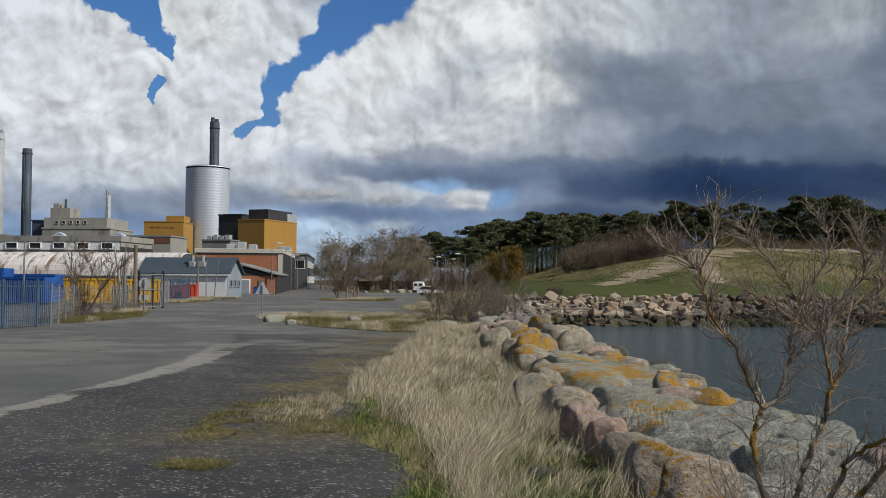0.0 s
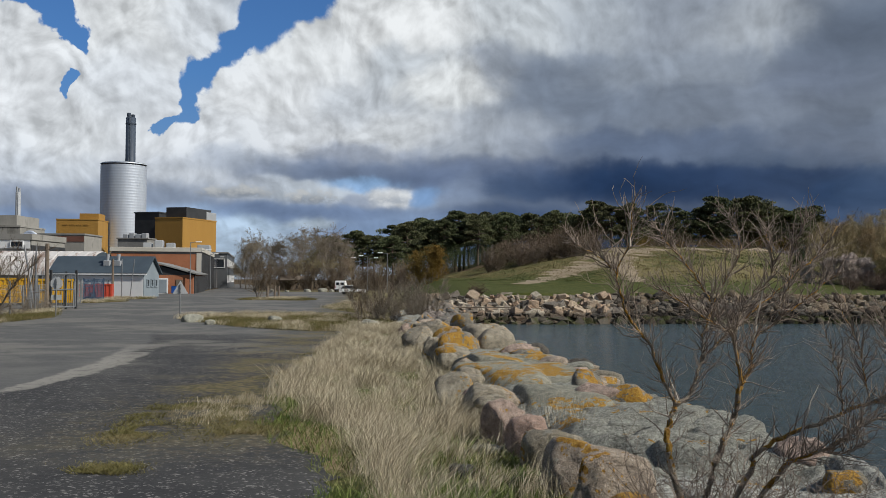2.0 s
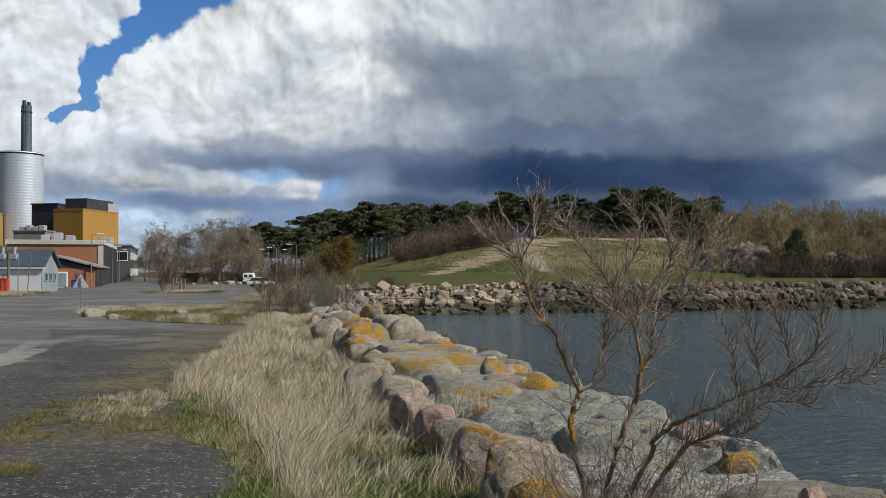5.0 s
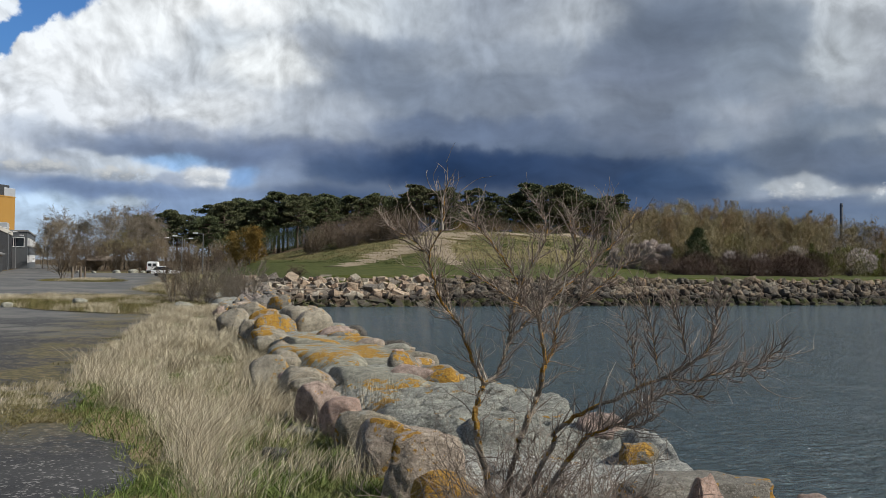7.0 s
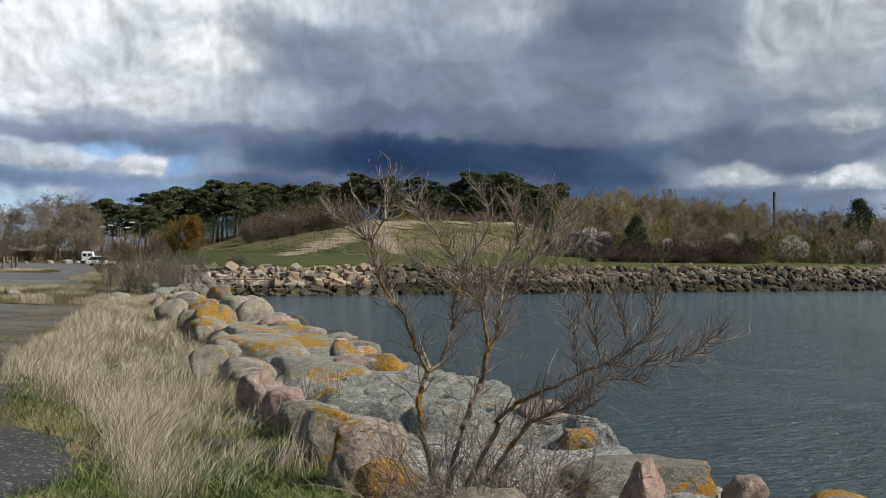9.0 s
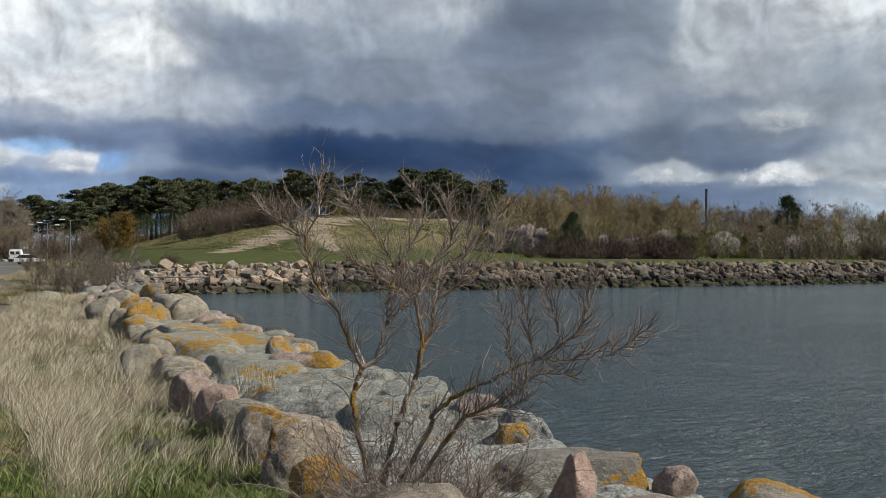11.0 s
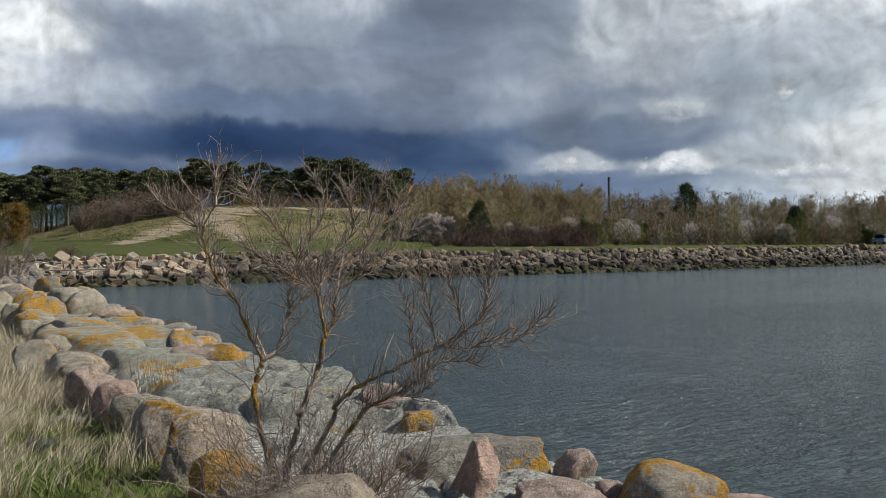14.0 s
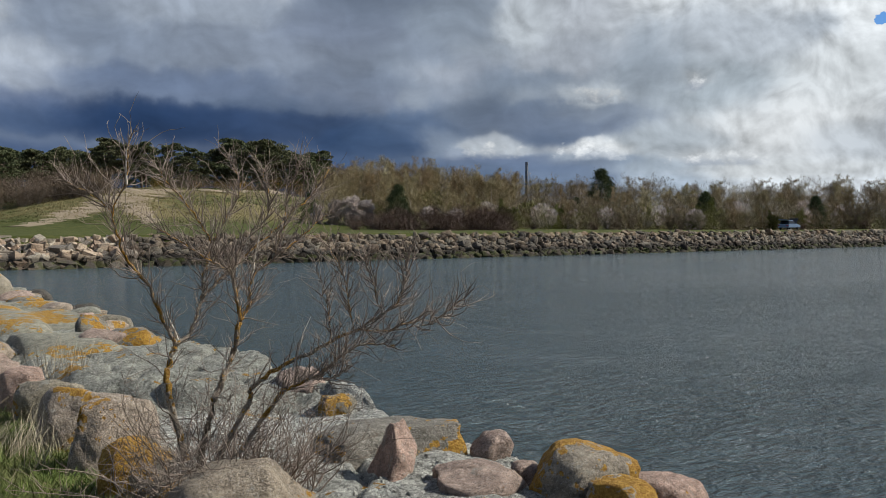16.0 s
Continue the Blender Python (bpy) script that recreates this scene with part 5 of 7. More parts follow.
# ---------------------------------------------------------------- trees
class Wood:
    """Collects three-sided tapering limbs and small leaves as arrays."""

    def __init__(self):
        self.v, self.f = [], []

    def limb(self, a, b, ra, rb):
        d = (b - a)
        s = d.cross(Vector((0.3, 0.9, 0.2)))
        s = s.normalized() if s.length > 1e-6 else Vector((1, 0, 0))
        t = d.normalized().cross(s)
        n = len(self.v)
        for p, r in ((a, ra), (b, rb)):
            for k in range(3):
                w = s * math.cos(k * 2.0944) + t * math.sin(k * 2.0944)
                self.v.append(p + w * r)
        for k in range(3):
            j = (k + 1) % 3
            self.f += [(n + k, n + j, n + 3 + j), (n + k, n + 3 + j, n + 3 + k)]

    def leaf(self, p, size, rng):
        a = Vector((rng.gauss(0, 1), rng.gauss(0, 1), rng.gauss(0, 1))).normalized() * size
        b = Vector((rng.gauss(0, 1), rng.gauss(0, 1), rng.gauss(0, 1))).normalized() * size
        n = len(self.v)
        self.v += [p, p + a, p + b]
        self.f.append((n, n + 1, n + 2))

    def mesh(self, name, mat, parent, label=""):
        ob = array_mesh(name, [tuple(v) for v in self.v], self.f, mat, parent)
        if label:
            ob["label"] = label
        return ob


def grow(main, fine, p, d, length, r, level, rng, o):
    n = 4 if level < 2 else 3
    q, v = Vector(p), Vector(d).normalized()
    for i in range(n):
        v = (v + Vector((rng.gauss(0, o["wander"]), rng.gauss(0, o["wander"]), rng.gauss(o["lift"], o["wander"] * 0.6)))).normalized()
        e = q + v * (length / n)
        r0, r1 = r * (1 - 0.75 * i / n), r * (1 - 0.75 * (i + 1) / n)
        (main if level < 2 else fine).limb(q, e, max(r0, o["least"]), max(r1, o["least"]))
        f = (i + 1) / n
        if level < o["depth"] and (level > 0 or f >= o["clear"]):
            for _ in range(o["kids"][level]):
                k = v * o["keep"] + Vector((rng.gauss(0, 1), rng.gauss(0, 1), rng.gauss(0.1, 0.7))).normalized() * o["spread"]
                grow(main, fine, q.lerp(e, rng.random()), k, length * o["ratio"] * rng.uniform(0.65, 1.15) * (1.15 - 0.45 * f), max(r1 * 0.62, o["least"]), level + 1, rng, o)
        elif level >= o["depth"] and o.get("leaves"):
            for _ in range(o["leaves"]):
                fine.leaf(e + Vector((rng.gauss(0, 0.15), rng.gauss(0, 0.15), rng.gauss(0, 0.15))), o["leaf"] * rng.uniform(0.6, 1.3), rng)
        q = e


def twig_material(name, lo, hi, other, amount=0.5):
    mat = bpy.data.materials.new(name)
    mat.use_nodes = True
    N = Net(mat.node_tree)
    bsdf = mat.node_tree.nodes["Principled BSDF"]
    g = N.node("ShaderNodeNewGeometry")
    rnd = N.node("ShaderNodeObjectInfo").outputs["Random"]
    col = N.mix(g.outputs["Random Per Island"], lo, hi)
    col = N.mix(N.m("MULTIPLY", N.step(N.m("FRACT", N.m("MULTIPLY", rnd, 5.3)), 0.35, 0.9), amount), col, other)
    clump = N.noise(g.outputs["Position"], 0.11, 3.0, 0.6)
    col = N.mix(N.step(clump, 0.46, 0.66, 0.0, amount), col, other)
    col = N.v("SCALE", col, scale=N.m("MULTIPLY", N.lin(rnd, 0, 1, 0.85, 1.2), N.lin(clump, 0.3, 0.7, 1.2, 0.8)))
    N.put(bsdf.inputs["Base Color"], col)
    bsdf.inputs["Roughness"].default_value, bsdf.inputs["Specular IOR Level"].default_value = 0.85, 0.15
    return mat


M["bark"] = material("grey_bark", (0.13, 0.11, 0.09), (0.21, 0.185, 0.155), 1.0, fine=9, stretch=(1, 1, 0.3))
M["birch_bark"] = material("pale_birch_bark", (0.42, 0.39, 0.34), (0.30, 0.27, 0.23), 1.0, fine=6, stretch=(1, 1, 2.0))
M["pine_bark"] = material("pine_bark", (0.11, 0.085, 0.065), (0.17, 0.12, 0.09), 1.0, fine=7, stretch=(1, 1, 0.3))
M["twig_brown"] = twig_material("brown_twigs", (0.16, 0.124, 0.088), (0.30, 0.24, 0.168), (0.27, 0.235, 0.125), 0.7)
M["twig_russet"] = twig_material("russet_twigs", (0.105, 0.078, 0.056), (0.19, 0.145, 0.105), (0.15, 0.115, 0.075))
M["twig_grey"] = twig_material("grey_twigs", (0.17, 0.145, 0.112), (0.29, 0.25, 0.20), (0.24, 0.20, 0.145))
M["twig_olive"] = twig_material("budding_twigs", (0.21, 0.182, 0.103), (0.40, 0.345, 0.195), (0.28, 0.195, 0.11), 0.7)
M["twig_purple"] = twig_material("dark_red_twigs", (0.078, 0.052, 0.042), (0.13, 0.088, 0.07), (0.105, 0.072, 0.054))
M["leaf_orange"] = twig_material("ochre_leaves", (0.14, 0.085, 0.02), (0.23, 0.145, 0.035), (0.16, 0.12, 0.04), 0.4)
M["leaf_green"] = twig_material("fresh_leaves", (0.10, 0.115, 0.03), (0.19, 0.195, 0.055), (0.17, 0.155, 0.06))
M["leaf_dark"] = twig_material("evergreen_leaves", (0.035, 0.05, 0.022), (0.075, 0.095, 0.04), (0.05, 0.065, 0.03))
M["blossom"] = twig_material("white_blossom", (0.42, 0.36, 0.33), (0.70, 0.63, 0.60), (0.36, 0.29, 0.24), 0.4)
M["needles"] = twig_material("pine_needles", (0.055, 0.072, 0.036), (0.145, 0.16, 0.08), (0.14, 0.13, 0.07), 0.35)


def bare_tree(name, seed, height, o, bark, twig, label, category="tree", trunks=1):
    rng = random.Random(seed)
    root = thing(name, (0, 0, 0), label, category)
    main, fine = Wood(), Wood()
    for t in range(trunks):
        a = rng.uniform(0, math.tau)
        lean = 0.0 if trunks == 1 else o.get("fan", 0.35)
        d = Vector((math.cos(a) * lean * rng.random(), math.sin(a) * lean * rng.random(), 1))
        p = Vector((math.cos(a) * 0.1 * trunks ** 0.5, math.sin(a) * 0.1 * trunks ** 0.5, -0.1)) if trunks > 1 else Vector((0, 0, -0.1))
        grow(main, fine, p, d, height * 0.8 * (rng.uniform(0.7, 1.0) if trunks > 1 else 1), height * o["girth"], 0, rng, o)
    t = main.mesh("trunk", M[bark], root)
    if trunks > 1:
        t["kind"] = "stuff"
    fine.mesh("crown", M[twig], root)
    return root


ROUND = dict(wander=0.10, lift=0.04, depth=4, kids=(3, 3, 2, 2), clear=0.3, keep=0.42, spread=0.95, ratio=0.58, least=0.010, girth=0.016)
SLIM = dict(wander=0.08, lift=0.08, depth=3, kids=(4, 3, 2), clear=0.25, keep=0.7, spread=0.75, ratio=0.42, least=0.015, girth=0.009, leaves=3, leaf=0.09)
SCRUB = dict(wander=0.12, lift=0.05, depth=2, kids=(4, 4), clear=0.2, keep=0.75, spread=0.6, ratio=0.45, least=0.014, girth=0.006, fan=0.8)
LEAFY = dict(wander=0.12, lift=0.05, depth=3, kids=(3, 3, 2), clear=0.25, keep=0.55, spread=0.8, ratio=0.5, least=0.015, girth=0.014, leaves=4, leaf=0.2)
SAPLING = dict(wander=0.13, lift=0.05, depth=3, kids=(2, 2, 2), clear=0.25, keep=0.7, spread=0.6, ratio=0.55, least=0.012, girth=0.013, fan=0.7)
HEDGE = dict(wander=0.14, lift=0.0, depth=2, kids=(4, 4), clear=0.2, keep=0.6, spread=0.8, ratio=0.5, least=0.012, girth=0.006, fan=1.6, leaves=1, leaf=0.07)


def pine(name, seed, height, label):
    """Old black pine: bare trunk, a few limbs, and flat pads of needles."""
    rng = random.Random(seed)
    root = thing(name, (0, 0, 0), label, "tree")
    bm = bmesh.new()
    top = height * 0.93
    lean = Vector((rng.gauss(0, 0.04), rng.gauss(0, 0.04), 1))
    line = [lean * (top * k / 7) + Vector((rng.gauss(0, 0.12), rng.gauss(0, 0.12), 0)) * (k > 0) for k in range(8)]
    line[0].z = -0.2
    tube(bm, line, [0.26 * (1 - 0.11 * k) for k in range(8)], 7)
    pads = []
    n = rng.randint(17, 24)
    for i in range(n):
        f = 0.40 + 0.60 * ((i + rng.random()) / n) ** 0.85
        a = i * 2.4 + rng.uniform(-0.5, 0.5)
        reach = height * 0.27 * rng.uniform(0.4, 1.15) * (0.7 + 0.5 * f) * (1.0 if f < 0.8 else (1.12 - f) * 3.0)
        s = lean * (top * min(f, 0.97))
        e = s + Vector((math.cos(a) * reach, math.sin(a) * reach, height * 0.03 * rng.uniform(0, 2.0)))
        tube(bm, [s, s.lerp(e, 0.5) + Vector((0, 0, -0.1)), e], [0.09, 0.06, 0.03], 4, False)
        pads.append((e, height * rng.uniform(0.075, 0.135)))
        if rng.random() < 0.6:
            pads.append((s.lerp(e, 0.55) + Vector((rng.gauss(0, 0.3), rng.gauss(0, 0.3), 0.25)), height * rng.uniform(0.06, 0.1)))
    part("trunk", bm, M["pine_bark"], root)
    w = Wood()
    for c, r in pads:
        for _ in range(330):
            v = Vector((rng.gauss(0, 1), rng.gauss(0, 1), rng.gauss(0, 1))).normalized() * rng.uniform(0.55, 1.0)
            q = c + Vector((v.x * r, v.y * r, abs(v.z) * r * 0.42 if v.z > -0.4 else v.z * r * 0.25))
            a = Vector((v.x * 0.6 + rng.gauss(0, 0.5), v.y * 0.6 + rng.gauss(0, 0.5), 0.35 + rng.gauss(0, 0.4))).normalized() * rng.uniform(0.14, 0.30)
            b = a.cross(Vector((rng.gauss(0, 1), rng.gauss(0, 1), rng.gauss(0, 1)))).normalized() * rng.uniform(0.06, 0.13)
            k = len(w.v)
            w.v += [q - b, q + b, q + a]
            w.f.append((k, k + 1, k + 2))
    w.mesh("crown", M["needles"], root)
    return root


def scatter(proto, x, y, scale, rng, group, dz=0.0, flat=1.0):
    m = Matrix.LocRotScale((x, y, float(zg(x, y)) + dz), Euler((0, 0, rng.uniform(0, 6.28))), (scale, scale, scale * flat))
    ob = copy_thing(proto, m)
    ob["group"] = group
    return ob


def top_of(proto):
    """How high a model tree stands."""
    return max(v[2] for c in proto.children for v in c.bound_box)


def plant(protos, n, az0, az1, d0, d1, tops, seed, group, lo=0.75, hi=1.02):
    """Trees spread over a fan of directions, their tops under a skyline given as (azimuth, elevation) pairs."""
    rng = random.Random(seed)
    ax, ay = [a for a, _ in tops], [e for _, e in tops]
    for i in range(n):
        az = az0 + (az1 - az0) * (i + rng.random()) / n
        d = max(rng.uniform(d0, d1), 94 / math.cos(radians(az)) + 14 * rng.random())
        x, y = d * math.sin(radians(az)), d * math.cos(radians(az))
        h = 2.4 + d * math.tan(radians(float(np.interp(az, ax, ay)))) - float(zg(x, y))
        proto = rng.choice(protos)
        scatter(proto, x, y, max(0.12, h * rng.uniform(lo, hi) / top_of(proto)), rng, group)


def evergreen(name, seed, height, label):
    """A dense bush to the ground: a rounded cone of small leaves in clumps round a stem."""
    rng = random.Random(seed)
    root = thing(name, (0, 0, 0), label, "shrub")
    part("trunk", tubed([(0, 0, -0.2), (0.1, 0, height * 0.4), (0, 0.1, height * 0.85)], [0.22, 0.15, 0.04], 7), M["bark"], root)
    w = Wood()
    for _ in range(130):
        f, a = rng.random() ** 0.8, rng.uniform(0, math.tau)
        r = height * 0.40 * (1 - f) ** 0.62 * rng.uniform(0.75, 1.05)
        c = Vector((math.cos(a) * r, math.sin(a) * r, height * (0.04 + 0.93 * f)))
        for _ in range(90):
            q = c + Vector((rng.gauss(0, 0.42), rng.gauss(0, 0.42), rng.gauss(0, 0.36)))
            w.leaf(q, 0.22 * rng.uniform(0.6, 1.3), rng)
    w.mesh("crown", M["leaf_dark"], root)
    return root


PINES = [pine("pine_tree", 300 + i, 10.0, "tall dark green black pine with a flat spreading crown") for i in range(5)]
OAKS = [bare_tree("bare_tree", 320 + i, 10.0, ROUND, "bark", "twig_grey", "large leafless tree with a rounded grey crown") for i in range(2)]
BROWNS = [bare_tree("brown_tree", 330 + i, 10.0, ROUND, "bark", "twig_brown", "leafless tree with fine reddish-brown twigs") for i in range(2)]
BIRCHES = [bare_tree("birch_tree", 340 + i, 10.0, SLIM, "birch_bark", "twig_olive", "slim birch with pale trunk and budding olive twigs") for i in range(3)]
OCHRES = [bare_tree("ochre_tree", 350, 10.0, LEAFY, "bark", "leaf_orange", "bushy tree with ochre leaves")]
THICKETS = [bare_tree("thicket", 360 + i, 10.0, SCRUB, "bark", "twig_russet", "dense leafless brown shrub", "shrub", trunks=9) for i in range(2)]
GREENS = [bare_tree("green_shrub", 370, 10.0, LEAFY, "bark", "leaf_green", "rounded shrub in fresh yellow-green leaf", "shrub", trunks=5)]
DARKS = [evergreen("evergreen_shrub", 375, 10.0, "dense dark evergreen shrub with a rounded conical crown")]
BLOOMS = [bare_tree("blossoming_shrub", 380, 10.0, dict(LEAFY, leaves=3), "bark", "blossom", "shrub covered with whitish spring blossom", "shrub", trunks=5)]
SHRUBS = [bare_tree("bank_shrub", 392 + i, 2.2, dict(SCRUB, kids=(3, 3), least=0.0045, girth=0.009, fan=1.1), "bark", "twig_grey", "thin leafless brownish shrub on the bank", "shrub", trunks=7) for i in range(2)]
SAPLINGS = [bare_tree("sapling", 410 + i, 10.0, SAPLING, "bark", "twig_russet", "young leafless tree with open spreading branches", trunks=3) for i in range(2)]
HEDGES = [bare_tree("red_twig_shrub", 385 + i, 10.0, HEDGE, "bark", "twig_purple", "low dense dark red-brown leafless shrub", "shrub", trunks=16) for i in range(2)]

PINE_TOPS = [(-3, 2.4), (-0.8, 3.3), (1, 2.9), (3, 3.5), (6, 4.15), (9, 4.1), (11.5, 4.15), (12.5, 3.7), (14, 4.65), (17, 4.6), (18.5, 3.9), (21, 5.0), (24, 4.6), (26.8, 4.0), (28, 3.6)]
plant(PINES, 40, 0.5, 13.0, 225, 290, PINE_TOPS, 1, "pines of the wood", 0.9, 1.08)
plant(PINES, 21, 12.5, 27.0, 228, 262, PINE_TOPS, 2, "pines of the wood", 0.92, 1.07)
plant(PINES, 3, -2.2, 0.5, 235, 250, PINE_TOPS, 3, "pines of the wood", 0.9, 1.0)
plant(PINES, 14, 5.0, 26.0, 300, 340, [(a, e * 0.93) for a, e in PINE_TOPS], 4, "pines of the wood", 0.8, 0.98)
LEFT_TOPS = [(-9, 1.5), (-7.9, 1.7), (-7.2, 2.5), (-6.3, 3.0), (-5, 2.5), (-4, 3.2), (-2.5, 3.2), (-1, 2.6), (3, 2.3)]
plant(OAKS, 13, -7.7, -1.2, 225, 255, LEFT_TOPS, 5, "bare trees beyond the car park", 0.98, 1.12)
plant(OAKS + BROWNS, 8, -9.6, -6.4, 380, 440, [(-10, 1.1), (-8, 1.2), (-6.4, 1.7)], 31, "bare trees beyond the road", 0.8, 1.0)
plant(BROWNS, 9, -5.2, 4.5, 195, 225, [(a, e * 0.70) for a, e in LEFT_TOPS], 6, "bare trees beyond the car park", 0.7, 1.0)
plant(THICKETS, 15, -6.2, 5.0, 186, 200, [(-8, 1.2), (5, 1.5)], 7, "scrub beyond the car park", 0.6, 1.0)
plant(OCHRES, 3, 2.9, 4.6, 166, 176, [(2.5, 1.9), (3.5, 2.5), (5, 2.2)], 8, "ochre trees", 0.85, 1.0)
plant(THICKETS, 16, 7.3, 14.3, 160, 180, [(7, 2.0), (9, 2.75), (12, 3.0), (14, 2.6), (15, 1.9)], 9, "thicket on the hill", 0.85, 1.02)
RIGHT_TOPS = [(26, 3.6), (28, 4.1), (30, 4.25), (33, 4.0), (36, 3.4), (40, 3.1), (45, 2.9), (50, 2.75), (54, 2.75), (58, 2.8), (63, 2.9)]
plant(BIRCHES, 42, 26.5, 37.5, 160, 215, RIGHT_TOPS, 10, "birches of the wood", 0.78, 1.02)
plant(BROWNS + BIRCHES, 40, 37.0, 62.0, 165, 230, RIGHT_TOPS, 11, "mixed trees of the wood", 0.75, 1.03)
plant(OAKS, 10, 38.0, 62.0, 190, 240, RIGHT_TOPS, 12, "mixed trees of the wood", 0.9, 1.06)
plant(THICKETS + GREENS, 44, 28.0, 62.0, 145, 170, [(28, 1.6), (40, 1.5), (62, 1.4)], 13, "scrub along the field", 0.55, 1.05)
plant(BLOOMS, 4, 27.0, 60.0, 140, 160, [(27, 1.5), (60, 1.25)], 14, "blossoming shrubs", 0.5, 1.0)
plant(HEDGES, 14, 27.4, 37.5, 128, 140, [(27, 0.65), (38, 0.6)], 15, "low red-twigged shrubs", 0.75, 1.05)
plant(HEDGES, 9, 38, 62.0, 135, 150, [(38, 0.5), (62, 0.5)], 16, "low red-twigged shrubs", 0.5, 1.05)


def brushwood(n, crowns, az0, az1, d0, d1, tops, mat, seed, label, low=0.4, size=(1.6, 3.4), sliver=(0.02, 0.05), up=0.4, length=(0.15, 0.6)):
    """A far wood's mass of fine shoots, too many to tell apart, heaped in rounded crowns: low ones in front, tall ones behind."""
    q = np.random.RandomState(seed)
    ca = az0 + (az1 - az0) * q.rand(crowns)
    depth = q.rand(crowns)
    cd = np.maximum(d0 + (d1 - d0) * depth, 95 / np.cos(np.radians(ca)) + 20 * depth)
    cr = q.uniform(*size, crowns) * (0.7 + 0.5 * depth)
    cx, cy = cd * np.sin(np.radians(ca)), cd * np.cos(np.radians(ca))
    cz = zg(cx, cy)
    top = 2.4 + cd * np.tan(np.radians(np.interp(ca, [a for a, _ in tops], [e for _, e in tops]))) - cz
    top = top * (low + (1 - low) * depth) * q.uniform(0.82, 1.0, crowns)
    k = q.choice(crowns, n, p=cr ** 1.5 / (cr ** 1.5).sum())
    v = q.normal(0, 1, (n, 3))
    v /= np.linalg.norm(v, axis=1)[:, None]
    rad = q.rand(n) ** 0.3
    c = np.column_stack([cx, cy, cz + np.maximum(top - cr * 1.1, cr * 0.4)])[k]
    tall = np.maximum(top[k] * 0.5, cr[k])
    off = v * rad[:, None] * np.column_stack([cr[k], cr[k], np.where(v[:, 2] > 0, cr[k] * 1.1, tall)])
    base = c + off
    base[:, 2] = np.maximum(base[:, 2], cz[k] + 0.05)
    L = q.uniform(*length, n)
    d = v * np.array([0.9, 0.9, 0.7]) + np.array([0, 0, up]) + q.normal(0, 0.45, (n, 3))
    d /= np.linalg.norm(d, axis=1)[:, None]
    w = q.uniform(*sliver, n)
    a = q.uniform(0, 2 * np.pi, n)
    s = np.column_stack([np.cos(a) * w, np.sin(a) * w, np.zeros(n)])
    tip = base + d * L[:, None]
    V = np.stack([base - s, base + s, tip], 1).reshape(-1, 3)
    return tagged(array_mesh("brushwood", V, np.arange(3 * n).reshape(-1, 3), mat), label, "brushwood", kind="stuff")


brushwood(150000, 130, 26.5, 38.0, 150, 215, RIGHT_TOPS, M["twig_olive"], 1, "heaped crowns of olive budding twigs in the far wood", 0.4, (1.6, 3.6), (0.015, 0.04), 0.6, (0.2, 0.7))
brushwood(130000, 170, 36.0, 64.0, 150, 225, RIGHT_TOPS, M["twig_brown"], 2, "heaped crowns of brown twigs in the far wood", 0.3, (1.8, 4.0), (0.015, 0.045), 0.5, (0.2, 0.7))
brushwood(90000, 130, 34.0, 64.0, 150, 215, [(a, e * 0.85) for a, e in RIGHT_TOPS], M["twig_olive"], 3, "heaped olive scrub along the far wood", 0.3)
brushwood(20000, 26, -9.0, -5.0, 300, 370, [(-9, 0.7), (-7.5, 0.9), (-5, 1.3)], M["twig_russet"], 32, "brown scrub beyond the road", 0.6)
brushwood(30000, 60, -6.0, 5.0, 195, 240, [(a, e * 0.5) for a, e in LEFT_TOPS], M["twig_russet"], 4, "heaped crowns of brown twigs beyond the car park", 0.3)
brushwood(5000, 40, -6.0, -1.0, 215, 245, [(a, e * 0.8) for a, e in LEFT_TOPS], M["twig_grey"], 8, "grey crowns of bare trees beyond the car park", 0.8, (2.0, 4.0), (0.015, 0.03))
brushwood(110000, 150, 2.0, 27.8, 240, 290, [(a, e * 0.80) for a, e in PINE_TOPS], M["leaf_dark"], 5, "dark undergrowth between the pines", 0.6)
brushwood(44000, 36, 7.6, 14.0, 160, 178, [(7, 1.9), (9, 2.75), (12, 2.95), (14, 2.6), (15, 1.9)], M["twig_russet"], 6, "brown thicket on the hill", 0.55)
brushwood(9000, 14, 16.0, 27.0, 205, 225, [(16, 2.9), (27, 2.9)], M["leaf_orange"], 7, "russet scrub before the pines", 0.5, (1.2, 2.4))
brushwood(36000, 70, 17.0, 28.0, 205, 226, [(17, 2.5), (22, 2.6), (28, 2.3)], M["twig_russet"], 33, "brown undergrowth behind the hilltop", 0.7)
brushwood(70000, 90, 1.5, 9.0, 222, 245, [(1, 1.8), (5, 2.3), (9, 2.5)], M["leaf_dark"], 9, "dark undergrowth beneath the pines", 0.7)
brushwood(5000, 4, 3.0, 4.5, 166, 172, [(2.5, 2.3), (3.6, 2.6), (5, 2.3)], M["leaf_orange"], 10, "rounded ochre foliage", 0.8, (2.2, 2.8))
brushwood(46000, 60, 28.0, 64.0, 142, 168, [(28, 1.5), (40, 1.35), (64, 1.3)], M["leaf_green"], 21, "rounded yellow-green scrub along the field", 0.5, (1.6, 3.2), (0.03, 0.06))
brushwood(60000, 70, 36.0, 64.0, 142, 170, [(36, 1.6), (45, 1.5), (64, 1.4)], M["twig_brown"], 22, "rounded brown scrub along the field", 0.5, (1.8, 3.6), (0.025, 0.05))
brushwood(16000, 13, 27.5, 58.0, 140, 160, [(27, 1.5), (60, 1.25)], M["blossom"], 23, "whitish blossom on scattered shrubs", 0.7, (1.0, 2.2), (0.03, 0.06))
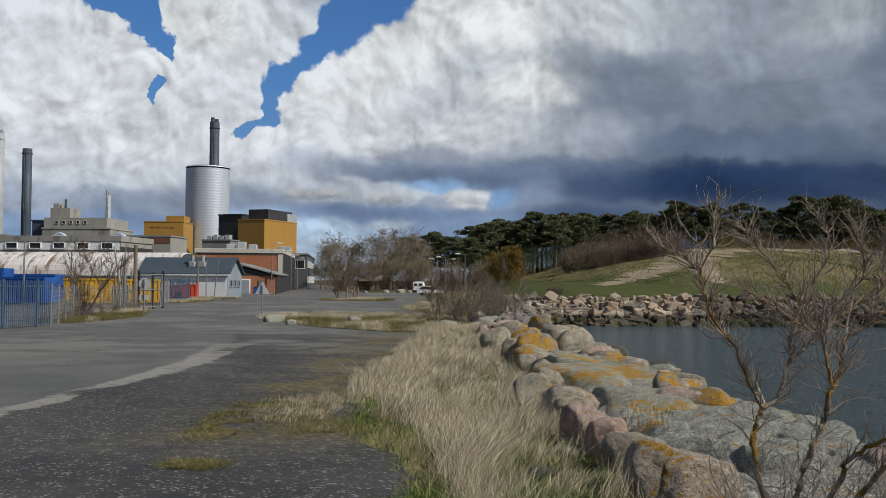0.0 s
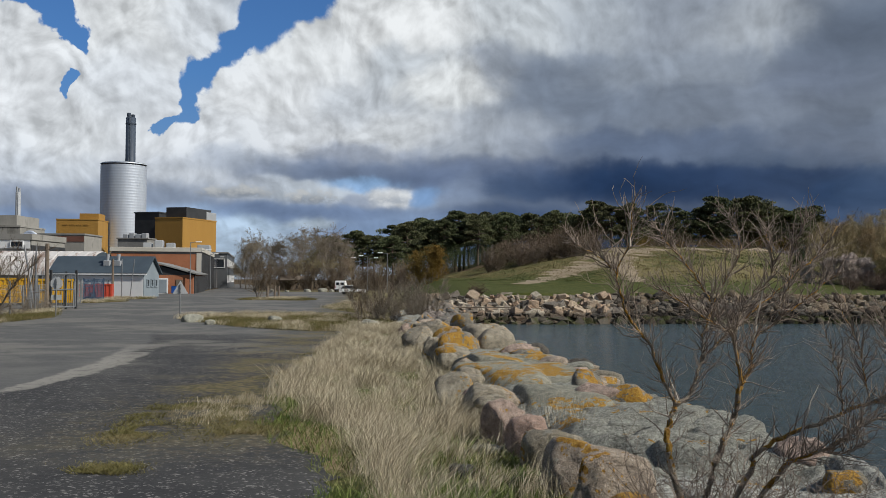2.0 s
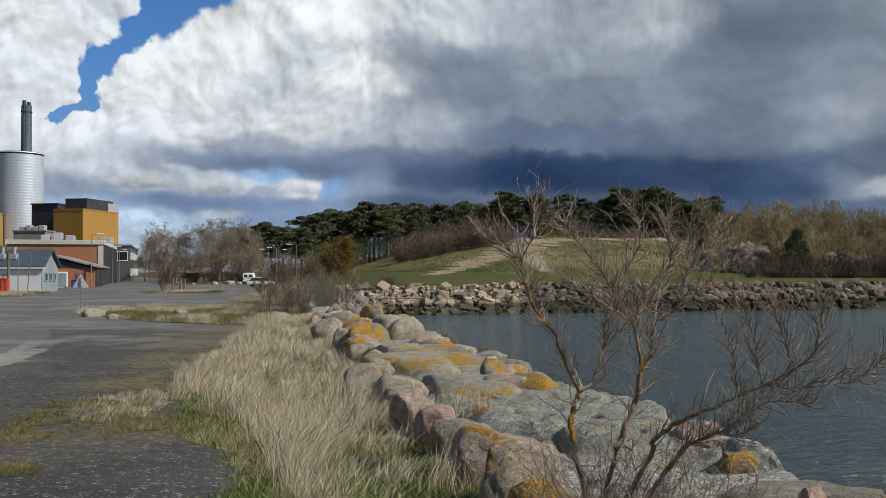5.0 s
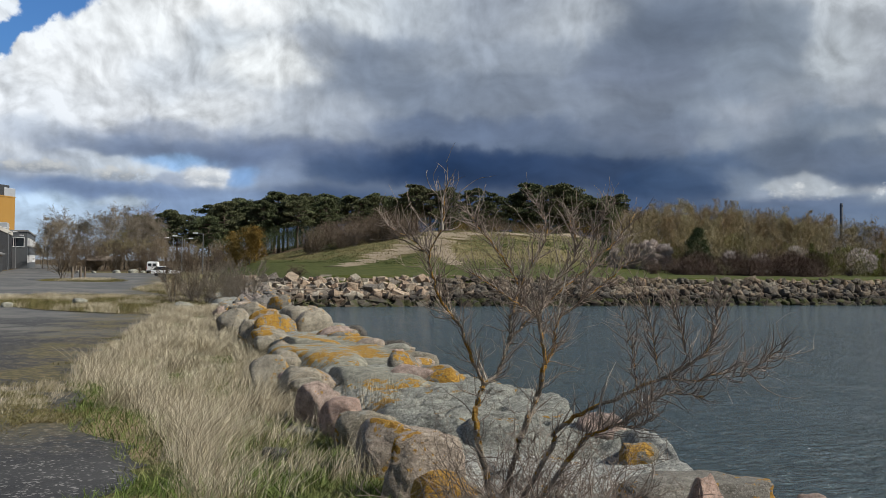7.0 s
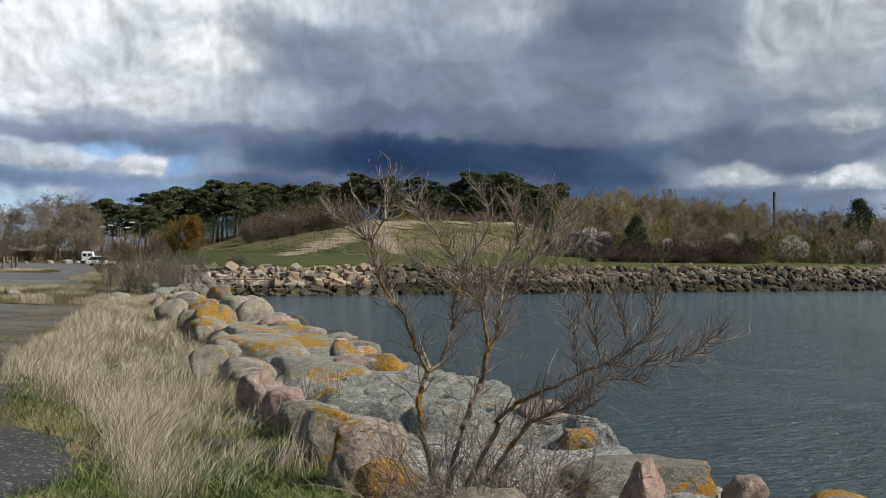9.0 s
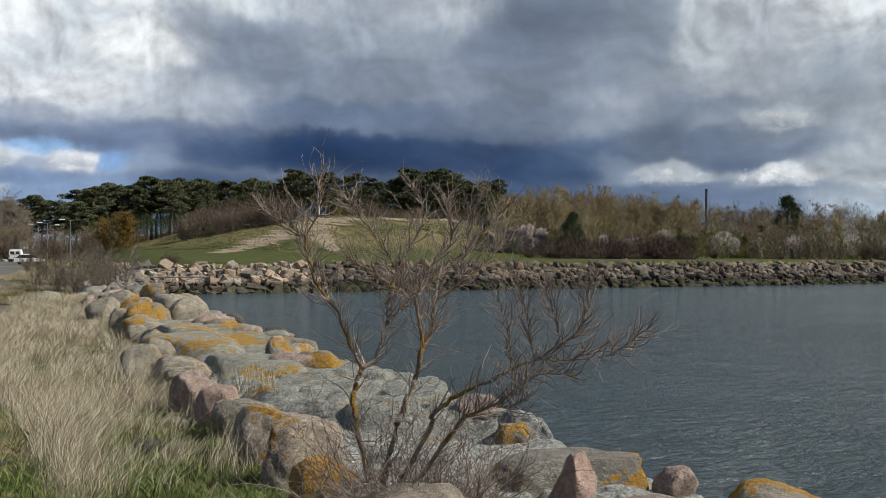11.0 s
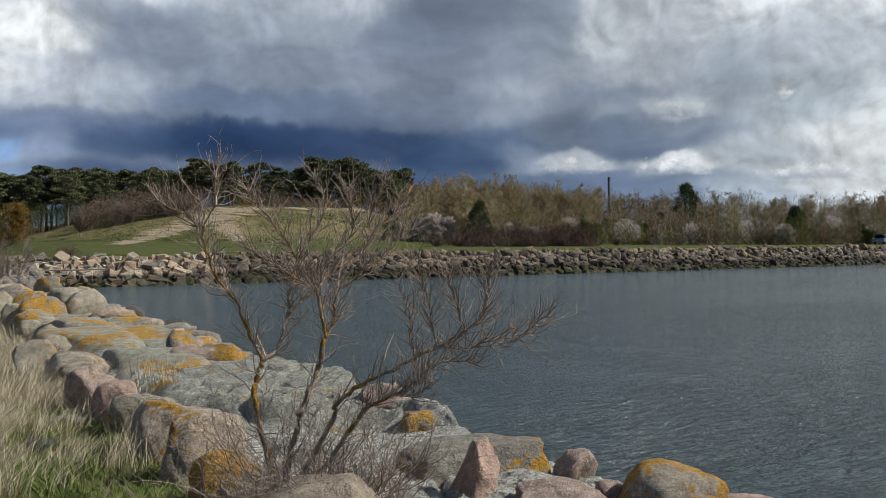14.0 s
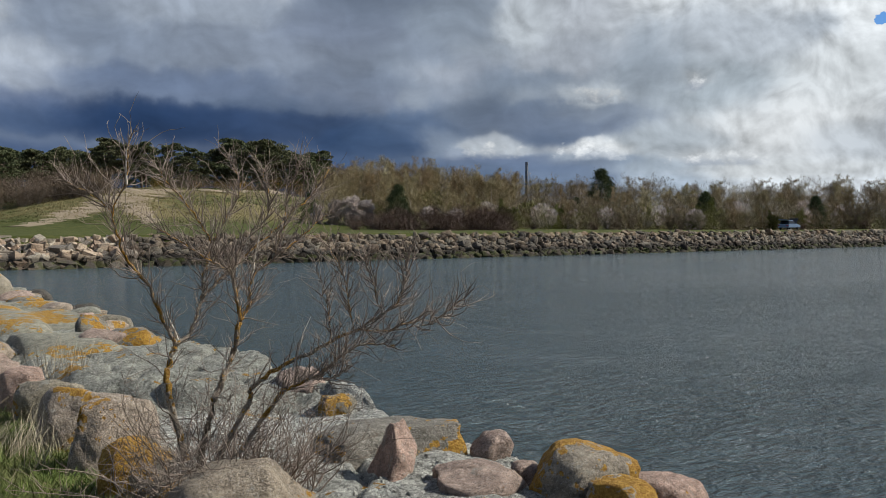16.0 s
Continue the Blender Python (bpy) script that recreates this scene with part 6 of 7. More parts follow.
brushwood(60000, 40, 27.8, 37.4, 126, 138, [(27, 0.70), (31.6, 0.72), (32.4, 0.45), (33.2, 0.68), (37.5, 0.6)], M["twig_purple"], 24, "low mounds of dark red-brown twigs", 0.8, (1.3, 2.3), (0.015, 0.035), 0.3, (0.15, 0.5))
rng = random.Random(77)
for az, d, s in ((33.4, 150, 0.62), (34.6, 146, 0.55), (35.1, 150, 0.7), (41.0, 152, 0.6), (44.4, 150, 0.66), (45.6, 156, 0.7), (50.5, 158, 0.6), (52.2, 160, 0.74), (30.0, 150, 0.8), (29.2, 152, 0.84), (31.4, 150, 0.8)):
    scatter(BIRCHES[int(az * 10) % 3], d * math.sin(radians(az)), d * math.cos(radians(az)), s, rng, "birches of the wood")
scatter(DARKS[0], 71.8, 120.8, 0.62, rng, "evergreen shrubs")
scatter(DARKS[0], 61.0, 128.0, 0.42, rng, "evergreen shrubs")
for x, y, s in ((65.5, 123.5, 0.50), (67.8, 123.0, 0.44), (63.2, 124.5, 0.42), (61.0, 125.5, 0.34), (95.0, 128.0, 0.42), (98.5, 129.0, 0.36)):
    scatter(BLOOMS[0], x, y, s, rng, "blossoming shrubs")
for az, d, s in ((43, 195, 1.05), (49, 160, 0.6), (41.5, 165, 0.5), (55, 170, 0.55)):
    scatter(DARKS[0], d * math.sin(radians(az)), d * math.cos(radians(az)), s, rng, "evergreen shrubs")
# shrubs at the corner of the bank, the sapling, the tree on the island, the tree by the fence
for i in range(10):
    x, y = rng.uniform(0.5, 4.6), rng.uniform(50, 66)
    scatter(rng.choice(SHRUBS), x, y, rng.uniform(0.8, 1.5), rng, "shrubs at the corner of the bank")
scatter(HEDGES[0], 10.9, 91.6, 0.16, rng, "shrubs on the field")
scatter(SAPLINGS[0], -0.2, 52, 0.34, rng, "saplings")
scatter(SAPLINGS[1], 0.6, 54, 0.28, rng, "saplings")
scatter(SAPLINGS[1], -12.6, 114, 0.66, rng, "saplings")
scatter(SAPLINGS[0], -21.2, 55.5, 0.66, rng, "saplings")
scatter(SAPLINGS[1], -22.6, 58.0, 0.36, rng, "saplings")
for i in range(11):
    scatter(SHRUBS[i % 2], -20.6 - 0.16 * i + rng.uniform(-0.4, 0.3), 48.5 + i * 2.0, rng.uniform(0.4, 0.7), rng, "brush along the fence")
for ob in PINES + OAKS + BROWNS + BIRCHES + OCHRES + THICKETS + GREENS + DARKS + BLOOMS + HEDGES + SHRUBS + SAPLINGS:
    for o in (*ob.children_recursive, ob):
        bpy.data.objects.remove(o)

# bare earth tracks on the hill
def track(line, width, seed):
    pts = spline([(x, y, 0) for x, y in line], 14)
    V = []
    rr = random.Random(seed)
    n = 5
    for i, p in enumerate(pts):
        d = (pts[min(i + 1, len(pts) - 1)] - pts[max(i - 1, 0)]).normalized()
        s = Vector((-d.y, d.x, 0))
        w = width[0] + (width[1] - width[0]) * i / (len(pts) - 1)
        w *= rr.uniform(0.6, 1.4)
        p = p + s * rr.uniform(-0.25, 0.25) * w
        for k in range(n):
            q = p + s * w * (k / (n - 1) - 0.5)
            V.append((q.x, q.y, float(zg(q.x, q.y)) + (0.06 if 0 < k < n - 1 else -0.02)))
    m = len(pts)
    i = (np.arange(m - 1)[:, None] * n + np.arange(n - 1)[None, :]).ravel()
    return tagged(array_mesh("dirt_track", V, np.stack([i, i + 1, i + n + 1, i + n], 1), M["path"], smooth=True), "bare brown earth track up the grassy hill", "path", kind="structure")


track([(21, 127), (27.6, 137.7), (31.5, 140.5), (37, 148), (42, 158)], (3.0, 10.0), 2)
track([(36.5, 124), (37.2, 130), (38, 136.5), (41, 150), (44.4, 161)], (2.0, 5.0), 1)
track([(37, 150), (44, 160), (51, 163), (60.4, 167), (70, 169), (76, 168)], (10.0, 3.5), 3)

# rough grass on the hill and field
q = np.random.RandomState(5)
c = np.column_stack([q.uniform(8, 100, 90000), q.uniform(100, 190, 90000)])
hz = zg(c[:, 0], c[:, 1])
patchy = value_noise(c[:, 0] * 0.09, c[:, 1] * 0.09, 61) + 0.5 * value_noise(c[:, 0] * 0.3, c[:, 1] * 0.3, 62)
for sel, mat, lo, hi, lab in (((hz > 2.6) & (patchy > -0.1), "hill_straw", 0.1, 0.32, "rough dry grass on the hill"), ((hz > 2.2) & (patchy < 0.1), "hill_green", 0.08, 0.22, "rough green grass on the hill")):
    if mat not in M:
        M[mat] = grass_material(mat, *(((0.15, 0.125, 0.055), (0.27, 0.23, 0.115), (0.21, 0.175, 0.075)) if mat == "hill_straw" else ((0.045, 0.06, 0.016), (0.085, 0.105, 0.03), (0.10, 0.095, 0.035))))
    p = c[sel]
    blades("hill_grass", p, q.uniform(lo, hi, len(p)), np.full(len(p), 0.04), (0.2, 0.0), 0.8, M[mat], 71, lab)


# ---------------------------------------------------------------- works, halls and sheds
M["steel"] = material("galvanised_steel", (0.54, 0.59, 0.665), (0.61, 0.665, 0.735), 0.25, rough=0.5, fine=3.0, contrast=0.10, bump=0.05, metal=0.6, stretch=(1, 1, 0.15))
M["dark_steel"] = material("dark_grey_paint", (0.04, 0.055, 0.08), (0.058, 0.076, 0.105), 0.3, rough=0.55, fine=4.0, contrast=0.12, bump=0.05)
M["light_steel"] = material("light_grey_paint", (0.29, 0.31, 0.33), (0.36, 0.375, 0.39), 0.3, rough=0.5, fine=4.0, contrast=0.1, bump=0.05)
M["ochre"] = material("ochre_cladding", (0.33, 0.18, 0.04), (0.38, 0.215, 0.05), 0.12, rough=0.6, fine=3.0, contrast=0.10, bump=0.1, stretch=(1, 1, 0.2))
M["brick"] = material("orange_brick", (0.29, 0.115, 0.06), (0.36, 0.15, 0.08), 0.3, rough=0.85, fine=5.0, contrast=0.25)
M["dark_brick"] = material("dark_brick", (0.13, 0.06, 0.045), (0.17, 0.08, 0.06), 0.3, fine=5.0)
M["concrete"] = material("grey_concrete", (0.24, 0.235, 0.215), (0.31, 0.30, 0.275), 0.2, rough=0.9, fine=3.0, contrast=0.16, stain=(0.17, 0.165, 0.15), stain_at=0.6, stretch=(1, 1, 0.3))
M["trim"] = material("pale_fascia", (0.42, 0.40, 0.35), (0.50, 0.48, 0.43), 0.3, fine=4.0, contrast=0.1)
M["cladding"] = material("dark_cladding", (0.03, 0.032, 0.034), (0.05, 0.052, 0.055), 0.3, rough=0.5, fine=4.0, contrast=0.2)
M["graphite"] = material("graphite_panels", (0.075, 0.082, 0.088), (0.10, 0.108, 0.115), 0.3, rough=0.5, fine=4.0, contrast=0.12)
M["slate"] = material("blue_grey_roof", (0.05, 0.068, 0.085), (0.068, 0.09, 0.11), 0.3, rough=0.55, fine=3.0, contrast=0.12)
M["white"] = material("white_paint", (0.72, 0.73, 0.73), (0.8, 0.8, 0.79), 0.5, rough=0.5, fine=6.0, contrast=0.05, bump=0.05)
M["bluegrey"] = material("blue_grey_boards", (0.20, 0.24, 0.27), (0.25, 0.29, 0.32), 0.4, rough=0.6, fine=5.0, contrast=0.12)
M["rusty"] = material("weathered_tin", (0.52, 0.49, 0.46), (0.62, 0.60, 0.58), 0.25, rough=0.6, fine=2.5, contrast=0.15, stain=(0.22, 0.14, 0.10), stain_at=0.545, stretch=(1, 0.35, 0.35))
M["felt"] = material("grey_roofing", (0.19, 0.19, 0.185), (0.25, 0.25, 0.24), 0.3, fine=4.0)
M["glass"] = material("dark_window_glass", (0.015, 0.02, 0.025), (0.025, 0.03, 0.035), 0.5, rough=0.12, fine=4.0, contrast=0.1, bump=0.0, spec=0.6)
M["blue"] = material("blue_container_paint", (0.012, 0.075, 0.30), (0.02, 0.10, 0.36), 0.5, rough=0.5, fine=6.0, stain=(0.10, 0.08, 0.07), stain_at=0.68)
M["yellow"] = material("yellow_container_paint", (0.50, 0.28, 0.012), (0.58, 0.33, 0.02), 0.5, rough=0.5, fine=6.0, stain=(0.2, 0.10, 0.04), stain_at=0.66)
M["red"] = material("red_skip_paint", (0.42, 0.055, 0.03), (0.50, 0.08, 0.045), 0.5, rough=0.5, fine=6.0, stain=(0.16, 0.06, 0.04), stain_at=0.64)
M["zinc"] = material("galvanised_fence", (0.19, 0.205, 0.215), (0.26, 0.27, 0.28), 1.0, rough=0.5, fine=12.0, contrast=0.15, metal=0.4, bump=0.05)
M["timber"] = material("weathered_post", (0.13, 0.10, 0.075), (0.20, 0.165, 0.13), 1.0, fine=12.0, stretch=(1, 1, 0.2))
M["tyre"] = material("rubber", (0.02, 0.02, 0.02), (0.03, 0.03, 0.03), 3.0, rough=0.8)


def lathe(profile, sides, closed_top=True):
    bm = bmesh.new()
    rings = [[bm.verts.new((r * math.cos(k * math.tau / sides), r * math.sin(k * math.tau / sides), z)) for k in range(sides)] for r, z in profile]
    for a, b in zip(rings, rings[1:]):
        for k in range(sides):
            bm.faces.new((a[k], a[(k + 1) % sides], b[(k + 1) % sides], b[k]))
    if closed_top:
        bm.faces.new(rings[-1])
    return bm


def silo(x, y, r, h):
    s = thing("silo", (x, y, 0), "tall round silo of ribbed bright steel", "silo")
    prof = []
    n = 44
    for i in range(n):
        z0, dz = h * i / n, h / n
        prof += [(r, z0), (r + 0.012, z0 + dz * 0.10), (r + 0.012, z0 + dz * 0.22), (r, z0 + dz * 0.34)]
    part("wall", lathe(prof, 96, False), M["steel"], s, smooth=True)
    part("roof", lathe([(r + 0.05, h - 0.1), (r + 0.05, h + 0.1), (r * 0.7, h + 0.55), (r * 0.2, h + 0.8)], 56), M["steel"], s, smooth=True)
    rail = bmesh.new()
    tube(rail, [(r * 0.95 * math.cos(a), r * 0.95 * math.sin(a), h + 0.3) for a in np.linspace(0, math.tau, 40)], [0.04] * 40, 4)
    part("rail", rail, M["zinc"], s)


silo(-75.65, 302, 6.9, 37.9)


def chimney(name, x, y, z0, r, h, mat, label, flues=0, bands=2):
    c = thing(name, (x, y, z0), label, "chimney")
    part("shaft", lathe([(r * 1.06, 0), (r * 1.03, h * 0.5), (r, h)], 28), M[mat], c, smooth=True)
    for k in range(bands):
        z = h * (0.3 + 0.66 * k / max(1, bands - 1))
        part("band", lathe([(r * 1.03, z), (r * 1.1, z), (r * 1.1, z + 0.35), (r * 1.03, z + 0.35)], 28, False), M[mat], c)
    for k in range(flues):
        a = k * math.tau / max(1, flues) + 0.6
        b = bmesh.new()
        tube(b, [(r * 0.45 * math.cos(a), r * 0.45 * math.sin(a), h - 0.5), (r * 0.45 * math.cos(a), r * 0.45 * math.sin(a), h + 1.1 + 0.4 * k)], [r * 0.4, r * 0.4], 12)
        part("flue", b, M[mat], c)
    lad = bmesh.new()
    for s in (-0.2, 0.2):
        tube(lad, [(s, -r * 1.08, 0.5), (s, -r * 1.05, h)], [0.035, 0.035], 4)
    part("ladder", lad, M["zinc"], c)
    return c


chimney("chimney", -75.9, 311, 0, 1.55, 54.2, "dark_steel", "tall dark grey steel chimney behind the silo", 2, 3)
chimney("chimney", -115.2, 260, 0, 1.25, 38.0, "dark_steel", "dark blue-grey steel chimney", 0, 2)
chimney("chimney", -113.4, 240, 0, 1.1, 39.0, "light_steel", "pale grey steel chimney with two flues", 2, 2)
chimney("chimney", -99.7, 280, 0, 0.72, 27.0, "light_steel", "slim pale grey chimney above the works roofs", 2, 1)
chimney("chimney", -92.6, 231, 17, 0.28, 4.6, "dark_steel", "thin black flue pipe on the roof", 0, 1)
chimney("chimney", 311, 391, 0, 0.75, 34.3, "dark_steel", "far slim dark chimney above the wood", 0, 2)


def windows_on(parent, m, xs, z0, z1, w, frame="trim", depth=0.14, mullion=True):
    """Windows in the wall y=0 of the frame m, facing -y: a frame, a pane and a sill each."""
    for x in xs:
        f = bmesh.new()
        for a in ((x - w / 2, z0, x - w / 2 + 0.12, z1), (x + w / 2 - 0.12, z0, x + w / 2, z1), (x - w / 2 + 0.12, z1 - 0.12, x + w / 2 - 0.12, z1), (x - w / 2 + 0.12, z0, x + w / 2 - 0.12, z0 + 0.12)):
            box(f, a[0], -depth, a[1], a[2], 0.02, a[3], m)
        if mullion:
            box(f, x - 0.05, -depth * 0.8, z0 + 0.12, x + 0.05, 0.02, z1 - 0.12, m)
        win = part("window", f, M[frame], parent)
        part("pane", boxed(x - w / 2 + 0.12, -0.04, z0 + 0.12, x + w / 2 - 0.12, 0.02, z1 - 0.12, m=m), M["glass"], win)


def ribs_on(parent, m, x0, x1, z0, z1, step, mat, name="rib", proud=0.06, width=0.12):
    x = x0 + step / 2
    while x < x1:
        part(name, boxed(x - width / 2, -proud, z0, x + width / 2, 0.0, z1, m=m), M[mat], parent)
        x += step


def block(name, corner, rz, w, d, h, wall, roof, label, z0=0.0, eaves=0.25):
    """A flat-roofed building: local x along the front, y to the back, from its front left corner."""
    b = thing(name, (*corner, z0), label, "building", rz=rz)
    part("wall", boxed(0, 0, -0.1, w, d, h), M[wall], b)
    part("roof", boxed(-eaves, -eaves, h, w + eaves, d + eaves, h + 0.35), M[roof], b)
    return b


I4 = Matrix.Identity(4)


def side(w):
    """The frame of a block's right-hand wall."""
    return Matrix.Translation((w, 0, 0)) @ Matrix.Rotation(math.pi / 2, 4, "Z")


# ochre boiler halls
b = block("boiler_hall", (-59.5, 273.1), -20.0, 8.75, 19.0, 19.3, "ochre", "ochre", "ochre clad boiler hall with a dark plant room", eaves=0.1)
part("plant_room", boxed(1.6, 3, 19.6, 8.2, 17, 22.7, bevel=0.1), M["cladding"], b)
part("air_unit", boxed(5.5, 14, 19.6, 8.4, 19.8, 22.0, bevel=0.1), M["light_steel"], b)
block("stair_tower", (-67.5, 283), -20.0, 8.0, 8.0, 21.4, "cladding", "cladding", "dark clad stair tower beside the silo")
p = block("pump_house", (-68.5, 268), -10.0, 8.5, 6.0, 13.2, "felt", "felt", "grey pump house with roof plant")
for i in range(4):
    part("roof_unit", boxed(1.0 + i * 1.8, 1, 13.5, 2.4 + i * 1.8, 3, 14.6 + 0.3 * (i % 2), bevel=0.08), M["light_steel"], p)
b = block("boiler_hall", (-90.2, 284), 0.0, 11.9, 11.0, 19.3, "ochre", "ochre", "ochre clad boiler hall with high slit windows", eaves=0.1)
ribs_on(b, I4, 0, 11.9, 0, 19.2, 1.5, "ochre", "panel_joint", 0.02, 0.06)
windows_on(b, I4, (2.6, 4.6, 6.6, 8.6), 17.7, 18.05, 1.3, "ochre", mullion=False)
part("roof_housing", boxed(6.0, 2, 19.65, 11.5, 9, 21.4), M["ochre"], b)

# brick hall along the road, pale fascia, dark cladding to the road
b = block("brick_hall", (-48.0, 183.3), 6.1, 16.5, 46.0, 7.1, "brick", "felt", "orange brick hall with pale fascia", eaves=0.0)
part("fascia", boxed(-0.3, -0.3, 7.45, 16.8, 46.3, 8.3, bevel=0.05), M["trim"], b)
part("corner_pier", boxed(15.7, -0.12, 0, 16.75, -0.003, 7.4), M["trim"], b)
ribs_on(b, side(16.5), 1.0, 45, 0, 7.3, 2.0, "cladding", "dark_panel", 0.25, 1.6)
for i in range(3):
    part("roof_vent", boxed(5 + 2.2 * i, 6, 8.0, 6.6 + 2.2 * i, 9, 9.4 + 0.5 * (i == 1), bevel=0.1), M["light_steel"], b)

# low brick annex with a lean-to roof
a = thing("annex", (-33.0, 150.0, 0), "low brick annex with a grey lean-to roof", "building", rz=6.1)
part("wall", boxed(0, 0, -0.1, 6.2, 30, 2.9), M["brick"], a)
gb = bmesh.new()
vs = [gb.verts.new(v) for v in ((0, 0, 2.9), (6.2, 0, 2.9), (0, 0, 4.6), (0, 30, 2.9), (6.2, 30, 2.9), (0, 30, 4.6))]
for f in ((0, 1, 2), (5, 4, 3), (0, 2, 5, 3), (1, 4, 5, 2), (0, 3, 4, 1)):
    gb.faces.new([vs[i] for i in f])
part("gable", gb, M["cladding"], a)
part("roof", boxed(-0.3, -0.5, 0, 6.9, 30.5, 0.22, m=Matrix.Translation((0, 0, 4.85)) @ Matrix.Rotation(radians(15.5), 4, "Y")), M["felt"], a)
d = part("door", boxed(0.4, -0.12, 0, 2.4, -0.01, 2.4), M["white"], a, "white roller door")
part("door_panel", boxed(0.6, -0.16, 0.1, 2.2, -0.121, 2.2), M["bluegrey"], d)
part("door", boxed(3.6, -0.1, 0, 4.6, -0.01, 2.2), M["timber"], a, "brown timber door")
ribs_on(a, side(6.2), 0.8, 29, 0, 2.8, 3.0, "cladding", "dark_panel", 0.2, 2.2)

# grey office beyond
b = block("office", (-42.5, 236), 6.1, 8.5, 60.0, 8.6, "graphite", "felt", "dark grey office block with ribbon windows")
windows_on(b, side(8.5), (4, 11, 18, 25, 32, 39, 46, 53), 5.3, 7.2, 5.4, "white")
windows_on(b, side(8.5), (4, 11, 18, 25, 32, 39, 46, 53), 1.4, 3.2, 5.4, "white")
windows_on(b, I4, (5.6,), 5.0, 7.3, 4.6, "white")
part("entrance", boxed(2.5, -2.0, 0, 4.5, -0.01, 4.0), M["brick"], b, "orange brick porch")
part("roof_plant", boxed(1, 4, 9.0, 4, 12, 10.8, bevel=0.1), M["light_steel"], b)

# blue-grey house with a pitched roof
h = thing("workshop", (-39.4, 122.2, 0), "blue-grey workshop with pitched dark roof", "building", rz=-8.0)
part("wall", boxed(0, 0, -0.1, 12.0, 5.2, 3.0), M["bluegrey"], h)
gb = bmesh.new()
vs = [gb.verts.new(v) for v in ((0, 0, 3.0), (0, 5.2, 3.0), (0, 2.6, 5.0), (12, 0, 3.0), (12, 5.2, 3.0), (12, 2.6, 5.0))]
for f in ((0, 2, 1), (3, 4, 5), (0, 3, 5, 2), (1, 2, 5, 4), (0, 1, 4, 3)):
    gb.faces.new([vs[i] for i in f])
part("gable", gb, M["bluegrey"], h)
for sgn in (0, 1):
    m = Matrix.Translation((0, 2.6, 5.1)) @ Matrix.Rotation(radians(37.5) * (1 if sgn == 0 else -1), 4, "X")
    part("roof", boxed(-0.3, -3.5 if sgn == 0 else 0.0, -0.05, 12.4, 0.0 if sgn == 0 else 3.5, 0.1, m=m), M["slate"], h)
part("front_cladding", boxed(0.0, -0.06, 0, 11.9, -0.005, 2.7), M["white"], h, "white boarded front")
part("eave_board", boxed(-0.3, -0.35, 2.78, 12.4, -0.2, 2.95), M["white"], h)
windows_on(h, side(12.0), (1.2, 2.6, 4.0), 1.3, 2.3, 0.8, "bluegrey", mullion=False)
windows_on(h, I4, (1.5, 3.5, 5.5, 7.5), 1.2, 2.2, 1.4, "bluegrey")
for x in (6.4, 7.8):
    v = part("roof_vent", boxed(x, 0.8, 3.9, x + 0.8, 1.7, 4.6, bevel=0.05), M["light_steel"], h)
    part("cowl", tubed([(x + 0.4, 1.25, 4.6), (x + 0.4, 1.25, 5.4)], [0.18, 0.25], 10), M["light_steel"], v)

# barrel-roofed tin shed
s = thing("tin_shed", (-79.0, 149.0, 0), "long shed with rusty white barrel roof", "building", rz=-3.0)
part("wall", boxed(0, 0.3, -0.1, 37.5, 11.7, 2.9), M["concrete"], s)
for i in range(25):
    x0, n = i * 1.5, 14
    arc = bmesh.new()
    ring = [[arc.verts.new((x, 6 - 6.2 * math.cos(math.pi * k / n), 2.75 + r * math.sin(math.pi * k / n))) for k in range(n + 1)] for x, r in ((x0, 3.72), (x0 + 0.2, 3.84), (x0 + 1.3, 3.84), (x0 + 1.5, 3.72))]
    for a0, a1 in zip(ring, ring[1:]):
        for k in range(n):
            arc.faces.new((a0[k], a1[k], a1[k + 1], a0[k + 1]))
    part("roof_sheet", arc, M["rusty"], s)
end = bmesh.new()
end.faces.new([end.verts.new((37.5, 6 - 6.1 * math.cos(math.pi * k / 14), 2.75 + 3.7 * math.sin(math.pi * k / 14))) for k in range(15)])
part("end_wall", end, M["slate"], s)

# long grey block behind it, with a ribbon of windows under the parapet
b = block("store_block", (-100.0, 176.0), -6.0, 41.5, 14.0, 9.6, "concrete", "felt", "long grey concrete store with ribbon windows", eaves=0.0)
part("parapet", boxed(-0.2, -0.2, 9.05, 41.7, 14.2, 10.1), M["concrete"], b)
part("window_band", boxed(0.2, -0.08, 7.5, 41.3, -0.003, 9.0), M["white"], b, "white window band")
windows_on(b, Matrix.Translation((0, -0.09, 0)), [2.2 + 4.6 * i for i in range(9)], 7.7, 8.85, 2.3, "white", 0.2, False)
# Thin dark sheet over the right-hand wall, up to 8.1 m.
part("side_cladding", boxed(41.5, 0, 0, 41.62, 14, 8.1), M["cladding"], b)
# concrete works with portholes and a roof tower
b = block("works", (-97.5, 229), -4.0, 17.0, 14.0, 14.2, "concrete", "concrete", "grey concrete works with small square windows", eaves=0.15)
part("upper_storey", boxed(0.2, 0.4, 14.6, 16.0, 13, 17.0), M["concrete"], b)
windows_on(b, Matrix.Translation((0, 0.4, 0)), (3.4, 5.2, 7.0, 8.8, 10.6), 15.4, 16.3, 0.9, "trim", mullion=False)
part("roof_tower", boxed(1.0, 2, 17.0, 5.9, 8, 19.5), M["concrete"], b)
part("roof_tower", boxed(1.5, 2.5, 19.5, 3.0, 6, 20.6), M["concrete"], b)
b = block("works_annex", (-80.8, 232), -4.0, 14.0, 12.0, 12.6, "concrete", "felt", "lower concrete wing with a dark brick base", eaves=0.2)
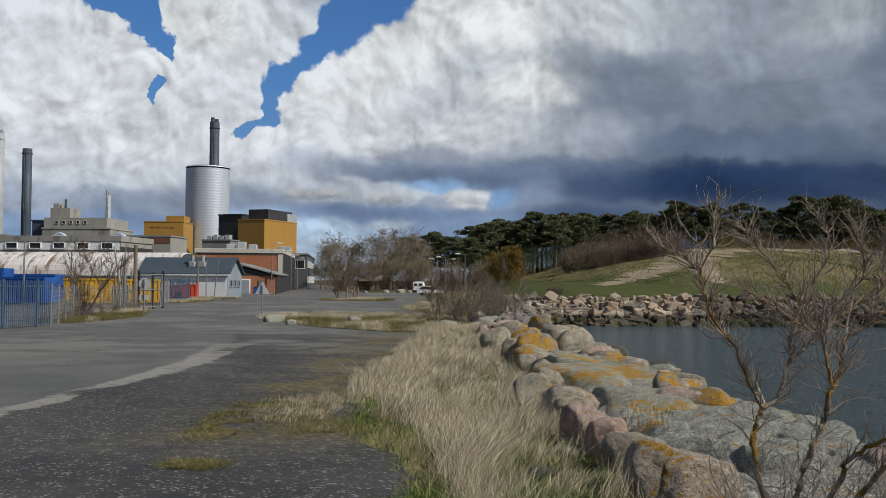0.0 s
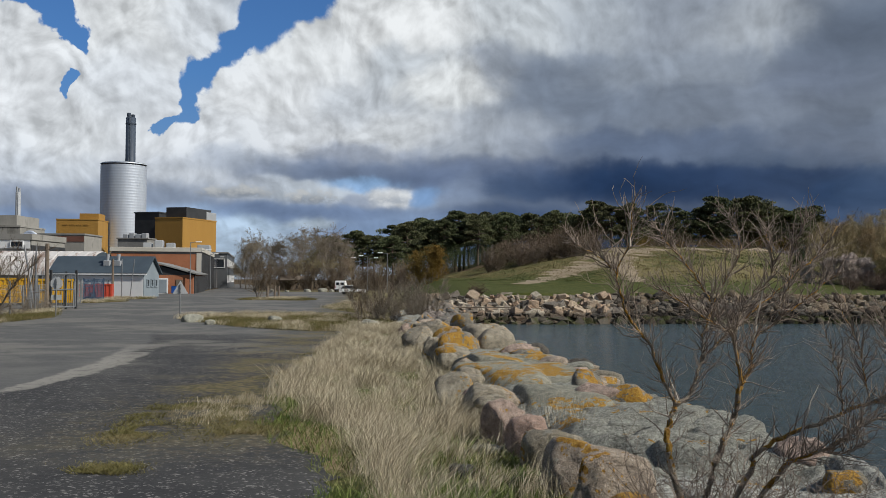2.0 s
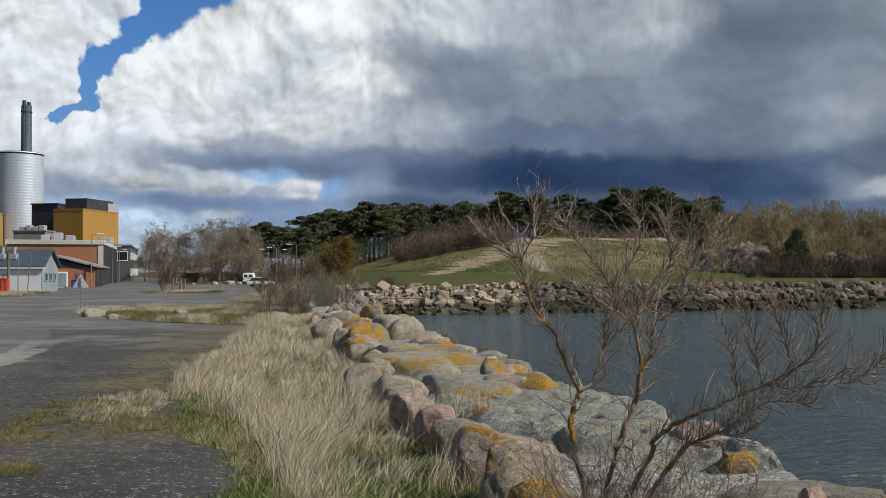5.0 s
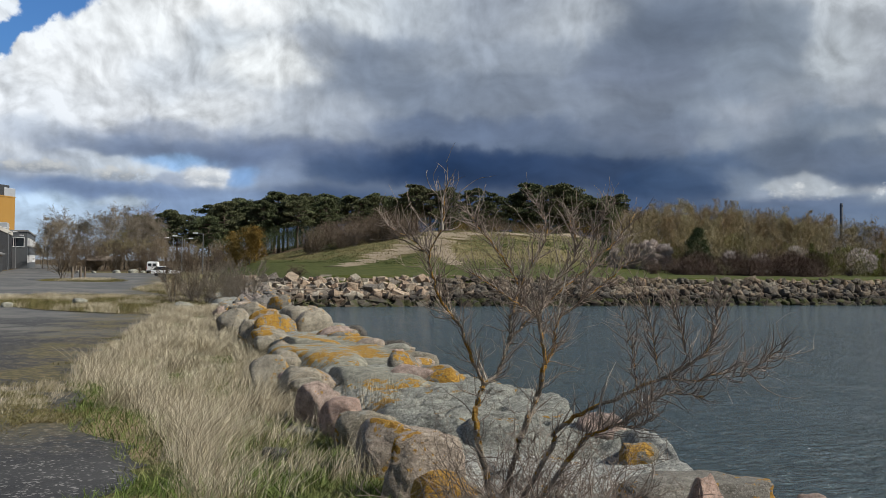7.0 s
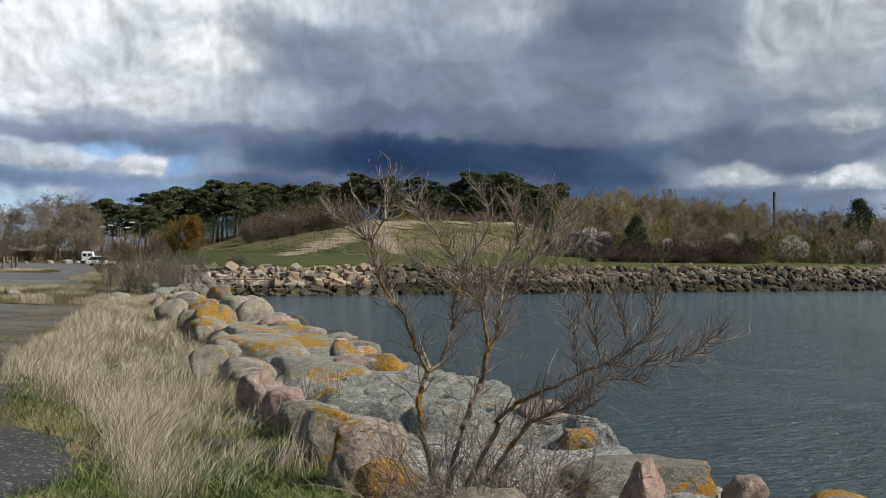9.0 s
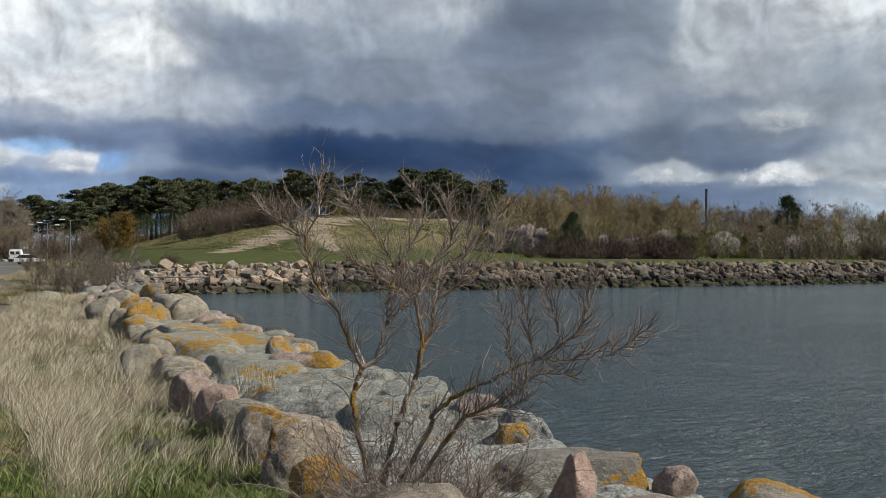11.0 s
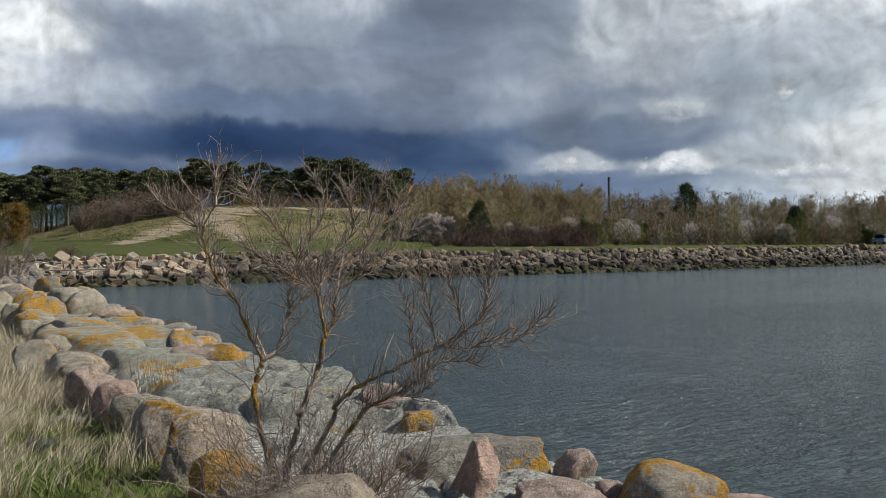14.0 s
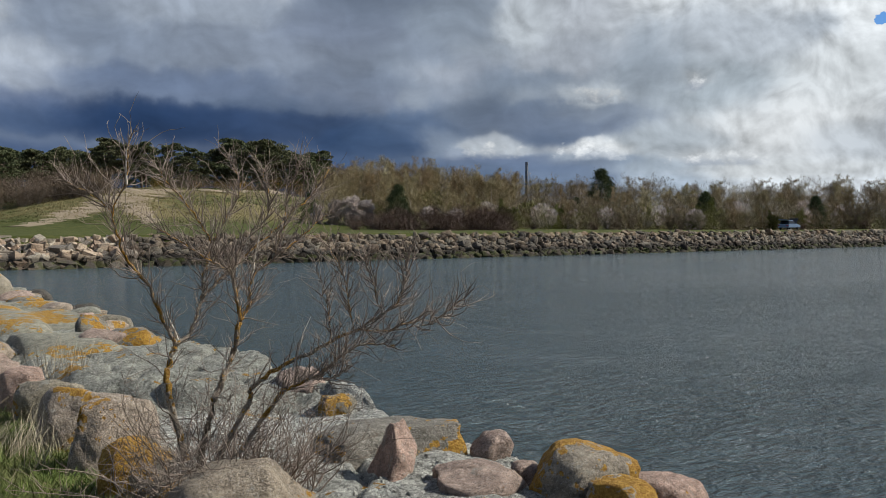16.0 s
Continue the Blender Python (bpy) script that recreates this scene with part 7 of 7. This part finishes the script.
part("brick_band", boxed(0, -0.1, 11.0, 14.0, -0.004, 12.3), M["dark_brick"], b)
block("works_tower", (-103, 236), -4.0, 5.0, 8.0, 16.5, "dark_steel", "dark_steel", "dark tank house beside the works")
# big silver ducts over the roofs
for k, (x, y) in enumerate(((-81.5, 205.0), (-68.5, 205.0))):
    d = thing("duct", (x, y, 6.3), "silver ventilation duct with elbows above the roofs", "duct")
    part("pipe", tubed(spline([(-5, 0, 4.6), (-2.5, 0, 5.0), (0, 0, 4.7), (1.8, 0, 4.0), (2.2, 0, 2.0), (2.2, 0, -8.0)], 5), [0.42] * 26, 12), M["steel"], d, smooth=True)
    part("pipe", tubed(spline([(-4, 0.8, 4.0), (-2.8, 0.8, 5.6), (-1.4, 0.8, 5.4), (-0.8, 0.8, 3.5), (-0.8, 0.8, -8.0)], 5), [0.34] * 21, 12), M["steel"], d, smooth=True)
block("far_shed", (-150, 200), 0.0, 45.0, 20.0, 11.5, "light_steel", "felt", "pale grey shed at the edge of the works")
block("far_shed", (-128, 215), 0.0, 22.0, 16.0, 12.5, "bluegrey", "felt", "blue-grey shed with pipes on its roof")


# ---------------------------------------------------------------- containers
def container(x, y, rz, l, w, h, mat, label, open_top=False, z0=0.12):
    c = thing("container", (x, y, z0), label, "container", "containers in the yard", rz)
    body = bmesh.new()
    if open_top:
        box(body, 0, 0, 0.1, l, 0.08, h)
        box(body, 0, w - 0.08, 0.1, l, w, h)
        box(body, 0, 0.08, 0.1, 0.08, w - 0.08, h)
        box(body, l - 0.08, 0.08, 0.1, l, w - 0.08, h)
        box(body, 0.08, 0.08, 0.1, l - 0.08, w - 0.08, 0.2)
    else:
        box(body, 0, 0, 0.1, l, w, h)
    part("body", body, M[mat], c)
    n = int(l / 0.4)
    for i in range(n):
        part("rib", boxed(0.2 + i * l / n, -0.06, 0.25, 0.2 + i * l / n + 0.16, -0.002, h - 0.15), M[mat], c)
    part("top_rail", boxed(-0.03, -0.09, h - 0.14, l + 0.03, -0.062, h + 0.03), M[mat], c)
    part("bottom_rail", boxed(-0.03, -0.09, 0.05, l + 0.03, -0.062, 0.24), M[mat], c)
    for xx in (0.6, l - 0.9):
        part("skid", boxed(xx, 0.1, -0.12, xx + 0.3, w - 0.1, 0.098), M["cladding"], c)
    return c


c = container(-34.1, 84.9, 16, 5.3, 2.3, 2.2, "yellow", "yellow open-topped steel waste container", True)
container(-28.9, 86.45, 16, 2.9, 2.2, 2.15, "yellow", "yellow open-topped steel waste container", True)
container(-45.5, 84.5, 4, 6.0, 2.4, 3.1, "blue", "blue steel container with a pale label")
part("plate", boxed(4.55, -0.075, 2.1, 5.35, -0.064, 2.75), M["white"], bpy.data.objects["container.002"])
container(-39.0, 83.0, -10, 4.4, 2.3, 2.3, "blue", "blue open skip with a dark net", True)
container(-44.0, 92.5, 0, 6.0, 2.4, 2.6, "blue", "blue steel container standing in the yard")
container(-33.2, 112, 0, 2.2, 1.6, 1.5, "red", "small red open waste skip", True)
container(-30.4, 110, 6, 1.7, 1.5, 1.6, "red", "small red open waste skip", True)
container(-36.3, 113, 0, 2.2, 1.6, 1.4, "red", "small red open waste skip", True)
bin_ = thing("wheelie_bin", (-29.5, 149.2, 0), "small blue wheeled bin by the annex", "bin")
part("body", boxed(-0.35, -0.35, 0.1, 0.35, 0.35, 1.1, bevel=0.05), M["blue"], bin_)
part("lid", boxed(-0.38, -0.4, 1.101, 0.38, 0.38, 1.18, bevel=0.02), M["blue"], bin_)
for sx in (-0.3, 0.3):
    part("wheel", lathe([(0.02, -0.03), (0.1, -0.03), (0.1, 0.03), (0.02, 0.03)], 12), M["tyre"], bin_).matrix_basis = pose(sx, 0.3, 0.1, 0, 90, 0)


M["fence_blue"] = material("blue_grey_steel", (0.055, 0.09, 0.145), (0.08, 0.125, 0.19), 1.0, rough=0.5, fine=10.0, contrast=0.15)


# ---------------------------------------------------------------- fences, gates, poles, signs
def palisade(x0, y0, x1, y1, h, label):
    L = math.hypot(x1 - x0, y1 - y0)
    z = float(zg((x0 + x1) / 2, (y0 + y1) / 2))
    f = thing("palisade_fence", (x0, y0, z), label, "fence", rz=math.degrees(math.atan2(y1 - y0, x1 - x0)))
    n = int(L / 0.16)
    pale = bmesh.new()
    box(pale, -0.022, -0.012, 0.08, 0.022, 0.012, h)
    first = part("pale", pale, M["fence_blue"], f)
    for i in range(n):
        ob = first if i == 0 else new("pale", first.data)
        ob.parent, ob.matrix_basis = f, Matrix.Translation((0.08 + i * L / n, -0.03, 0))
    for zz in (0.35, h - 0.3):
        part("rail", boxed(0, 0, zz, L, 0.05, zz + 0.06), M["fence_blue"], f)
    for i in range(int(L / 2.7) + 1):
        x = min(L - 0.06, i * 2.7)
        part("post", boxed(x, 0.0, -0.2, x + 0.1, 0.1, h + 0.06), M["fence_blue"], f)
    return f


palisade(-22.4, 33.0, -20.1, 43.2, 2.2, "blue-grey steel palisade fence beside the asphalt")
palisade(-20.1, 43.2, -19.5, 47.0, 2.25, "blue-grey steel palisade gate panel with end post")


def mesh_fence(line, h, label, spacing=2.4, wires=9, seed=0):
    rr = random.Random(seed)
    f = thing("wire_fence", (*line[0], float(zg(*line[0]))), label, "fence")
    for (x0, y0), (x1, y1) in zip(line, line[1:]):
        L = math.hypot(x1 - x0, y1 - y0)
        n = max(1, round(L / spacing))
        ox, oy = x0 - line[0][0], y0 - line[0][1]
        for i in range(n):
            p = Vector((ox + (x1 - x0) * i / n, oy + (y1 - y0) * i / n, -0.2))
            part("post", tubed([p, p + Vector((rr.gauss(0, 0.03), rr.gauss(0, 0.03), h + 0.2 + rr.uniform(0, 0.3)))], [0.05, 0.05], 8), M["zinc"], f)
        w = bmesh.new()
        a, b = Vector((ox, oy, 0)), Vector((ox + x1 - x0, oy + y1 - y0, 0))
        for k in range(wires):
            zz = 0.1 + (h - 0.1) * k / (wires - 1)
            tube(w, [a + Vector((0, 0, zz)), b + Vector((0, 0, zz))], [0.008, 0.008], 3, False)
        m = int(L / 0.22)
        for k in range(m):
            q = a.lerp(b, k / m)
            tube(w, [q + Vector((0, 0, 0.1)), q + Vector((0, 0, h))], [0.006, 0.006], 3, False)
        part("wire_mesh", w, M["zinc"], f)
    return f


mesh_fence([(-19.6, 47.2), (-21.2, 54.1), (-22.0, 63.0), (-23.2, 71.0)], 1.9, "rusty wire mesh fence on steel posts", 2.6, 9, 1)
mesh_fence([(-23.2, 77.5), (-26.0, 88.0), (-27.6, 95.5)], 2.1, "wire mesh fence on steel posts beside the drive", 2.0, 7, 2)
palisade(-27.6, 95.6, -27.1, 101.0, 2.3, "grey steel bar fence beside the drive")


def pole(x, y, h, r, mat, label, lean=(0, 0)):
    z = float(zg(x, y))
    ob = part("post", tubed([(0, 0, -0.3), (lean[0] * 0.5, lean[1] * 0.5, h / 2), (lean[0], lean[1], h)], [r, r * 0.95, r * 0.85], 8), M[mat])
    ob.matrix_basis = Matrix.Translation((x, y, z))
    return tagged(ob, label, "post", "posts along the yard")


pole(-23.2, 71.2, 4.9, 0.16, "timber", "thick weathered timber post by the gate")
pole(-22.9, 68.0, 4.7, 0.07, "zinc", "tall thin leaning steel post", (-0.9, 0.2))
pole(-22.4, 66.5, 4.6, 0.06, "zinc", "tall thin grey steel post")
pole(-26.0, 66.0, 4.2, 0.06, "zinc", "tall thin grey steel post")
pole(-29.3, 66.0, 5.0, 0.06, "zinc", "tall thin grey steel post")
pole(-29.1, 112.0, 4.6, 0.14, "timber", "weathered timber post by the workshop")
pole(-28.2, 112.5, 4.6, 0.06, "zinc", "tall steel post by the workshop")
pole(-27.4, 113.0, 4.6, 0.06, "zinc", "tall steel post by the workshop", (0.5, 0))
for i in range(12):
    pole(-22.4 - 0.4 * i, 64.5 + i * 1.3, 1.9 + 0.7 * ((i * 5) % 4), 0.04 + 0.02 * (i % 2), "timber" if i % 3 else "zinc", "thin weathered post standing in the yard", (0.22 * ((i * 5) % 4 - 1.5), 0.1))
for i in range(9):
    pole(-27.0 - 0.45 * i, 84 + i * 1.1, 2.4 + 0.3 * (i % 3), 0.045, "zinc", "steel post of the yard fence", (0.12 * ((i * 7) % 5 - 2), 0))


def gate(x, y, rz, l, h):
    gt = thing("gate", (x, y, 0.08), "open grey tubular steel gate with bars", "gate", rz=rz)
    for a, b in (((0, 0, 0.1), (0, 0, h)), ((l, 0, 0.1), (l, 0, h)), ((0, 0, h), (l, 0, h)), ((0, 0, 0.1), (l, 0, 0.1)), ((0, 0, h * 0.55), (l, 0, h * 0.55))):
        part("frame_bar", tubed([a, b], [0.05, 0.05], 8), M["zinc"], gt)
    for i in range(1, int(l / 0.35)):
        part("bar", tubed([(i * 0.35, 0, 0.1), (i * 0.35, 0, h)], [0.018, 0.018], 6), M["zinc"], gt)
    part("hinge_post", boxed(-0.2, -0.08, -0.1, -0.06, 0.08, h + 0.3), M["cladding"], gt)
    part("end_post", boxed(l + 0.06, -0.08, -0.1, l + 0.2, 0.08, h + 0.3), M["cladding"], gt)


gate(-23.1, 72.0, 78.0, 3.4, 2.6)
gate(-24.8, 74.0, 10.0, 1.9, 2.5)

M["sign_back"] = material("bare_aluminium", (0.46, 0.48, 0.49), (0.52, 0.53, 0.54), 1.0, rough=0.45, fine=8.0, contrast=0.08, metal=0.1, bump=0.05)


def sign(x, y, sides, size, h, label, turn=0.0, plate=False):
    s = thing("road_sign", (x, y, float(zg(x, y))), label, "sign")
    part("pole", tubed([(0, 0, -0.3), (0, 0, h)], [0.035, 0.035], 10), M["zinc"], s)
    bm = bmesh.new()
    top = [bm.verts.new((size * math.sin(turn + k * math.tau / sides), 0.04, h - size * (0.75 if sides == 8 else 0.6) + size * math.cos(turn + k * math.tau / sides))) for k in range(sides)]
    f = bm.faces.new(top)
    r = bmesh.ops.extrude_face_region(bm, geom=[f])
    bmesh.ops.translate(bm, vec=(0, 0.02, 0), verts=[v for v in r["geom"] if isinstance(v, bmesh.types.BMVert)])
    part("sign_plate", bm, M["sign_back"], s)
    for zz in (-0.2, 0.2):
        part("clamp", boxed(-0.06, -0.05, h - size * 0.7 + zz * size - 0.02, 0.06, 0.039, h - size * 0.7 + zz * size + 0.02), M["zinc"], s)
    if plate:
        part("sub_plate", boxed(-0.3, 0.04, h - 1.3, 0.3, 0.06, h - 0.98), M["sign_back"], s)


sign(-18.6, 58.8, 8, 0.38, 2.35, "grey back of an octagonal road sign on a pole", math.pi / 8, True)
sign(-11.3, 59.1, 3, 0.54, 2.05, "grey back of a triangular road sign on a pole", 0.0)


def street_lamp(x, y, h, reach, face=0.0):
    l = thing("street_lamp", (x, y, float(zg(x, y))), "slim grey street lamp with a flat white head", "street lamp", "street lamps", rz=face)
    part("mast", tubed([(0, 0, -0.3), (0, 0, h * 0.5), (0, 0, h)], [0.1, 0.08, 0.06], 8), M["zinc"], l)
    part("arm", tubed([(0, 0, h - 0.05), (reach * 0.7, 0, h + 0.1)], [0.04, 0.03], 6), M["zinc"], l)
    part("head", boxed(reach * 0.55, -0.18, h + 0.02, reach * 0.55 + 0.95, 0.18, h + 0.2, bevel=0.05), M["white"], l)


for y in (150, 178, 207, 236, 265, 296, 330, 365):
    street_lamp(-27.2 - (y - 150) * 0.107, y, 8.0 if y < 170 else 7.6, 1.4)
street_lamp(4.1, 175, 7.2, 1.6, 180)
street_lamp(0.5, 190, 7.0, 1.6, 180)
street_lamp(-1.2, 205, 7.0, 1.6, 180)
street_lamp(1.0, 208, 7.0, 1.6, 0)


# ---------------------------------------------------------------- vehicles
def wheel(parent, x, y, r, w):
    t = part("wheel", lathe([(r * 0.6, -w / 2), (r, -w / 2 * 0.8), (r, w / 2 * 0.8), (r * 0.6, w / 2)], 20), M["tyre"], parent, smooth=True)
    t.matrix_basis = pose(x, y, r, 0, 90, 0)
    part("rim", lathe([(r * 0.1, -w / 2 * 0.7), (r * 0.58, -w / 2 * 0.9), (r * 0.58, w / 2 * 0.9), (r * 0.1, w / 2 * 0.7)], 16), M["steel"], t)


def extruded(profile, w, taper=0.9, roof_z=1e9):
    """A body from its side outline (along y, z), narrower above roof_z."""
    bm = bmesh.new()
    n = len(profile)
    L = [bm.verts.new((-w / 2 * (taper if z > roof_z else 1), y, z)) for y, z in profile]
    R = [bm.verts.new((w / 2 * (taper if z > roof_z else 1), y, z)) for y, z in profile]
    bm.faces.new(L)
    bm.faces.new(R[::-1])
    for i in range(n):
        j = (i + 1) % n
        bm.faces.new((L[j], L[i], R[i], R[j]))
    bmesh.ops.recalc_face_normals(bm, faces=bm.faces)
    bmesh.ops.bevel(bm, geom=bm.edges[:], offset=0.06, segments=2, affect="EDGES", clamp_overlap=True)
    return bm


M["lamp_red"] = material("red_lens", (0.35, 0.02, 0.02), (0.4, 0.03, 0.03), 2.0, rough=0.25, bump=0.0)
M["car_blue"] = material("silver_blue_paint", (0.16, 0.24, 0.36), (0.20, 0.28, 0.40), 1.0, rough=0.3, fine=8.0, contrast=0.05, bump=0.0, metal=0.4)


def van(x, y, rz):
    v = thing("van", (x, y, 0.02), "white panel van parked on the asphalt, its rear doors shut", "van", rz=rz)
    part("body", extruded([(0, 0.35), (0, 1.15), (0.12, 2.05), (3.4, 2.1), (4.1, 1.25), (5.0, 1.0), (5.05, 0.35)], 1.95, 0.88, 1.6), M["white"], v)
    for s in (-1, 1):
        wn = part("rear_window", boxed(s * 0.42 - 0.3, -0.035, 0.12, s * 0.42 + 0.3, 0.01, 0.62, m=Matrix.Translation((0, 0, 1.15)) @ Matrix.Rotation(radians(-7.6), 4, "X")), M["glass"], v)
        part("rear_lamp", boxed(s * 0.86 - 0.06, -0.03, 0.75, s * 0.86 + 0.06, 0.02, 1.2, bevel=0.01), M["lamp_red"], v)
        part("mirror", boxed(s * 1.08 - 0.08, 3.6, 1.15, s * 1.08 + 0.08, 3.75, 1.45, bevel=0.03), M["cladding"], v)
        for yy in (0.9, 4.1):
            wheel(v, s * 0.84, yy, 0.33, 0.2)
    part("bumper", boxed(-0.92, -0.1, 0.32, 0.92, 0.0, 0.55, bevel=0.04), M["cladding"], v)
    part("number_plate", boxed(-0.26, -0.035, 0.72, 0.26, -0.01, 0.84), M["trim"], v)
    part("door_seam", boxed(-0.012, -0.012, 0.6, 0.012, 0.0, 1.15), M["cladding"], v)


def car(x, y, rz, paint, label, hood=False, boot=False):
    c = thing("car", (x, y, float(zg(x, y)) + 0.03), label, "car", rz=rz)
    part("body", extruded([(0, 0.35), (0.05, 0.85), (0.7, 0.92), (3.1, 0.9), (4.15, 0.72), (4.25, 0.35)], 1.72), M[paint], c)
    part("cabin", extruded([(0.25, 0.9), (0.75, 1.38), (2.1, 1.42), (3.0, 0.9)], 1.55, 0.82, 1.2), M["glass"], c)
    part("roof", boxed(-0.58, 0.7, 1.37, 0.58, 2.15, 1.45, bevel=0.03), M[paint], c)
    for s in (-1, 1):
        part("headlight", boxed(s * 0.62 - 0.16, 4.16, 0.56, s * 0.62 + 0.16, 4.26, 0.7, bevel=0.02), M["white"], c)
        part("rear_lamp", boxed(s * 0.65 - 0.14, -0.02, 0.62, s * 0.65 + 0.14, 0.06, 0.76, bevel=0.02), M["lamp_red"], c)
        part("mirror", boxed(s * 0.9 - 0.07, 2.5, 0.9, s * 0.9 + 0.07, 2.62, 1.03, bevel=0.02), M[paint], c)
        for yy in (0.8, 3.4):
            wheel(c, s * 0.76, yy, 0.3, 0.18)
    if hood:
        part("bonnet", boxed(-0.7, 0, -0.02, 0.7, 1.05, 0.03, m=Matrix.Translation((0, 3.05, 0.95)) @ Matrix.Rotation(radians(48), 4, "X")), M["cladding"], c, "raised bonnet")
    if boot:
        part("boot_lid", boxed(-0.65, -0.95, -0.02, 0.65, 0, 0.03, m=Matrix.Translation((0, 0.7, 1.38)) @ Matrix.Rotation(radians(-12), 4, "X")), M[paint], c, "raised boot lid")


van(-4.55, 173, -3)
car(-4.0, 147.0, -90, "white", "white car parked behind the shrubs")
car(121.5, 90.6, -78, "car_blue", "silver-blue car with bonnet and boot raised, parked above the breakwater", True, True)

# ---------------------------------------------------------------- small things by the car park
sh = thing("shelter", (-13.5, 192, 0), "dark timber picnic shelter under the trees", "shelter")
for sx in (-2.6, 2.6):
    for sy in (-1.6, 1.6):
        part("post", boxed(sx - 0.09, sy - 0.09, 0, sx + 0.09, sy + 0.09, 2.2), M["timber"], sh)
for sgn in (-1, 1):
    part("roof", boxed(-3.4, 0 if sgn > 0 else -2.4, -0.06, 3.4, 2.4 if sgn > 0 else 0, 0.06, m=Matrix.Translation((0, 0, 3.0)) @ Matrix.Rotation(radians(-22 * sgn), 4, "X")), M["timber"], sh)
for i, (x, y, r) in enumerate(((-10.7, 176, 0.75), (-7.9, 178, 0.95), (-6.3, 179, 0.6), (-14.5, 177, 0.5), (-17, 176, 0.6), (-9.4, 52.9, 0.62), (-5.0, 52.5, 0.5), (-9.6, 60.0, 0.45), (-8.0, 50.0, 0.35), (0.2, 47.0, 0.55), (1.7, 46.5, 0.5))):
    ob = part("boulder", boulder_mesh(r, r * 0.8, r * 0.55, 900 + i, 3), M["crust"], smooth=True)
    ob.matrix_basis = pose(x, y, float(zg(x, y)) + r * 0.2, 0, 0, i * 40)
    tagged(ob, "pale boulder set as a barrier beside the asphalt", "boulder", "barrier boulders")
for x, y in ((-11.3, 120), (-10.9, 121), (-12.0, 118)):
    ob = part("bollard", tubed([(0, 0, -0.2), (0, 0, 1.5)], [0.14, 0.13], 10), M["timber"])
    ob.matrix_basis = Matrix.Translation((x, y, 0))
    tagged(ob, "short dark timber bollard beside the sapling", "bollard", "bollards")
pl = thing("plank", (9.5, 76.5, 0.1), "weathered timber plank lying on the breakwater", "plank", rz=4)
part("board", boxed(-2.6, -0.15, 0, 2.6, 0.15, 0.1, bevel=0.02), M["timber"], pl)
